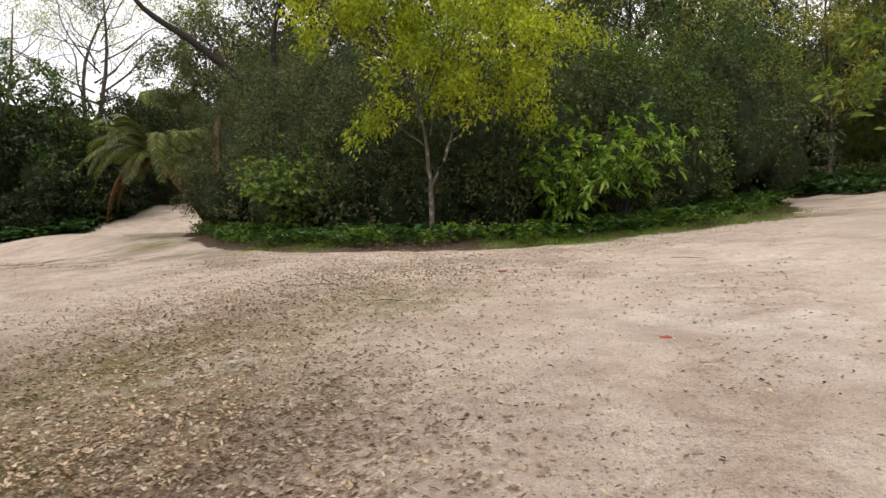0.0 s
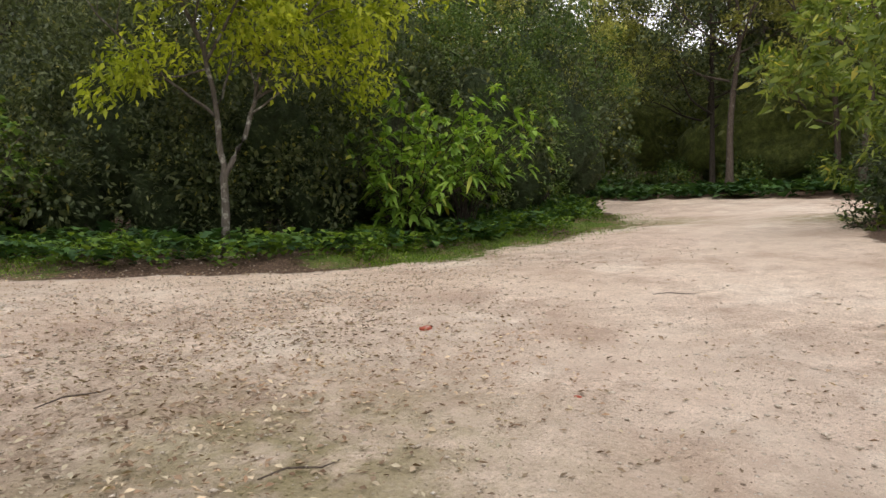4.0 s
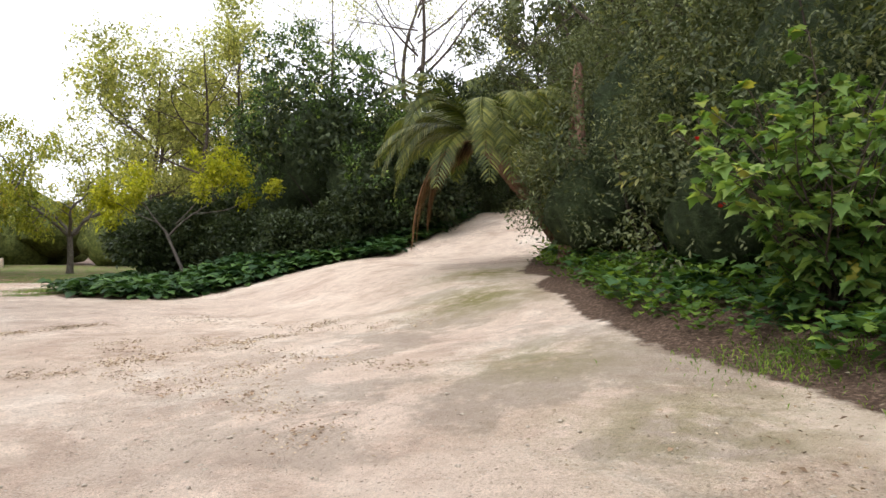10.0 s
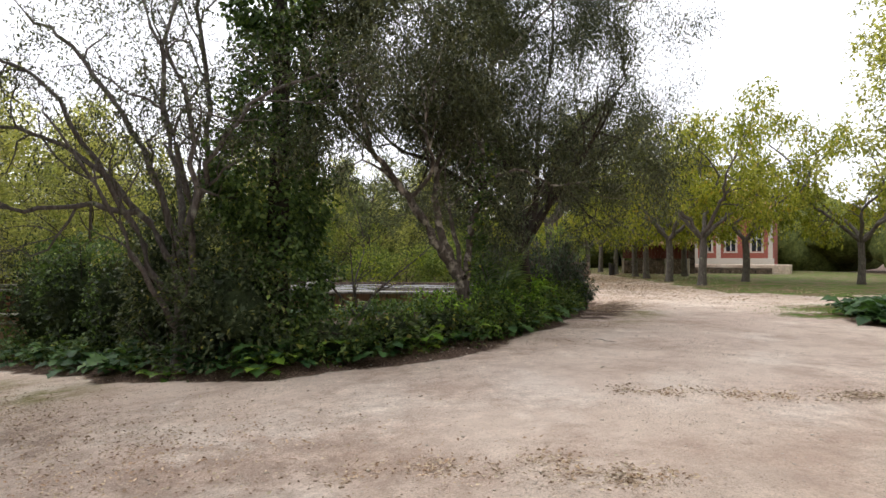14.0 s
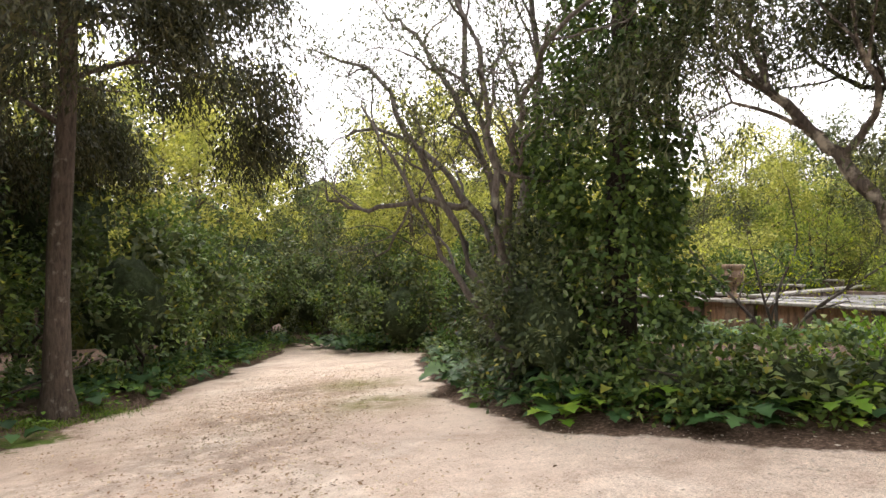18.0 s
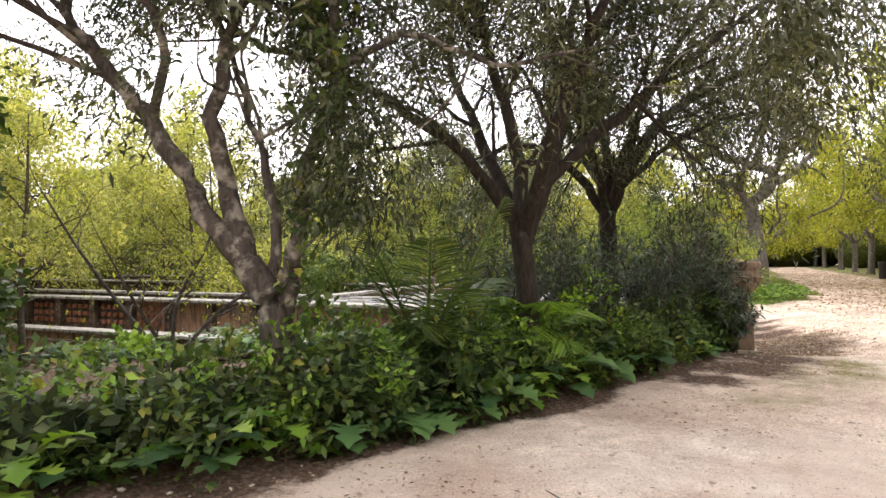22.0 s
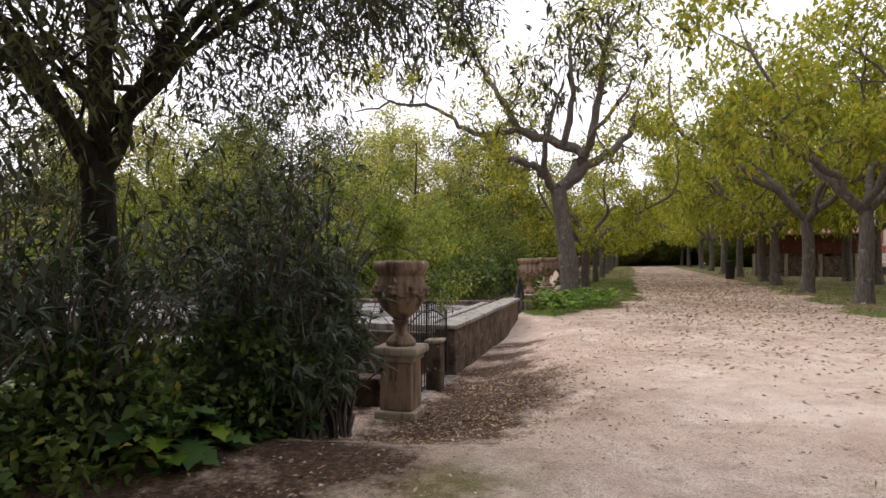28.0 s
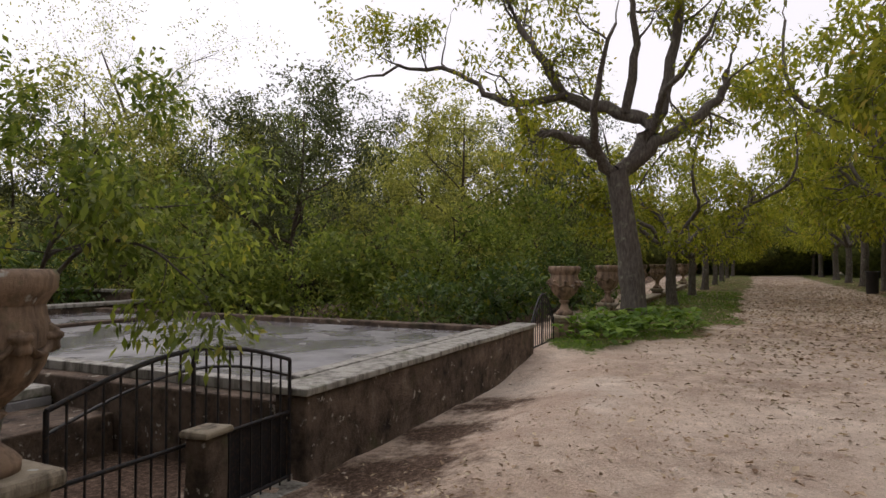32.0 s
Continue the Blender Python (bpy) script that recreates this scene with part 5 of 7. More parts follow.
for lumps in ([(22.8, 32, 4.6, 1.8, 2.2, 1.6), (21.6, 36, 4.8, 1.8, 2.2, 1.8)], [(24.5, 27.5, 4.6, 1.8, 2.2, 1.7), (25.6, 23.6, 4.4, 1.8, 2, 1.5)], [(25.2, 19.4, 4.2, 1.8, 2, 1.6), (27.5, 15.8, 4.2, 2, 2, 1.6)], [(19.2, 40, 5.4, 2, 2.2, 2.2), (16.6, 45, 6.0, 2.4, 2.4, 2.6)]):
    bush("undergrowth_shrub", lumps, MID_LEAF, 4500, 0.2, 0.1, "loose undergrowth shrub among the far trees", per=8, inner=0.1, core=MID_LEAF, stems=3, clump=0.4, group="undergrowth of the far bank", shell=0.8)

# --- northern bank: a great dark dome of evergreens and a young yellow tree ---
for lumps, m, label in (
        ([(-22.6, 34.2, 6.8, 3.7, 3.2, 4.7), (-20.0, 33.6, 5.4, 2.8, 2.4, 3.8), (-25.0, 34.4, 5.2, 2.8, 2.4, 3.8)], IVY_LEAF, "great dark dome-shaped evergreen on the northern bank"),
        ([(-18.9, 36.4, 5.4, 2.6, 2.6, 3.8), (-18.2, 34.4, 4.4, 1.8, 2.0, 2.4)], SHADE_LEAF, "dense dark evergreen by the upper road"),
        ([(-17.8, 40.5, 5.6, 2.6, 3.0, 3.6), (-19.5, 44, 6.0, 3, 3, 4.2)], SHADE_LEAF, "dark evergreen further up the road"),
        ([(-28.0, 30.4, 2.6, 1.7, 1.5, 1.6), (-29.8, 31.6, 2.8, 1.8, 1.6, 1.8), (-26.4, 31.4, 2.8, 1.8, 1.5, 1.8)], SHADE_LEAF, "low dark bush at the bank's western end"),
        ([(-23.8, 31.0, 2.6, 1.8, 1.4, 1.5), (-21.4, 30.8, 2.7, 1.6, 1.2, 1.4), (-19.6, 31.8, 3.2, 1.4, 1.3, 1.5)], SHADE_LEAF, "low dark bush behind the young yellow tree")):
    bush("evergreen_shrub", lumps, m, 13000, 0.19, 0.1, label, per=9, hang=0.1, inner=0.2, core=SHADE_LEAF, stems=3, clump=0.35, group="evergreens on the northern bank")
yx, yy = -25.2, 29.3
yt = branching("young_yellow_tree", (yx, yy, surf(yx, yy)), "small leaning sapling with bright yellow-green leaves", ([(0, 0, -0.1), (-0.35, -0.25, 0.9), (-0.75, -0.5, 2.0)], 0.075, 0.05),
               [([(-0.75, -0.5, 2.0), (-1.1, -0.8, 2.6), (-1.6, -1.1, 3.5)], 0.04, 0.012), ([(-0.7, -0.45, 1.8), (-0.1, -0.1, 2.5), (0.7, 0.5, 3.2), (1.1, 0.8, 3.9)], 0.04, 0.012),
                ([(-0.4, -0.3, 2.3), (0.3, 0.1, 3.2), (0.5, 0.4, 4.2)], 0.03, 0.012), ([(-0.9, -0.6, 2.3), (-1.5, -1.3, 2.7), (-2.0, -1.7, 3.1)], 0.025, 0.01), ([(0.2, 0.1, 2.7), (1.0, 1.0, 2.9), (1.6, 1.4, 3.3)], 0.025, 0.01)],
               GREY_BARK, GOLD_LEAF, (0.19, 0.095), 42, 0.36, depth=1, length=0.75, lift=0.05, hang=0.3, first=0.55)
for x, y, k, s in ((-33, 34, 0, 1.0), (-36.5, 37, 0, 1.1), (-30.5, 37.5, 0, 1.05), (-40, 41, 0, 1.0), (-29, 33.5, 3, 0.8)):
    m = pose(x, y, surf(x, y), 0, 0, x * 17)
    copy_thing(PATTERNS[k], m).scale = (s, s, s)

# --- the garden bank ---
# two many-stemmed trees
tx, ty = -23.35, 14.7


def across(*pts):
    """Stem points given as (sideways, height, depth) seen from the clearing."""
    return [(-0.367 * a - 0.93 * c, 0.93 * a - 0.367 * c, h) for a, h, c in pts]


ta = branching("ivy_clad_tree", (tx, ty, surf(tx, ty)), "leaning many-stemmed tree with pale patched bark and some ivy", (across((0, -0.15, 0), (0, 0.55, 0), (-0.08, 1.1, 0), (-0.31, 1.5, 0)), 0.16, 0.135),
               [(across((-0.28, 1.45, 0), (-0.67, 1.95, 0), (-1.15, 2.73, 0.1), (-1.54, 3.2, 0.1), (-2.0, 3.85, 0.2), (-2.2, 4.6, 0.3), (-2.1, 5.6, 0.4)), 0.115, 0.025),
                (across((-0.31, 1.5, 0), (-0.54, 2.3, 0.1), (-0.64, 3.0, 0.1), (-0.5, 3.7, 0.2), (-0.2, 4.35, 0.2), (-0.1, 5.6, 0.3)), 0.1, 0.02),
                (across((-0.1, 1.2, 0), (-0.08, 1.85, 0.2), (-0.25, 2.55, 0.3), (-0.5, 3.3, 0.4), (-0.9, 4.6, 0.6)), 0.06, 0.02),
                (across((0, 0.8, 0), (0.14, 1.8, 0.1), (0.25, 2.45, 0.1), (0.48, 3.1, 0.1), (0.42, 3.9, 0.1), (0.2, 4.9, 0.1), (0.5, 6.0, 0)), 0.09, 0.02),
                (across((-1.2, 2.8, 0.1), (-0.9, 3.4, -0.4), (-1.2, 4.2, -0.8), (-1.0, 5.2, -1.0)), 0.05, 0.02),
                (across((-2.15, 4.8, 0.3), (-2.6, 6.2, 0.2), (-2.9, 7.6, 0), (-2.7, 8.8, 0)), 0.05, 0.015), (across((-0.1, 5.4, 0.3), (-0.9, 6.6, 0), (-1.3, 7.8, 0.4), (-1.4, 9.0, 0.2)), 0.05, 0.015), (across((0.45, 5.8, 0), (0.6, 7.2, 0.5), (0.2, 8.4, 0.8)), 0.045, 0.015), (across((0.45, 5.6, 0), (1.4, 6.6, -0.4), (2.0, 7.4, -0.6)), 0.045, 0.015),
                (across((0.45, 3.2, 0.1), (1.1, 3.5, -0.2), (1.9, 3.2, -0.4), (2.6, 3.3, -0.5)), 0.04, 0.015)],
               PATCHED_BARK, WILLOW_LEAF, (0.12, 0.03), 37, 0.48, depth=3, length=1.15, lift=0.05, hang=0.5, first=0.5, split=(3, 3), kink=0.02)
c = np.array(across(*[(0.12 + 0.11 * h + rng.normal(0, 0.13), h, rng.normal(0, 0.13)) for h in rng.uniform(0.4, 4.0, 100)]))
part("ivy", leaves("ivy", *sprays(c, unit(rng.normal(0, 1, c.shape)), 7, 0.2, 0.8, 0.4), 0.085, 0.075, MID_LEAF, PALMATE), ta, "green ivy climbing the stem")
wx, wy = -25.95, 16.35
branching("willow_leaved_tree", (wx, wy, surf(wx, wy)), "dark spreading tree with narrow leaves over the garden bank", (across((0, -0.15, 0), (0.03, 0.9, 0), (-0.05, 1.7, 0)), 0.145, 0.12),
          [(across((-0.05, 1.6, 0), (-0.4, 2.3, 0), (-1.1, 3.0, 0), (-2.2, 3.7, 0.1), (-3.4, 4.2, 0.3), (-4.0, 4.9, 0.4)), 0.09, 0.02),
           (across((-0.05, 1.7, 0), (-0.05, 2.8, 0.2), (-0.4, 4.0, 0.4), (-0.6, 5.6, 0.6), (-0.5, 7.2, 0.7)), 0.1, 0.02),
           (across((0.0, 1.6, 0), (0.35, 2.6, 0.2), (0.6, 3.8, 0.4), (0.8, 5.2, 0.7), (1.3, 6.8, 0.8)), 0.095, 0.02),
           (across((0.3, 2.4, 0.2), (1.2, 3.2, 0.3), (2.2, 4.0, 0.5), (3.3, 4.8, 0.6)), 0.09, 0.025),
           (across((0.0, 1.8, 0), (0.2, 2.8, -0.9), (0.5, 3.9, -1.8), (0.9, 5.0, -2.4)), 0.09, 0.025),
           (across((-0.1, 2.0, 0.1), (-0.5, 3.2, 1.1), (-0.8, 4.4, 2.1), (-0.7, 5.8, 2.7)), 0.09, 0.025),
           (across((0.7, 4.0, 0.4), (1.8, 5.2, -0.4), (2.6, 6.2, -0.8)), 0.06, 0.02),
           (across((-0.5, 4.2, 0.4), (-1.6, 5.4, -0.3), (-2.4, 6.6, -0.6)), 0.06, 0.02), (across((-0.5, 6.8, 0.7), (-1.2, 8.0, 0.4), (-1.6, 9.0, 0)), 0.045, 0.015), (across((1.2, 6.4, 0.8), (1.2, 7.8, 0.6), (0.8, 8.8, 0.2)), 0.045, 0.015), (across((-0.5, 6.6, 0.7), (0.2, 8.0, 0.2), (0.3, 9.2, -0.3)), 0.045, 0.015), (across((-2.3, 6.4, -0.6), (-2.6, 7.6, -0.5), (-2.3, 8.6, -0.2)), 0.04, 0.015), (across((2.5, 6.1, -0.8), (2.4, 7.3, -0.6), (2.0, 8.2, -0.2)), 0.04, 0.015)],
          DARK_BARK, WILLOW_LEAF, (0.11, 0.027), 17, 0.4, depth=3, length=1.2, lift=0.06, hang=0.3, first=0.22, split=(3, 4), spread=0.9, kink=0.02)
wx2, wy2 = -30.0, 16.9


def beside(*pts):
    """Stem points given as (sideways, height, depth) seen from the avenue's mouth."""
    return [(-0.225 * a - 0.974 * c, 0.974 * a - 0.225 * c, h) for a, h, c in pts]


branching("willow_leaved_tree", (wx2, wy2, surf(wx2, wy2)), "dark low-forking tree with narrow leaves beside the urn", (beside((0, -0.15, 0), (0, 1.2, 0), (-0.05, 2.3, 0)), 0.17, 0.14),
          [(beside((-0.05, 2.2, 0), (-0.5, 2.9, 0), (-1.1, 3.4, 0.1), (-1.8, 3.5, 0.2), (-2.6, 3.2, 0.3)), 0.09, 0.02), (beside((-0.05, 2.3, 0), (0, 3.3, 0.1), (-0.2, 4.4, 0.3), (0, 6.2, 0.4)), 0.1, 0.02),
           (beside((0, 2.2, 0), (0.35, 3.0, 0), (0.9, 3.8, -0.2), (1.6, 4.5, -0.4), (2.1, 4.9, -0.4)), 0.09, 0.018),
           (beside((-0.05, 2.3, 0), (-0.4, 3.3, -0.8), (-0.8, 4.4, -1.5), (-1.0, 5.4, -2.0)), 0.08, 0.018), (beside((0, 2.4, 0), (0.3, 3.4, -0.8), (0.4, 4.3, -1.4)), 0.07, 0.018), (beside((0, 2.5, 0), (-0.5, 3.6, 0.8), (-0.9, 4.8, 1.5)), 0.07, 0.018), (beside((0, 2.4, 0), (0.4, 3.7, -0.6), (1.0, 4.9, -1.1), (1.8, 5.7, -1.5), (2.6, 6.1, -1.7)), 0.08, 0.018),
           (beside((0.2, 2.7, 0), (1.0, 3.4, -0.2), (2.0, 3.8, -0.4), (2.9, 3.8, -0.6)), 0.06, 0.012), (beside((0, 2.6, 0), (0.8, 3.8, 0.4), (1.8, 4.5, 0.5), (2.9, 4.8, 0.4)), 0.06, 0.012), (beside((0.9, 3.8, -0.2), (1.6, 4.2, -1.0), (2.4, 4.4, -1.6)), 0.05, 0.012)],
          DARK_BARK, WILLOW_LEAF, (0.11, 0.026), 17, 0.34, depth=3, length=0.95, lift=0.02, hang=0.4, first=0.2, split=(3, 3), spread=0.9, kink=0.02)

# ivy tower and the twisted grey tree beside it
ix, iy = -22.2, 11.0
zi = surf(ix, iy)
iv = thing("ivy_tower", (ix, iy, zi), "tall dead trunk wholly clad in dark glossy ivy", "tree")
part("trunk", tubes("trunk", [([(0, 0, -0.1), (0.05, 0.05, 3), (0, 0.1, 6), (0.1, 0, 8.6)], [0.25, 0.2, 0.16, 0.08])], DARK_BARK, 10, 0.05), iv)
lump = [(0, 0, 1.3, 1.2, 1.1, 1.5), (0.1, 0, 3.3, 1.0, 1.0, 1.5), (0, 0.1, 5.2, 0.95, 0.95, 1.5), (0.1, 0, 7.2, 0.9, 0.9, 1.6), (0.1, 0, 9.0, 0.8, 0.8, 1.4), (0.5, -0.5, 3.4, 0.8, 0.7, 0.9), (-0.2, 0.6, 6.0, 0.8, 0.8, 1.0)]
c, o = lump_points(lump, 3400, 0.4, -0.9)
P, D, N = sprays(c, o, 8, 0.17, 0.8, 0.6)
part("ivy", leaves("ivy", P, D, N, 0.085 * rng.uniform(0.7, 1.3, len(P)), 0.075, IVY_LEAF, IVY), iv)
c, o = lump_points([(0.45, 0.25, 2.6, 0.9, 0.9, 1.3)], 130, 0.2, -0.9)
P, D, N = sprays(c, o, 7, 0.16, 0.8, 0.6)
part("young_ivy", leaves("young_ivy", P, D, N, 0.085, 0.075, MID_LEAF, PALMATE), iv, "fresh light green ivy shoots")
gx, gy = -21.8, 9.3
branching("twisted_tree", (gx, gy, surf(gx, gy)), "twisted grey many-stemmed tree arching over the sunk path", ([(0, 0, -0.1), (-0.1, 0, 1.1), (-0.1, -0.1, 2.0)], 0.12, 0.1),
          [([(-0.1, -0.1, 1.9), (0.1, -0.7, 2.9), (0.2, -1.5, 3.7), (0.3, -2.6, 4.3), (0.4, -3.6, 4.4)], 0.07, 0.025), ([(-0.1, -0.1, 2.0), (0.0, -0.4, 3.3), (0.1, -1.0, 4.7), (0.2, -1.9, 5.9), (0.2, -2.7, 6.5)], 0.07, 0.025),
           ([(-0.1, -0.1, 1.9), (-0.2, 0.3, 3.2), (-0.2, 0.5, 4.8), (0.0, 0.3, 6.4), (0.1, 0.3, 7.8)], 0.07, 0.025), ([(-0.1, 0, 1.8), (0.4, 0.4, 2.8), (1.0, 1.0, 3.9), (1.4, 1.9, 4.7), (1.6, 2.9, 5.1)], 0.07, 0.02),
           ([(0.1, -0.7, 2.9), (0.6, -1.6, 3.0), (0.9, -2.6, 2.9), (1.0, -3.4, 3.2)], 0.06, 0.02), ([(-0.1, -0.1, 2.0), (-0.8, -0.3, 3.4), (-1.3, -0.8, 4.9), (-1.5, -1.4, 6.2)], 0.08, 0.02),
           ([(0.4, 0.4, 2.9), (1.0, 0.2, 4.2), (1.2, 0.2, 5.6), (1.1, 0.5, 7.0)], 0.06, 0.02),
           ([(0.1, -0.1, 1.2), (0.6, -0.6, 2.6), (0.9, -1.3, 4.0), (1.0, -2.3, 5.2), (1.1, -3.5, 5.7)], 0.07, 0.02), ([(0.1, 0.2, 1.0), (0.9, 0.6, 2.4), (1.3, 0.7, 4.0), (1.3, 0.2, 5.6), (1.4, -0.6, 7.0)], 0.07, 0.02), ([(0.0, 0.0, 0.6), (0.8, -0.3, 1.8), (1.4, -0.8, 3.2), (1.6, -1.6, 4.4)], 0.06, 0.018)],
          GREY_BARK, WILLOW_LEAF, (0.08, 0.032), 6, 0.26, depth=3, length=1.2, lift=0.06, hang=0.4, first=0.28, bend=0.5, spread=0.95, split=(3, 4), kink=0.04, twig=0.05)
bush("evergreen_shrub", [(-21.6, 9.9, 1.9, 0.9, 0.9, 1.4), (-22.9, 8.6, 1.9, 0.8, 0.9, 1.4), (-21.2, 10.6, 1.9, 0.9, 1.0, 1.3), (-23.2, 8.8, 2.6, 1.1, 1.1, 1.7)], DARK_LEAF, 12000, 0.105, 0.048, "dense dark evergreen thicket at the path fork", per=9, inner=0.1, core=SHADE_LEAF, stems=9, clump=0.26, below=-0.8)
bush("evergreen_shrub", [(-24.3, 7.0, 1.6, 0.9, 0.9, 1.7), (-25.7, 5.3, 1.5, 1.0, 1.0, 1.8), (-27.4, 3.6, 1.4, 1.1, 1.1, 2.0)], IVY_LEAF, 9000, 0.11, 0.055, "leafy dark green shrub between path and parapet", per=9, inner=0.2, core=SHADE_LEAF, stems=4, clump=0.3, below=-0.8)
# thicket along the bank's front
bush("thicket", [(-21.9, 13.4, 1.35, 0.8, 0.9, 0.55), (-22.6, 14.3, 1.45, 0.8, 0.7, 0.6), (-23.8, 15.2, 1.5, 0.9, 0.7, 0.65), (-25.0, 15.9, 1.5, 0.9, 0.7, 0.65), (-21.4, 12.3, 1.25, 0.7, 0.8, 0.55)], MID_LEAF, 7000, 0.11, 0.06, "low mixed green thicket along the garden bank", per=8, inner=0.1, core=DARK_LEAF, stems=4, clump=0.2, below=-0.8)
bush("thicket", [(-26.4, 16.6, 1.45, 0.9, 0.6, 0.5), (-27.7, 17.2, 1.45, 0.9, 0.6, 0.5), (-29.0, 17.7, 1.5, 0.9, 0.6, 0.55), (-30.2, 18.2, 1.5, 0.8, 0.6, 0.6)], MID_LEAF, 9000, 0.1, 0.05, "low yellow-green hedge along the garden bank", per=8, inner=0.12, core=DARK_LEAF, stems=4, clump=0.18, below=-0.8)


bush("thicket", [(-22.2, 14.0, 1.6, 0.8, 0.8, 0.5), (-23.6, 15.1, 1.7, 0.9, 0.7, 0.55), (-25.2, 15.9, 1.7, 0.9, 0.6, 0.55), (-27.2, 16.9, 1.8, 1.0, 0.5, 0.6)], BRIGHT_LEAF, 1900, 0.09, 0.05, "scattered bright young shoots above the low thicket", per=7, inner=0, stems=3, clump=0.16, shell=0.3)
for x, y, h, s, n in ((-28.9, 17.6, 2.3, 1.0, 30), (-30.4, 18.2, 3.0, 0.95, 44), (-27.6, 16.6, 2.3, 0.9, 26), (-29.4, 16.2, 2.6, 1.0, 26), (-31.0, 17.6, 2.6, 0.8, 28), (-31.3, 18.4, 3.1, 0.6, 44), (-31.7, 17.2, 2.4, 0.6, 22), (-31.0, 18.8, 1.7, 0.45, 24), (-30.2, 18.8, 1.5, 0.5, 22), (-31.2, 16.3, 2.8, 0.8, 24), (-26.6, 15.6, 2.4, 1.0, 26), (-28.2, 15.6, 2.6, 1.1, 26)):
    whorl_shrub("oleander", (x, y, surf(x, y)), h, s, n, OLEANDER_LEAF, (0.17, 0.03), LONG, "oleander with long narrow grey-green leaves", nodes=7, per=6, group="oleanders", low=0.35, reach=0.11)
palm("palm_seedling", (-24.9, 15.5, surf(-24.9, 15.5)), "young palm with feathery green fronds in the thicket", (0, 0, 0.3), 12, 1.0, [], up=2.4, width=0.022, mat=MID_LEAF)
palm("palm_seedling", (-26.3, 16.4, surf(-26.3, 16.4)), "small palm with arching yellow-green fronds by the path", (0, 0, 0.5), 9, 0.85, [], up=1.4, width=0.022, mat=BRIGHT_LEAF)

# --- south side: tall feathery tree by the sunk path ---
sx, sy = -17.05, 3.85
zs = surf(sx, sy)
branching("tall_cypress", (sx, sy, zs), "tall straight tree with brown bark and dark feathery hanging boughs", ([(0, 0, -0.15), (0.02, 0, 2.5), (-0.1, 0.1, 6), (0, 0, 10.5)], 0.23, 0.08),
          [([(0, 0, z), (math.cos(a) * 0.9, math.sin(a) * 0.9, z + 0.35), (math.cos(a) * 1.5, math.sin(a) * 1.5, z + 0.4), (math.cos(a) * 2.1, math.sin(a) * 2.1, z + 0.2)], 0.05, 0.015) for z, a in ((4.7, 0.4), (5.4, 2.6), (5.2, 4.4), (5.7, 1.3), (6.0, 5.6), (6.4, 3.3), (6.8, 0.1), (7.2, 2.0), (7.6, 4.9), (8.1, 1.0), (8.6, 3.0), (9.2, 5.2), (9.7, 0.6))],
          BROWN_BARK, CYPRESS_LEAF, (0.12, 0.038), 105, 0.55, depth=2, length=1.15, lift=-0.03, hang=0.9, first=0.25, split=(2, 4))
for lumps, m in (([(-14.6, 4.2, 1.6, 1.3, 1.3, 1.5), (-15.7, 2.6, 2.2, 1.4, 1.4, 2.1)], MID_LEAF), ([(-18.9, 1.4, 1.7, 1.5, 1.4, 2.0), (-20.6, -0.6, 1.6, 1.5, 1.4, 2.2)], MID_LEAF), ([(-22.4, -2.6, 1.8, 1.8, 1.6, 2.6), (-25, -5.6, 1.6, 2.0, 1.8, 2.8)], MID_LEAF),
                 ([(-12.6, 5.4, 1.9, 1.5, 1.5, 2.1), (-12.8, 1.5, 3.4, 2.4, 2.4, 3.6)], SHADE_LEAF), ([(-18.2, -1.6, 3.4, 2.4, 2.0, 3.4), (-15.6, -0.4, 3.8, 2.2, 2.0, 3.6)], SHADE_LEAF), ([(-27.8, 0.2, 0.9, 1.5, 1.5, 1.7), (-29.6, -4.0, 1.0, 2.0, 2.0, 2.6)], MID_LEAF), ([(-31.5, -10.5, 1.4, 2.2, 2.2, 3.2), (-34.5, -14.5, 1.6, 2.6, 2.6, 3.6), (-38.5, -19, 2.0, 3.0, 3.0, 4.2)], MID_LEAF), ([(-27.5, -8.6, 1.8, 2.0, 2.0, 3.2), (-29.5, -13, 2.4, 2.4, 2.4, 4.0)], DARK_LEAF), ([(-35.5, -8.5, 2.2, 2.4, 2.4, 3.4)], WOOD_LEAF)):
    bush("path_shrub", lumps, m, 7500, 0.14, 0.075, "leafy green shrub beside the sunk path", per=8, inner=0.18, core=DARK_LEAF, stems=4, clump=0.3, group="shrubs by the sunk path", below=-0.95)
cover([(-26.6, -1.6), (-27.6, -4.8), (-30.5, -6.4), (-31.5, -2.0), (-29.0, 0.6)], 120, 0.0, 3.0, 0.4, ACANTHUS_LEAF, "dark leaves on the island where the path forks", LOBED_SMALL, s=(0.9, 1.5))

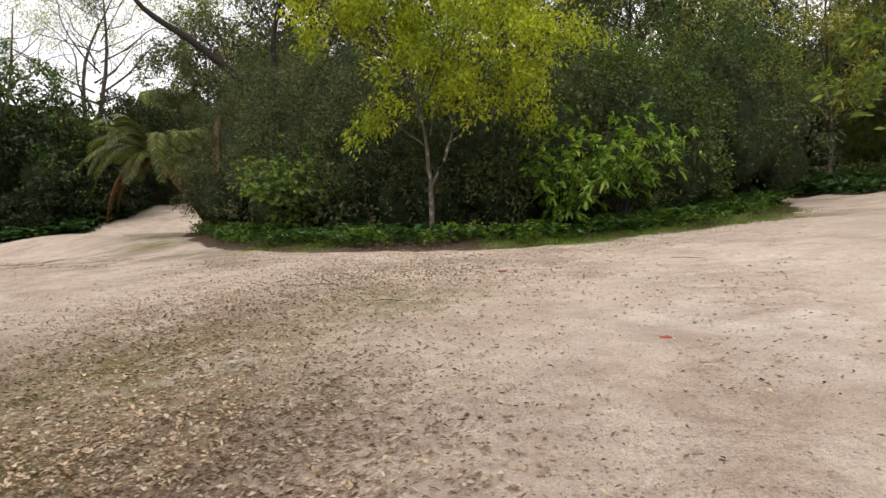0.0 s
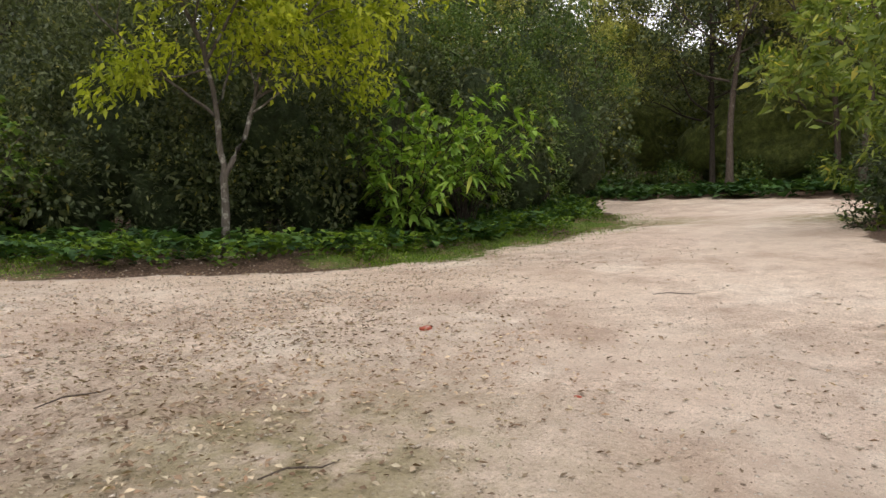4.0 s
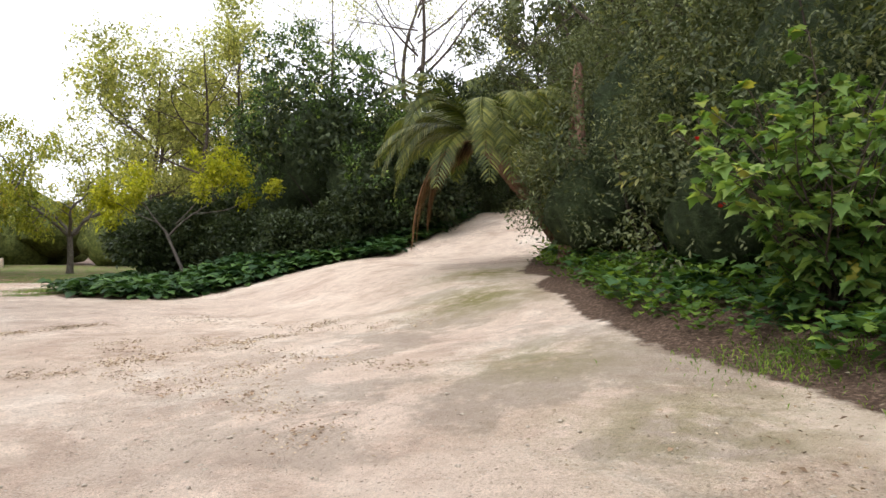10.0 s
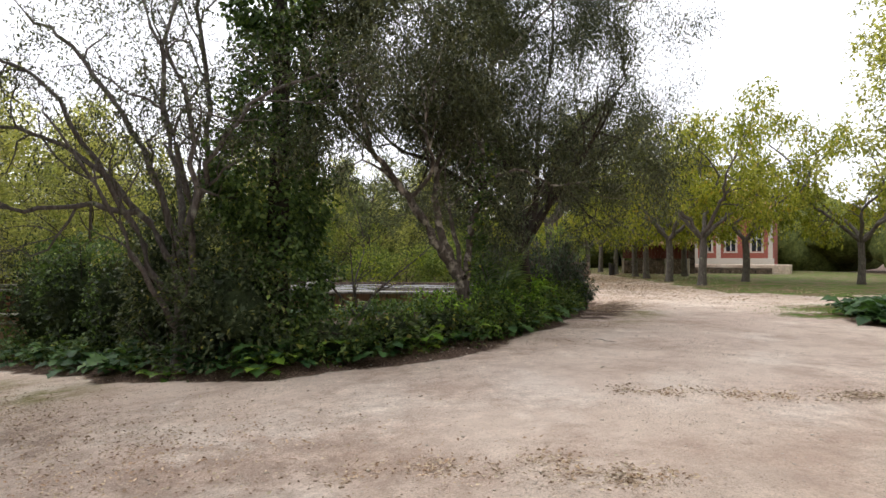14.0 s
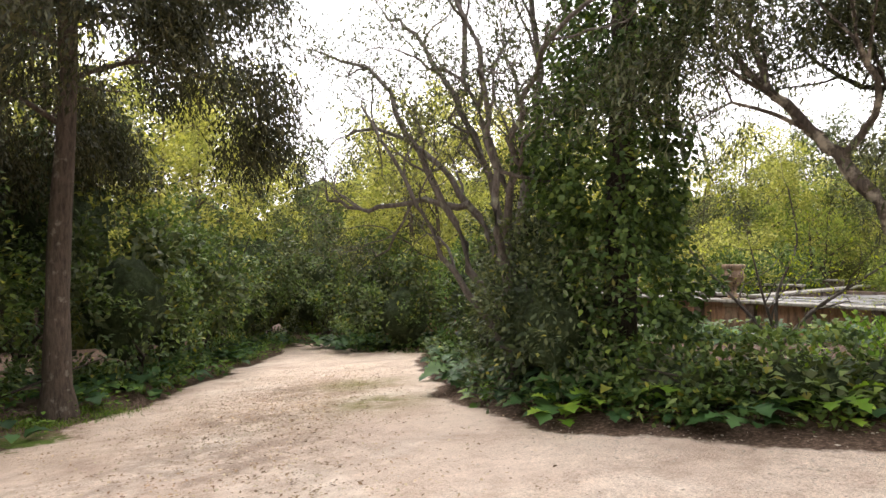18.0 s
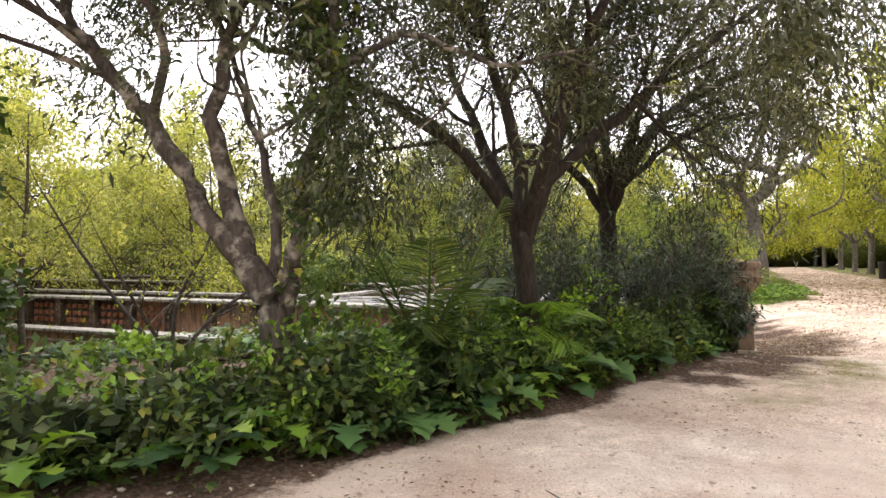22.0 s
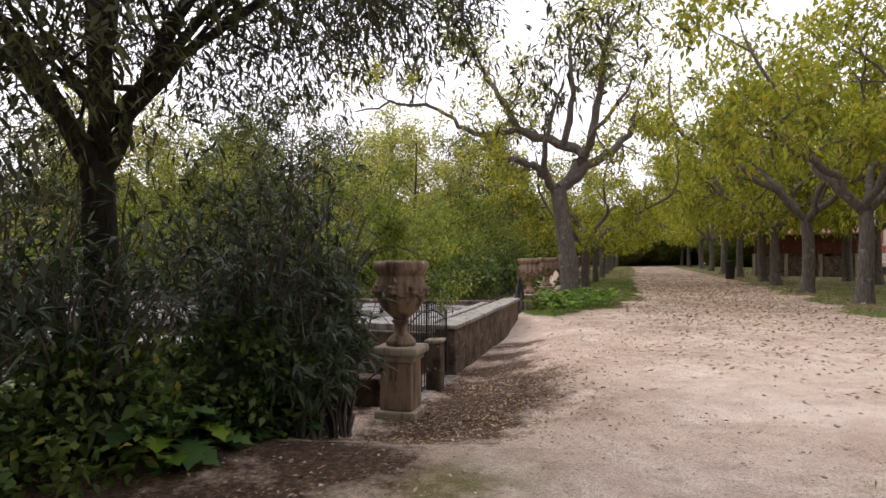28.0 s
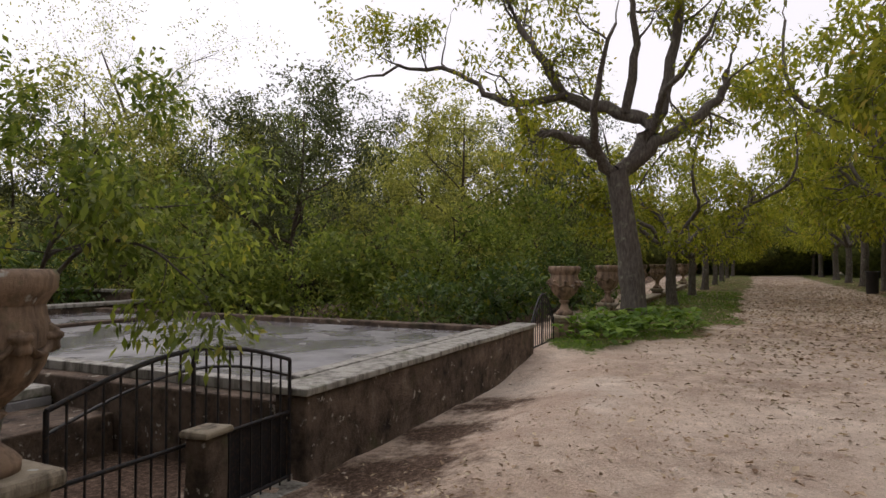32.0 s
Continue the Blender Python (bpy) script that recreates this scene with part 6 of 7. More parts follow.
# low bare thorn tree before the parapet
nx_, ny_ = -24.6, 12.3
branching("thorn_tree", (nx_, ny_, surf(nx_, ny_)), "small spreading thorn tree with thin nearly bare twigs", ([(0, 0, -0.1), (0.05, 0, 0.25), (0.05, 0.05, 0.5)], 0.06, 0.05),
          [(across((0, 0.4, 0), (-0.5, 1.0, 0), (-1.2, 1.8, 0.2), (-1.7, 2.6, 0.2)), 0.035, 0.01), (across((0, 0.4, 0), (0.5, 1.0, 0), (1.3, 1.6, 0.1), (2.0, 2.2, 0)), 0.035, 0.01), (across((0, 0.4, 0), (0, 1.2, 0.2), (0.3, 2.0, 0.5), (0.2, 2.9, 0.8)), 0.03, 0.01), (across((0, 0.5, 0), (-0.2, 1.1, -0.4), (-0.4, 1.9, -0.9)), 0.03, 0.01)],
          GREY_BARK, YELLOW_LEAF, (0.06, 0.025), 5, 0.2, depth=2, length=0.7, lift=0.04, first=0.3, bend=0.4, split=(2, 3))


# ---------- the walled garden beside the avenue ----------
# Laid out along its front wall: u runs west along the wall, v south into the garden, heights in world metres.
GARDEN = pose(-32.0, 19.15, 0, 0, 0, 176.85)


def garden_thing(name, label, category, group="", kind="", u=0.0, v=0.0, z=0.0):
    ob = new(name)
    ob.matrix_world = GARDEN @ pose(u, v, z)
    return tagged(ob, label, category, group, kind)


def gpart(name, parent, lo, hi, mat, bevel=0.015, rough=0.01, label="", cuts=3):
    return part(name, box(name, lo, hi, mat, bevel, rough, cuts), parent, label)


URN = ((0.0, 0.0), (0.165, 0.0), (0.17, 0.05), (0.14, 0.085), (0.085, 0.13), (0.07, 0.2), (0.075, 0.24), (0.11, 0.27), (0.08, 0.295), (0.13, 0.34), (0.21, 0.41), (0.265, 0.5), (0.288, 0.6), (0.288, 0.68), (0.27, 0.74), (0.262, 0.79), (0.285, 0.83), (0.31, 0.865), (0.315, 0.925), (0.295, 0.955), (0.25, 0.945), (0.235, 0.88), (0.18, 0.77), (0.0, 0.75))


def build_urn():
    """A footed stone garden vase with a gadrooned bowl, swags and a flared rim."""
    ob = thing("stone_urn", (0, 0, 0), "large weathered stone urn with swags on a pedestal", "urn", "stone urns of the garden")
    foot = part("foot", lathe("foot", URN[:9], URN_STONE), ob)
    part("bowl", lathe("bowl", URN[8:16], URN_STONE, 48, 16, 0.05), ob)
    part("rim", lathe("rim", URN[15:], URN_STONE, 36), ob)
    for k in range(8):
        a = k * math.pi / 4
        bm = bmesh.new()
        bmesh.ops.create_icosphere(bm, subdivisions=3, radius=0.05)
        for v in bm.verts:
            lobed = 1 + 0.22 * math.sin(v.co.x * 130 + k) * math.sin(v.co.y * 130) + 0.22 * math.sin(v.co.z * 120 + k)
            v.co = Vector((v.co.x * lobed, v.co.y * lobed, v.co.z * 1.2 * lobed)) + Vector((math.cos(a) * 0.285, math.sin(a) * 0.285, 0.63))
        part("boss", bm_mesh("boss", bm, URN_STONE, True), ob)
        pts = [(math.cos(a + t * math.pi / 4) * 0.288, math.sin(a + t * math.pi / 4) * 0.288, 0.66 - 0.1 * math.sin(math.pi * t)) for t in np.linspace(0, 1, 9)]
        part("swag", tubes("swag", [(pts, [0.012, 0.018, 0.023, 0.026, 0.028, 0.026, 0.023, 0.018, 0.012])], URN_STONE, 8, 0.16), ob)
    return ob


def pedestal(u, v, z0, z1, w=0.185, label="weathered stone pedestal with moulded cap"):
    ob = garden_thing("pedestal", label, "pedestal", "pedestals of the garden", u=u, v=v)
    h = z1 - z0
    gpart("base", ob, (-w - 0.05, -w - 0.05, z0 - 0.15), (w + 0.05, w + 0.05, z0 + h * 0.14), PALE_STONE)
    gpart("shaft", ob, (-w, -w, z0 + h * 0.14), (w, w, z0 + h * 0.8), URN_STONE)
    gpart("neck", ob, (-w - 0.03, -w - 0.03, z0 + h * 0.8), (w + 0.03, w + 0.03, z0 + h * 0.88), PALE_STONE)
    gpart("cap", ob, (-w - 0.08, -w - 0.08, z0 + h * 0.88), (w + 0.08, w + 0.08, z1), PALE_STONE, 0.03)
    return ob


urn = build_urn()
urn.matrix_world = GARDEN @ pose(0, 0, 1.66)
pedestal(0, 0, 0.84, 1.66)
URNS = [(0.42, 10.8, 1.62)]
pedestal(0.42, 10.8, 0.4, 1.62)
for u in (10.8, 15.2, 20.2, 25.4, 31, 37, 44):
    pedestal(u, 0.0, 1.0, 1.62)
    URNS.append((u, 0.0, 1.62))
for u, v, z in URNS:
    copy_thing(urn, GARDEN @ pose(u, v, z, 0, 0, u * 31))

# front wall of the tank, its coping, and the wet roof behind it
fw = garden_thing("tank_wall", "low peeling brown-grey retaining wall with black stains", "wall", kind="structure")
gpart("wall_front", fw, (2.5, 0.0, 0.5), (8.75, 0.32, 1.56), WALL_RENDER, 0.02, 0.012, cuts=10)
gpart("coping", fw, (2.46, -0.04, 1.56), (8.79, 0.36, 1.625), COPING, 0.015, 0.008, cuts=10)
gpart("wall_east", fw, (2.5, 0.322, 0.0), (2.82, 10.4, 1.50), WALL_RENDER, 0.02, 0.012, cuts=10)
gpart("coping", fw, (2.7, 0.362, 1.50), (2.86, 10.4, 1.60), COPING, 0.01, 0.008, cuts=10)
gpart("wall_back", fw, (1.3, 10.4, 0.0), (12.0, 10.75, 1.60), WALL_RENDER, 0.02, 0.012, cuts=10)
gpart("coping", fw, (1.3, 10.36, 1.60), (12.0, 10.79, 1.68), COPING, 0.015, 0.008, cuts=10)
gpart("wall_west", fw, (8.45, 0.322, 0.0), (8.75, 10.4, 1.56), WALL_RENDER, 0.02, 0.01, cuts=8)
tank = garden_thing("tank_roof", "flat wet concrete roof of an old water tank", "roof", kind="structure")
gpart("slab", tank, (2.86, 0.36, 1.2), (8.45, 10.36, 1.47), WET, 0.01, 0.006, cuts=14)
gpart("kerb", tank, (3.25, 0.62, 1.471), (8.2, 0.8, 1.56), COPING, 0.01, 0.008, cuts=8)
gpart("gully", tank, (4.9, 7.6, 1.471), (7.9, 7.8, 1.53), WALL_RENDER, 0.01, 0.008, cuts=6)
east = garden_thing("east_terrace", "lower wet stone terrace with stepped copings", "terrace", kind="structure")
gpart("slab", east, (0.72, 3.12, 0.2), (2.498, 10.36, 1.30), WET, 0.015, 0.006, cuts=10)
gpart("kerb", east, (0.72, 3.12, 1.301), (2.49, 3.4, 1.40), COPING, 0.015, 0.008, cuts=4)
gpart("raised_slab", east, (0.74, 7.4, 1.301), (2.49, 10.34, 1.60), WET, 0.015, 0.006, cuts=8)
# eastern parapet with terracotta panels, seen from the clearing
par = garden_thing("parapet", "old parapet of ochre and terracotta panels under pale copings", "parapet", kind="structure")
gpart("plinth", par, (0.12, 2.3, -0.8), (0.62, 26, 0.62), OCHRE, 0.02, 0.01, cuts=8)
gpart("coping", par, (0.02, 2.3, 1.50), (0.7, 26, 1.58), COPING, 0.015, 0.008, cuts=10)
gpart("upper_coping", par, (0.9, 10.8, 1.64), (1.3, 26, 1.72), COPING, 0.015, 0.008, cuts=10)
gpart("back_wall", par, (0.98, 10.8, 0.3), (1.24, 26, 1.64), WALL_RENDER, 0.015, 0.01, cuts=10)
for i in range(15):
    v = 2.6 + i * 1.5
    gpart("pilaster", par, (0.08, v, 0.62), (0.6, v + 0.22, 1.50), WALL_RENDER, 0.015)
    gpart("panel", par, (0.28, v + 0.22, 0.62), (0.5, v + 1.5, 1.50), OCHRE if i < 9 else WALL_RENDER, 0.01)
    if i >= 8:
        for a in range(5):
            for b in range(3):
                gpart("lattice_tile", par, (0.2, v + 0.26 + a * 0.245, 0.78 + b * 0.22), (0.277, v + 0.26 + a * 0.245 + 0.13, 0.78 + b * 0.22 + 0.13), TERRACOTTA, 0.02, 0.0, cuts=0)
ledge = garden_thing("canal_ledge", "beige canal wall with mossy stone ledge", "wall", kind="structure")
gpart("wall", ledge, (-1.6, 4.5, -1.0), (-1.3, 26, 0.78), OCHRE, 0.02, 0.012, cuts=10)
gpart("ledge", ledge, (-1.75, 4.5, 0.78), (-1.2, 26, 0.86), COPING, 0.015, 0.01, cuts=10)
gpart("string_course", ledge, (-1.66, 4.5, 0.52), (-1.6, 26, 0.57), PALE_STONE, 0.008, 0.004, cuts=10)
for x0, z in ((5.5, 1.78), (9.5, 1.86)):
    fp = garden_thing("far_coping", "long pale coping of a further garden wall", "wall", kind="structure")
    gpart("wall", fp, (x0, 10.8, 0.3), (x0 + 0.3, 34, z), WALL_RENDER, 0.015, 0.01, cuts=10)
    gpart("coping", fp, (x0 - 0.08, 10.8, z), (x0 + 0.38, 34, z + 0.07), COPING, 0.015, 0.008, cuts=10)

# low carved wall between the urns
bw = garden_thing("balustrade_wall", "low carved stone wall between urn pedestals", "wall", kind="structure")
us = [10.8, 15.2, 20.2, 25.4, 31, 37, 44]
for a, b in zip(us, us[1:]):
    gpart("wall", bw, (a + 0.33, -0.14, 0.6), (b - 0.33, 0.14, 1.36), URN_STONE, 0.02, 0.012, cuts=6)
    gpart("coping", bw, (a + 0.36, -0.2, 1.36), (b - 0.36, 0.2, 1.44), PALE_STONE, 0.02, 0.008, cuts=6)
    n = int((b - a - 0.9) / 0.42)
    for k in range(n):
        gpart("carved_panel", bw, (a + 0.5 + k * 0.42, -0.165, 1.0), (a + 0.5 + k * 0.42 + 0.3, -0.142, 1.28), PALE_STONE, 0.01, 0.008, cuts=0)


def iron_gate(name, u0, u1, v, z0, side, peak, label, step=0.115, second=True):
    """Round bars under an arched top rail."""
    ob = garden_thing(name, label, "gate")
    n = int(round((u1 - u0) / step))

    def top(t):
        return side + (peak - side) * math.sin(math.pi * t)

    for k in range(n + 1):
        t = k / n
        u = u0 + (u1 - u0) * t
        r = 0.016 if k in (0, n, n // 2) else 0.0095
        part("bar", tubes("bar", [([(u, v, z0), (u, v, (z0 + top(t)) / 2), (u, v, top(t))], [r] * 3)], IRON, 8), ob)
    arc = [(u0 + (u1 - u0) * t, v, top(t)) for t in np.linspace(0, 1, 21)]
    part("top_rail", tubes("top_rail", [(arc, [0.017] * 21)], IRON, 8), ob)
    if second:
        part("arch_rail", tubes("arch_rail", [([(a, b, c - 0.13) for a, b, c in arc], [0.013] * 21)], IRON, 8), ob)
    for z in (z0 + 0.06, side - 0.42):
        part("cross_rail", tubes("cross_rail", [([(u0, v, z), ((u0 + u1) / 2, v, z), (u1, v, z)], [0.016] * 3)], IRON, 8), ob)
    return ob


big_gate = iron_gate("iron_gate", 0.4, 2.44, 0.12, 0.86, 1.86, 2.06, "black iron bar gate with arched top beside the urn")
# Dark sheet added behind the bars; it hides the pale steps and wall.
gpart("lower_sheet", big_gate, (1.56, 0.14, 0.9), (2.43, 0.148, 1.44), IRON, 0.002, 0, "dark sheet behind the gate's lower right bars", 0)
iron_gate("arched_gate", 8.95, 10.35, 0.1, 0.95, 1.6, 2.08, "small grey iron gate with round arched top", 0.13)
post = garden_thing("gate_post", "broken low stone gate post with flaking red paint", "post", u=1.42, v=0.0)
gpart("shaft", post, (-0.1, -0.1, 0.7), (0.1, 0.1, 1.5), WALL_RENDER, 0.02, 0.02)
gpart("head", post, (-0.13, -0.13, 1.5), (0.13, 0.13, 1.55), PALE_STONE, 0.02, 0.02)
sill = garden_thing("gate_sill", "worn stone threshold under the iron gate", "step")
gpart("slab", sill, (0.5, -0.05, 0.7), (2.48, 0.35, 0.88), COPING, 0.02, 0.012)
stair = garden_thing("garden_stair", "stone steps going down behind the gate", "stairs")
for k in range(5):
    gpart("tread", stair, (0.75, 0.36 + 0.32 * k, 0.0), (2.48, 0.68 + 0.32 * k, 0.80 - 0.16 * k), COPING, 0.015, 0.008)
back = garden_thing("stair_wall", "dark damp wall at the back of the stairs", "wall", kind="structure")
gpart("wall", back, (0.3, 2.2, -0.2), (2.48, 3.1, 1.22), WALL_RENDER, 0.02, 0.012)
gpart("flank", back, (0.3, 0.36, -0.2), (0.5, 2.2, 1.15), WALL_RENDER, 0.02, 0.012)
gpart("cap", back, (0.26, 0.36, 1.15), (0.54, 2.2, 1.21), WALL_RENDER, 0.015, 0.008)

# overhanging young boughs above the tank
branching("elder_tree", (-32.9, 17.7, surf(-32.9, 17.7)), "slender young tree with fresh yellow-green leaves leaning over the gate", ([(0, 0, -0.1), (-0.05, 0.2, 0.8), (-0.1, 0.4, 1.5)], 0.035, 0.025),
          [([(-0.1, 0.4, 1.5), (-0.2, 0.8, 1.9), (-0.3, 1.2, 1.9), (-0.35, 1.5, 1.7)], 0.018, 0.006), ([(-0.1, 0.4, 1.5), (-0.4, 0.8, 2.1), (-0.7, 1.1, 2.2)], 0.018, 0.006), ([(-0.1, 0.4, 1.4), (0.1, 0.8, 1.8), (0.1, 1.1, 1.9)], 0.018, 0.006), ([(-0.1, 0.4, 1.5), (-0.2, 0.6, 2.2), (-0.3, 0.8, 2.6)], 0.018, 0.006)],
          GREY_BARK, GARDEN_LEAF, (0.085, 0.034), 48, 0.22, depth=1, length=0.4, lift=0.0, hang=0.6, first=0.3, split=(2, 3))
for lumps, m in (([(-45, 7, 2.9, 2.6, 2.2, 3.2), (-48, 8.4, 3.0, 2.4, 2.2, 3.2)], GARDEN_LEAF), ([(-40, 5.5, 1.8, 2.4, 2, 2.0), (-37, 5, 1.6, 2, 2, 1.8)], WOOD_LEAF), ([(-52, 11, 3.0, 2.8, 2.4, 3.2), (-57, 13, 3.2, 3, 2.4, 3.2)], WOOD_LEAF), ([(-50, 15.5, 2.0, 1.8, 1.6, 2.1), (-46.5, 14.5, 1.9, 1.6, 1.4, 1.9)], GARDEN_LEAF), ([(-38, -1, 2.6, 2.6, 2.4, 3.2), (-34.5, -3, 2.4, 2.4, 2.2, 3.0)], WOOD_LEAF), ([(-55, 4, 4.4, 3.2, 3, 4.4), (-62, 7, 4.6, 3.2, 3, 4.6)], GARDEN_LEAF), ([(-49, 2, 4.0, 3, 3, 4.2), (-43, -2, 3.8, 3, 3, 4.2)], WOOD_LEAF), ([(-43.6, 10.8, 1.5, 1.4, 1.3, 1.6), (-44.6, 13.0, 1.5, 1.4, 1.4, 1.7)], GARDEN_LEAF), ([(-43.8, 16.2, 1.1, 1.0, 1.2, 1.2), (-46.4, 17.6, 1.2, 1.4, 1.0, 1.3), (-50, 18.6, 1.3, 1.8, 1.0, 1.5)], MID_LEAF), ([(-54, 16.5, 2.6, 2.2, 1.8, 2.6), (-59, 17.5, 2.8, 2.4, 1.8, 2.8)], GARDEN_LEAF), ([(-41.0, 7.4, 1.5, 1.6, 0.9, 1.5), (-37.6, 7.2, 1.4, 1.6, 0.9, 1.5)], MID_LEAF)):
    bush("garden_shrub", lumps, m, 8000, 0.16, 0.08, "big loose green shrub beyond the garden terrace", per=8, inner=0.05, core=m, stems=3, clump=0.4, group="shrubs of the garden", below=-0.95)
for x, y, k, s in ((-47, 10.5, 2, 0.68), (-52.5, 14, 0, 0.66), (-58, 15.5, 2, 0.7), (-45, 4.5, 0, 0.7)):
    copy_thing(PATTERNS[k], pose(x, y, surf(x, y), 0, 0, x * 23)).scale = (s, s, s)


# ---------- the red house and the shed beyond the avenue ----------
def house():
    hz = 2.1
    m = pose(-77.5, 48.3, hz, 0, 0, 59.5)
    ob = new("red_house")
    ob.matrix_world = m
    tagged(ob, "red plastered house with pale window surrounds and corner stones", "house")

    def hp(name, lo, hi, mat, parent=ob, label="", bevel=0.02):
        return part(name, box(name, lo, hi, mat, bevel, 0, 0), parent, label)

    wins = [(-7.6, 1.0, 3.4), (-5.1, 0.8, 3.4), (-2.8, 1.0, 3.4), (-0.3, 1.0, 3.4)]
    edges = [-9.0]
    for u, w, h in wins:
        edges += [u - w / 2 - 0.05, u + w / 2 + 0.05]
    edges.append(1.3)
    for a, b in zip(edges[::2], edges[1::2]):
        hp("wall", (a, 0, 0.6), (b, 0.4, 5.4), PINK_WALL)
    for u, w, h in wins:
        hp("wall", (u - w / 2 - 0.05, 0.002, 3.45), (u + w / 2 + 0.05, 0.4, 5.4), PINK_WALL)
        hp("wall", (u - w / 2 - 0.05, 0.002, 0.6), (u + w / 2 + 0.05, 0.4, 1.35), PINK_WALL)
        win = part("window", box("window", (u - w / 2, 0.22, 1.35), (u + w / 2, 0.27, 3.45), GLASS, 0), ob)
        for a, b in (((u - w / 2 - 0.16, -0.06, 1.3), (u - w / 2 + 0.04, 0.1, 3.5)), ((u + w / 2 - 0.04, -0.06, 1.3), (u + w / 2 + 0.16, 0.1, 3.5))):
            part("jamb", box("jamb", a, b, TRIM_STONE, 0.02), win)
        part("sill", box("sill", (u - w / 2 - 0.22, -0.12, 1.18), (u + w / 2 + 0.22, 0.1, 1.3), TRIM_STONE, 0.02), win)
        arc = [(u + (w / 2 + 0.06) * math.cos(t), 0.0, 3.45 + 0.42 * math.sin(t)) for t in np.linspace(0, math.pi, 11)]
        part("arch", tubes("arch", [(arc, [0.11] * 11)], TRIM_STONE, 6), win)
        part("glazing_bar", box("glazing_bar", (u - 0.04, 0.17, 1.35), (u + 0.04, 0.21, 3.45), WHITE, 0), win)
        part("glazing_bar", box("glazing_bar", (u - w / 2, 0.165, 2.6), (u + w / 2, 0.209, 2.68), WHITE, 0), win)
    hp("plinth", (-9.05, -0.08, -1.0), (1.35, 0.45, 0.6), TRIM_STONE)
    hp("cornice", (-9.15, -0.15, 5.4), (1.45, 0.5, 5.75), TRIM_STONE)
    for u in (-6.3, -4.0, 1.0):
        hp("corner_stone", (u - 0.22, -0.05, 0.6), (u + 0.22, -0.003, 5.4), TRIM_STONE)
    hp("side_wall", (-9.0, 0.402, -1.0), (-8.6, 8, 5.4), PINK_WALL)
    hp("side_wall", (0.9, 0.402, -1.0), (1.3, 8, 5.4), PINK_WALL)
    hp("back_wall", (-9.0, 8.0, -1.0), (1.3, 8.4, 5.4), PINK_WALL)
    bm = bmesh.new()
    vs = [bm.verts.new(p) for p in ((-9.5, -0.5, 5.75), (1.8, -0.5, 5.75), (1.8, 8.9, 5.75), (-9.5, 8.9, 5.75), (-6, 4.2, 8.2), (-1.7, 4.2, 8.2))]
    for f in ((0, 1, 5, 4), (1, 2, 5), (2, 3, 4, 5), (3, 0, 4), (3, 2, 1, 0)):
        bm.faces.new([vs[i] for i in f])
    part("roof", bm_mesh("roof", bm, ROOF), ob)
    tw = new("terrace_wall")
    tw.matrix_world = m
    tagged(tw, "low stained terrace wall before the house", "wall", kind="structure")
    part("wall", box("wall", (-8.5, -7.0, -3), (1.5, -6.6, -0.3), WALL_RENDER, 0.02, 0.01, 6), tw)
    part("bank", box("bank", (-8.5, -6.6, -3), (3, -0.1, -0.02), GROUND, 0.02, 0.02, 6), tw)


house()


def shed(x, y, rz, w, label):
    ob = thing("shed", (x, y, float(land(x, y))), label, "shed", "sheds behind the avenue", rz=rz)
    n = int(w / 0.3)
    for k in range(n):
        part("board", box("board", (-w / 2 + k * 0.3, 0, 1.5), (-w / 2 + k * 0.3 + 0.28, 0.06, 2.7), TIMBER, 0.01), ob)
    for k in range(int(w / 2) + 1):
        part("post", box("post", (-w / 2 + k * 2 - 0.1, -0.06, 0), (-w / 2 + k * 2 + 0.1, 0.14, 1.5), PALE_STONE, 0.02), ob)
    part("low_wall", box("low_wall", (-w / 2, 0.02, -0.3), (w / 2, 0.12, 1.3), WALL_RENDER, 0.02), ob)
    part("back_wall", box("back_wall", (-w / 2, 3.0, -0.3), (w / 2, 3.1, 3.0), WALL_RENDER, 0.02), ob)
    bm = bmesh.new()
    vs = [bm.verts.new(p) for p in ((-w / 2 - 0.3, -0.4, 2.7), (w / 2 + 0.3, -0.4, 2.7), (w / 2 + 0.3, 3.4, 3.15), (-w / 2 - 0.3, 3.4, 3.15), (-w / 2 - 0.3, -0.4, 2.8), (w / 2 + 0.3, -0.4, 2.8), (w / 2 + 0.3, 3.4, 3.25), (-w / 2 - 0.3, 3.4, 3.25))]
    for f in ((3, 2, 1, 0), (4, 5, 6, 7), (0, 1, 5, 4), (1, 2, 6, 5), (2, 3, 7, 6), (3, 0, 4, 7)):
        bm.faces.new([vs[i] for i in f])
    part("roof", bm_mesh("roof", bm, ROOF), ob)


shed(-70.6, 34.9, 57, 6, "dark red boarded shed with orange tiled roof on a low wall")
bin_ = thing("litter_bin", (-66, 29.6, surf(-66, 29.6)), "dark slim litter bin beside an avenue trunk", "bin")
part("drum", lathe("drum", ((0.0, 0.0), (0.24, 0.0), (0.26, 0.1), (0.27, 0.95), (0.3, 1.0), (0.3, 1.06), (0.25, 1.06), (0.24, 0.6), (0.0, 0.6)), IRON, 20), bin_)


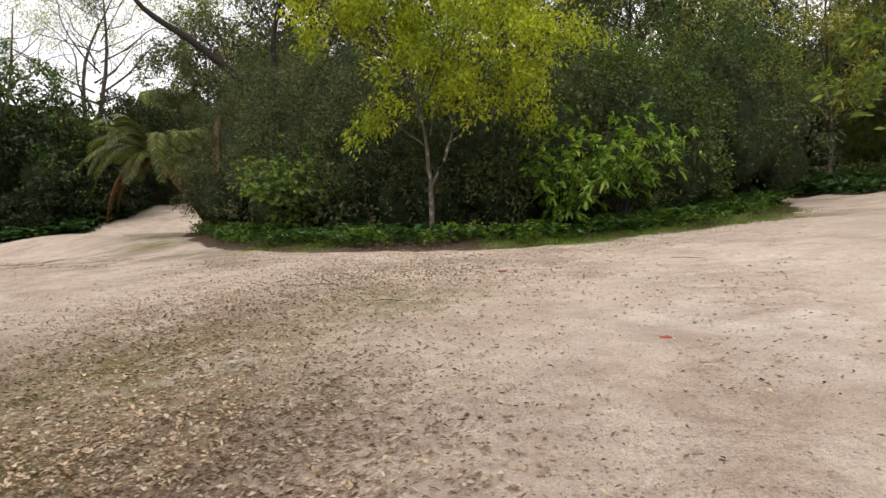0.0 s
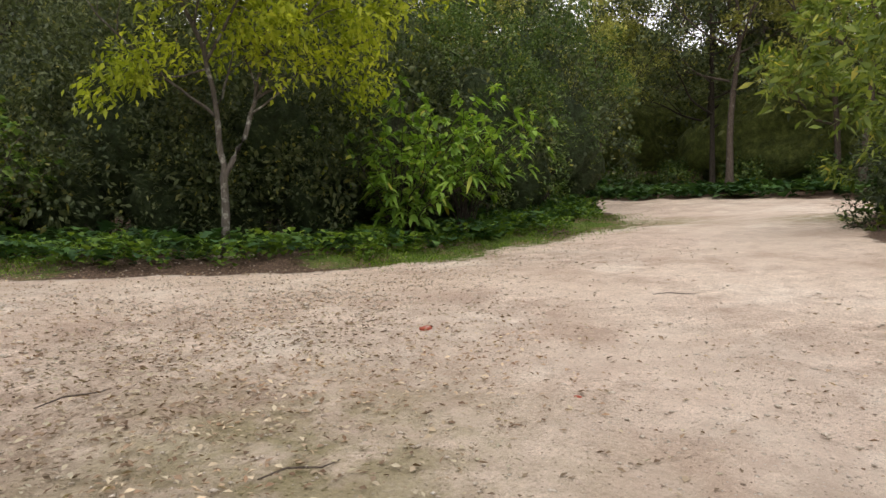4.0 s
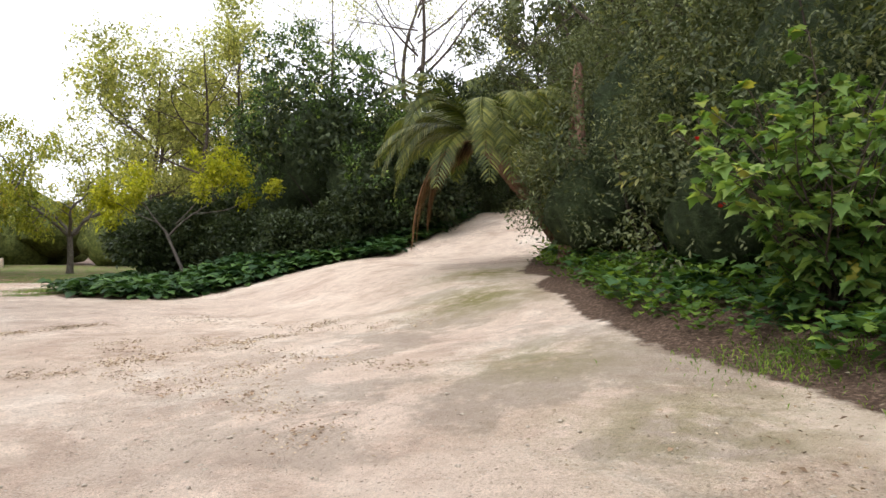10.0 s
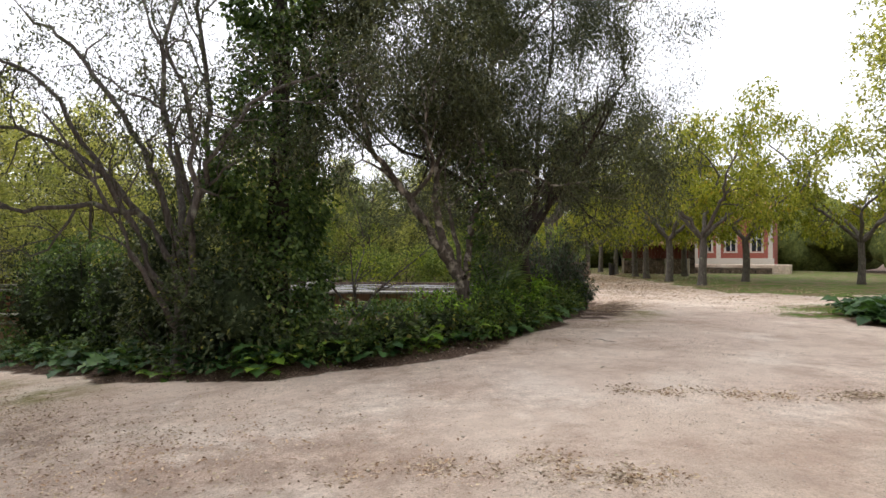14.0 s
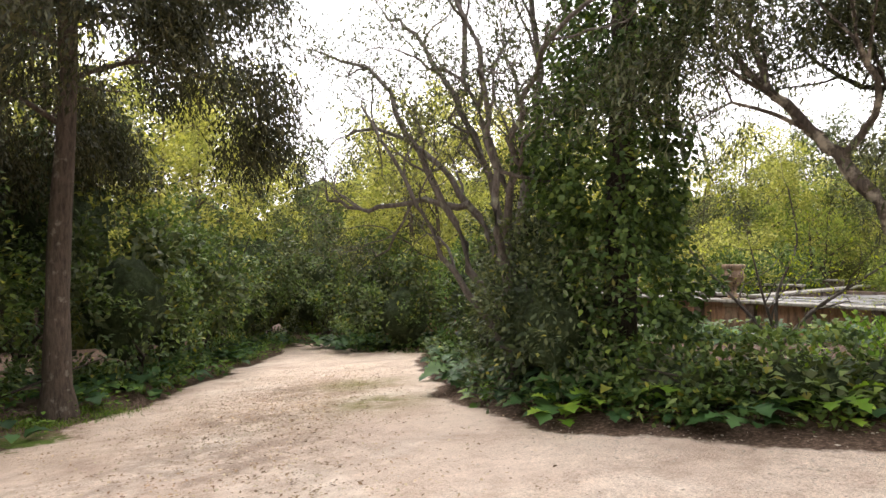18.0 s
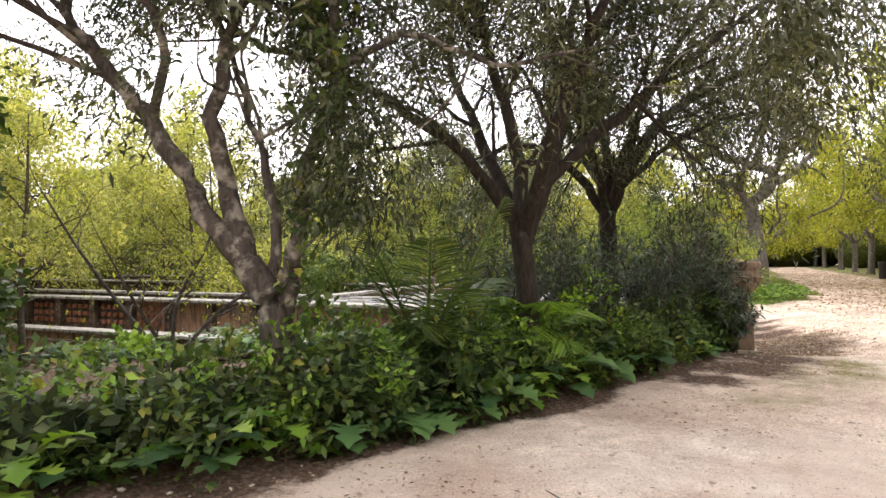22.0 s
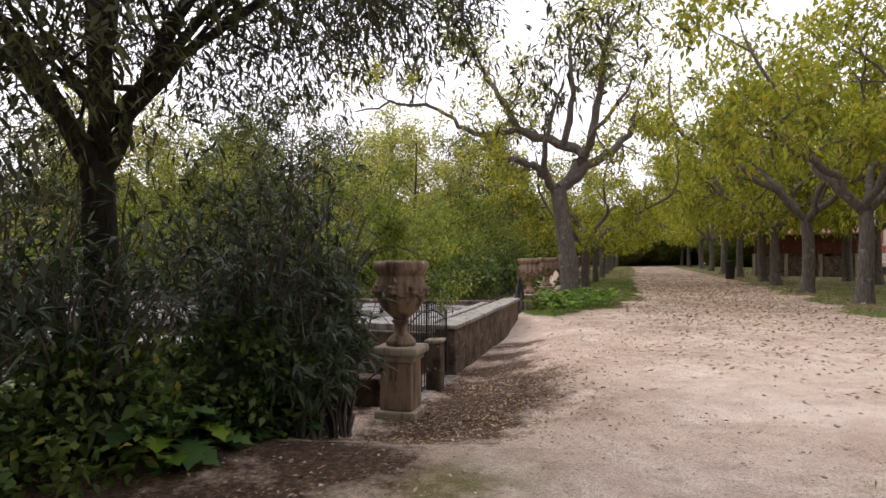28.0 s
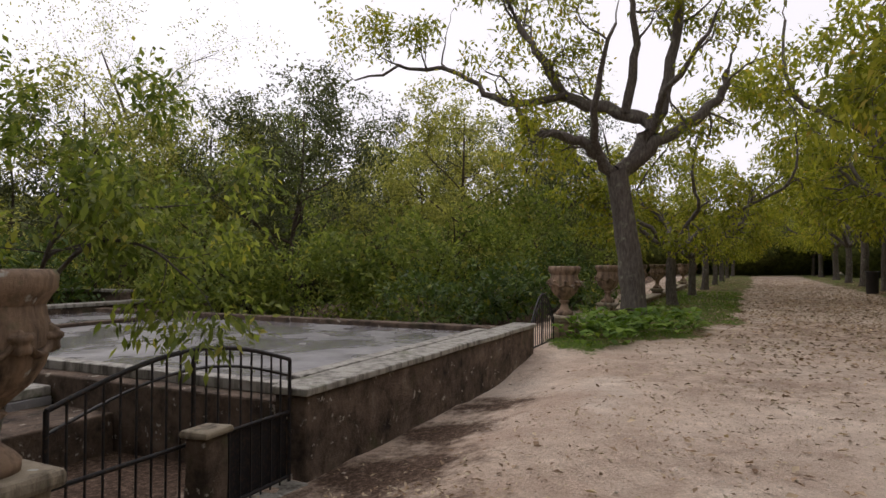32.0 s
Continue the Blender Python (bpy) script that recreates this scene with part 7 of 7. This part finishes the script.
# ---------- loose things on the ground ----------
def litter_leaves(name, spots, size, mat, label):
    q = np.concatenate([np.array([[x, y]]) + rng.normal(0, r, (n, 2)) for x, y, r, n in spots])
    ok = np.ones(len(q), bool)
    for b in BEDS[:3]:
        ok &= outline_distance(b, q[:, 0], q[:, 1]) < 0.8
    q = q[ok]
    n = len(q)
    P = np.stack([q[:, 0], q[:, 1], surface(q[:, 0], q[:, 1]) + rng.uniform(0.006, 0.022, n)], 1)
    a = rng.uniform(0, 6.28, n)
    D = np.stack([np.cos(a), np.sin(a), rng.normal(0, 0.22, n)], 1)
    N = unit(np.stack([rng.normal(0, 0.3, n), rng.normal(0, 0.3, n), np.ones(n)], 1))
    L = size * rng.uniform(0.45, 1.3, n)
    single(name, leaves(name, P, D, N, L, L * rng.uniform(0.35, 0.7, n), mat, LEAF, -0.1, 0.5), (0, 0, 0), label, "leaf litter", kind="stuff")


litter_leaves("leaf_litter", [(-1.6, 2.6, 0.9, 7600), (-1.7, 3.8, 1.2, 8600), (-2.7, 5.6, 1.2, 5600), (-2.9, 7.6, 1.3, 4200), (-1.0, 9.4, 1.3, 4200), (0.6, 10.2, 1.2, 1100), (2.4, 4.8, 0.5, 200), (3.2, 7.4, 0.9, 300), (1.6, 12.8, 1.4, 500), (-3.5, 12.4, 1.0, 700), (-4.6, 13.2, 0.6, 250), (0, 14.2, 1.6, 900), (-3.4, 15.2, 1.4, 800), (4.5, 14.8, 1.6, 500), (-15.5, 12, 1.6, 900), (-17, 9, 1.8, 1400), (-18.6, 7.4, 1.1, 1600), (-20.4, 5.4, 1.1, 1300), (-16.2, 10.8, 1.0, 1200), (-22.4, 3.4, 1.0, 700), (-22.5, 16.2, 0.7, 300), (-25.5, 18.0, 0.6, 300), (-28.6, 19.4, 0.6, 400), (-31.4, 20.0, 0.7, 2200), (-33.4, 20.3, 0.6, 1300), (-36, 21.8, 1.0, 500), (-38, 23, 1.4, 900)] + [(-8 - 0.8 * k, 15 + 0.35 * k + 0.3 * math.sin(k), 0.2, 110) for k in range(9)] + [(-8.5 - 0.7 * k, 17.3 + 0.25 * k, 0.18, 90) for k in range(8)] + [(-10 - 0.8 * k, 20.4 + 0.1 * k, 0.22, 80) for k in range(8)] + [(a + (c - a) * k / 11 + rng.normal(0, 0.12), b + (d - b) * k / 11 + rng.normal(0, 0.12), 0.16, int(rng.integers(30, 170))) for a, b, c, d in ((-14.2, 12.8, -13.0, 16.2), (-15.2, 13.4, -14.6, 16.0), (-12.8, 16.3, -12.3, 21.0), (-17.8, 16.2, -17.0, 19.6)) for k in range(12)] + [(-10.6, 17.0, 0.4, 350), (-16.3, 21.4, 0.6, 300)], 0.044, DRY_LEAF, "scattered small dry brown and pale fallen leaves")
litter_leaves("leaf_litter", [(-42, 24.5, 2.0, 1500), (-47, 25.2, 2.4, 2200), (-54, 25.8, 3.2, 5000), (-62, 27, 4, 5200), (-72, 27.5, 5, 5200), (-40, 29, 3, 1500), (-35, 24.5, 2.0, 500), (-84, 28, 6, 4000)], 0.085, DRY_LEAF, "drifts of brown fallen leaves on the avenue")


def stones(name, spots, size, label):
    base = np.array([(1, 0, 0), (-1, 0, 0), (0, 1, 0), (0, -1, 0), (0, 0, 0.7), (0, 0, -0.7), (0.6, 0.6, 0.35), (-0.6, 0.6, 0.3), (0.6, -0.6, 0.35), (-0.6, -0.6, 0.3)])
    tri = np.array([(0, 6, 4), (6, 2, 4), (2, 7, 4), (7, 1, 4), (1, 9, 4), (9, 3, 4), (3, 8, 4), (8, 0, 4), (6, 0, 5), (2, 6, 5), (7, 2, 5), (1, 7, 5), (9, 1, 5), (3, 9, 5), (8, 3, 5), (0, 8, 5)])
    q = np.concatenate([np.array([[x, y]]) + rng.normal(0, r, (n, 2)) for x, y, r, n in spots])
    n = len(q)
    s = size * np.minimum(1.6, rng.lognormal(-0.5, 0.5, n))
    a = rng.uniform(0, 6.28, n)
    v = base[None] * rng.uniform(0.7, 1.25, (n, 10, 3)) * s[:, None, None] * np.array([1, 0.75, 0.6])
    v = np.stack([v[..., 0] * np.cos(a)[:, None] - v[..., 1] * np.sin(a)[:, None], v[..., 0] * np.sin(a)[:, None] + v[..., 1] * np.cos(a)[:, None], v[..., 2]], -1)
    v += np.stack([q[:, 0], q[:, 1], surface(q[:, 0], q[:, 1]) + s * 0.15], 1)[:, None]
    f = (tri[None] + (np.arange(n) * 10)[:, None, None]).reshape(-1, 3)
    single(name, mesh_of(name, v.reshape(-1, 3), f, ROCK), (0, 0, 0), label, "stones", kind="stuff")


stones("gravel", [(1.0 - 0.9 * k, 4.5 + 0.75 * k, 2.2, 420) for k in range(11)] + [(-11 - 1.35 * k, 16.4 + 0.42 * k, 1.7, 330) for k in range(18)] + [(-16.5 - 0.9 * k, 10.5 - 1.1 * k, 1.0, 300) for k in range(8)], 0.013, "fine gravel strewn over the packed clay")
stones("pebbles", [(-1.6, 3.4, 1.4, 500), (-2.4, 6.6, 1.6, 500), (2.2, 6.0, 1.6, 420), (0.4, 9.6, 1.6, 500), (3.6, 9.0, 1.8, 260), (-1.4, 11.6, 1.2, 420), (0.5, 12.6, 1.2, 420), (-0.1, 11.7, 0.8, 900), (1.4, 12.6, 0.9, 700), (-1.2, 12.6, 0.8, 500), (3.0, 14.0, 0.9, 500), (-1.4, 15.1, 1.2, 300), (-3.8, 12.6, 1.3, 420), (5.2, 15.0, 1.5, 300), (-8, 15, 1.6, 260), (-12, 17, 2, 260), (-15.5, 13, 2, 320), (-20, 16, 2, 220), (-24, 18.6, 1.6, 220), (-30, 22, 2.4, 260), (-21, 14, 0.9, 260), (-20.2, 12, 0.6, 180)], 0.02, "small pale pebbles and crumbs of clay")
stones("rocks", [(-0.55, 15.95, 0.16, 5), (-0.1, 15.9, 0.2, 4)], 0.13, "grey rocks at the foot of the young tree")
stones("stones", [(0.5, 11.9, 0.5, 24), (-0.6, 12.2, 0.5, 14), (0.2, 11.4, 0.7, 26), (-1.9, 10.3, 0.5, 16), (2.2, 6.6, 1.0, 12), (-0.5, 16.0, 0.35, 8), (-3.6, 13.0, 0.9, 14), (-21.4, 14.2, 0.5, 10)], 0.042, "larger pale stones lying on the clay")
BRICK = stone_mat("red_brick", (0.4, 0.1, 0.06), (0.2, 0.06, 0.04), moss=(0.3, 0.12, 0.08), grime=0.7)
for x, y, s, r in ((1.9, 5.64, 0.055, 20), (1.12, 8.06, 0.028, 140), (0.9, 10.05, 0.06, 35), (-2.6, 9.6, 0.035, 40), (-3.7, 13.0, 0.06, 60)):
    ob = single("brick_fragment", box("brick_fragment", (-s, -s * 0.6, -0.02), (s, s * 0.6, s * 0.55), BRICK, 0.015, 0.02, 0), (0, 0, 0), "broken piece of red brick on the clay", "brick", "brick fragments")
    ob.matrix_world = pose(x, y, surf(x, y), 4, -3, r)
for x, y, l, r in ((-0.6, 7.6, 0.2, 12), (-1.6, 9.0, 0.3, 50), (-22.4, 17.4, 0.3, 30), (3.8, 10.2, 0.25, -20)):
    z = surf(x, y)
    pts = [(-l, 0, 0.02), (-l * 0.3, 0.03, 0.035), (l * 0.4, -0.02, 0.025), (l, 0.05, 0.02)]
    ob = single("fallen_stick", tubes("fallen_stick", [(pts, [0.004, 0.006, 0.005, 0.003])], BROWN_BARK, 6), (0, 0, 0), "thin dry fallen stick on the clay", "stick", "fallen sticks")
    ob.matrix_world = pose(x, y, z, 0, 0, r)
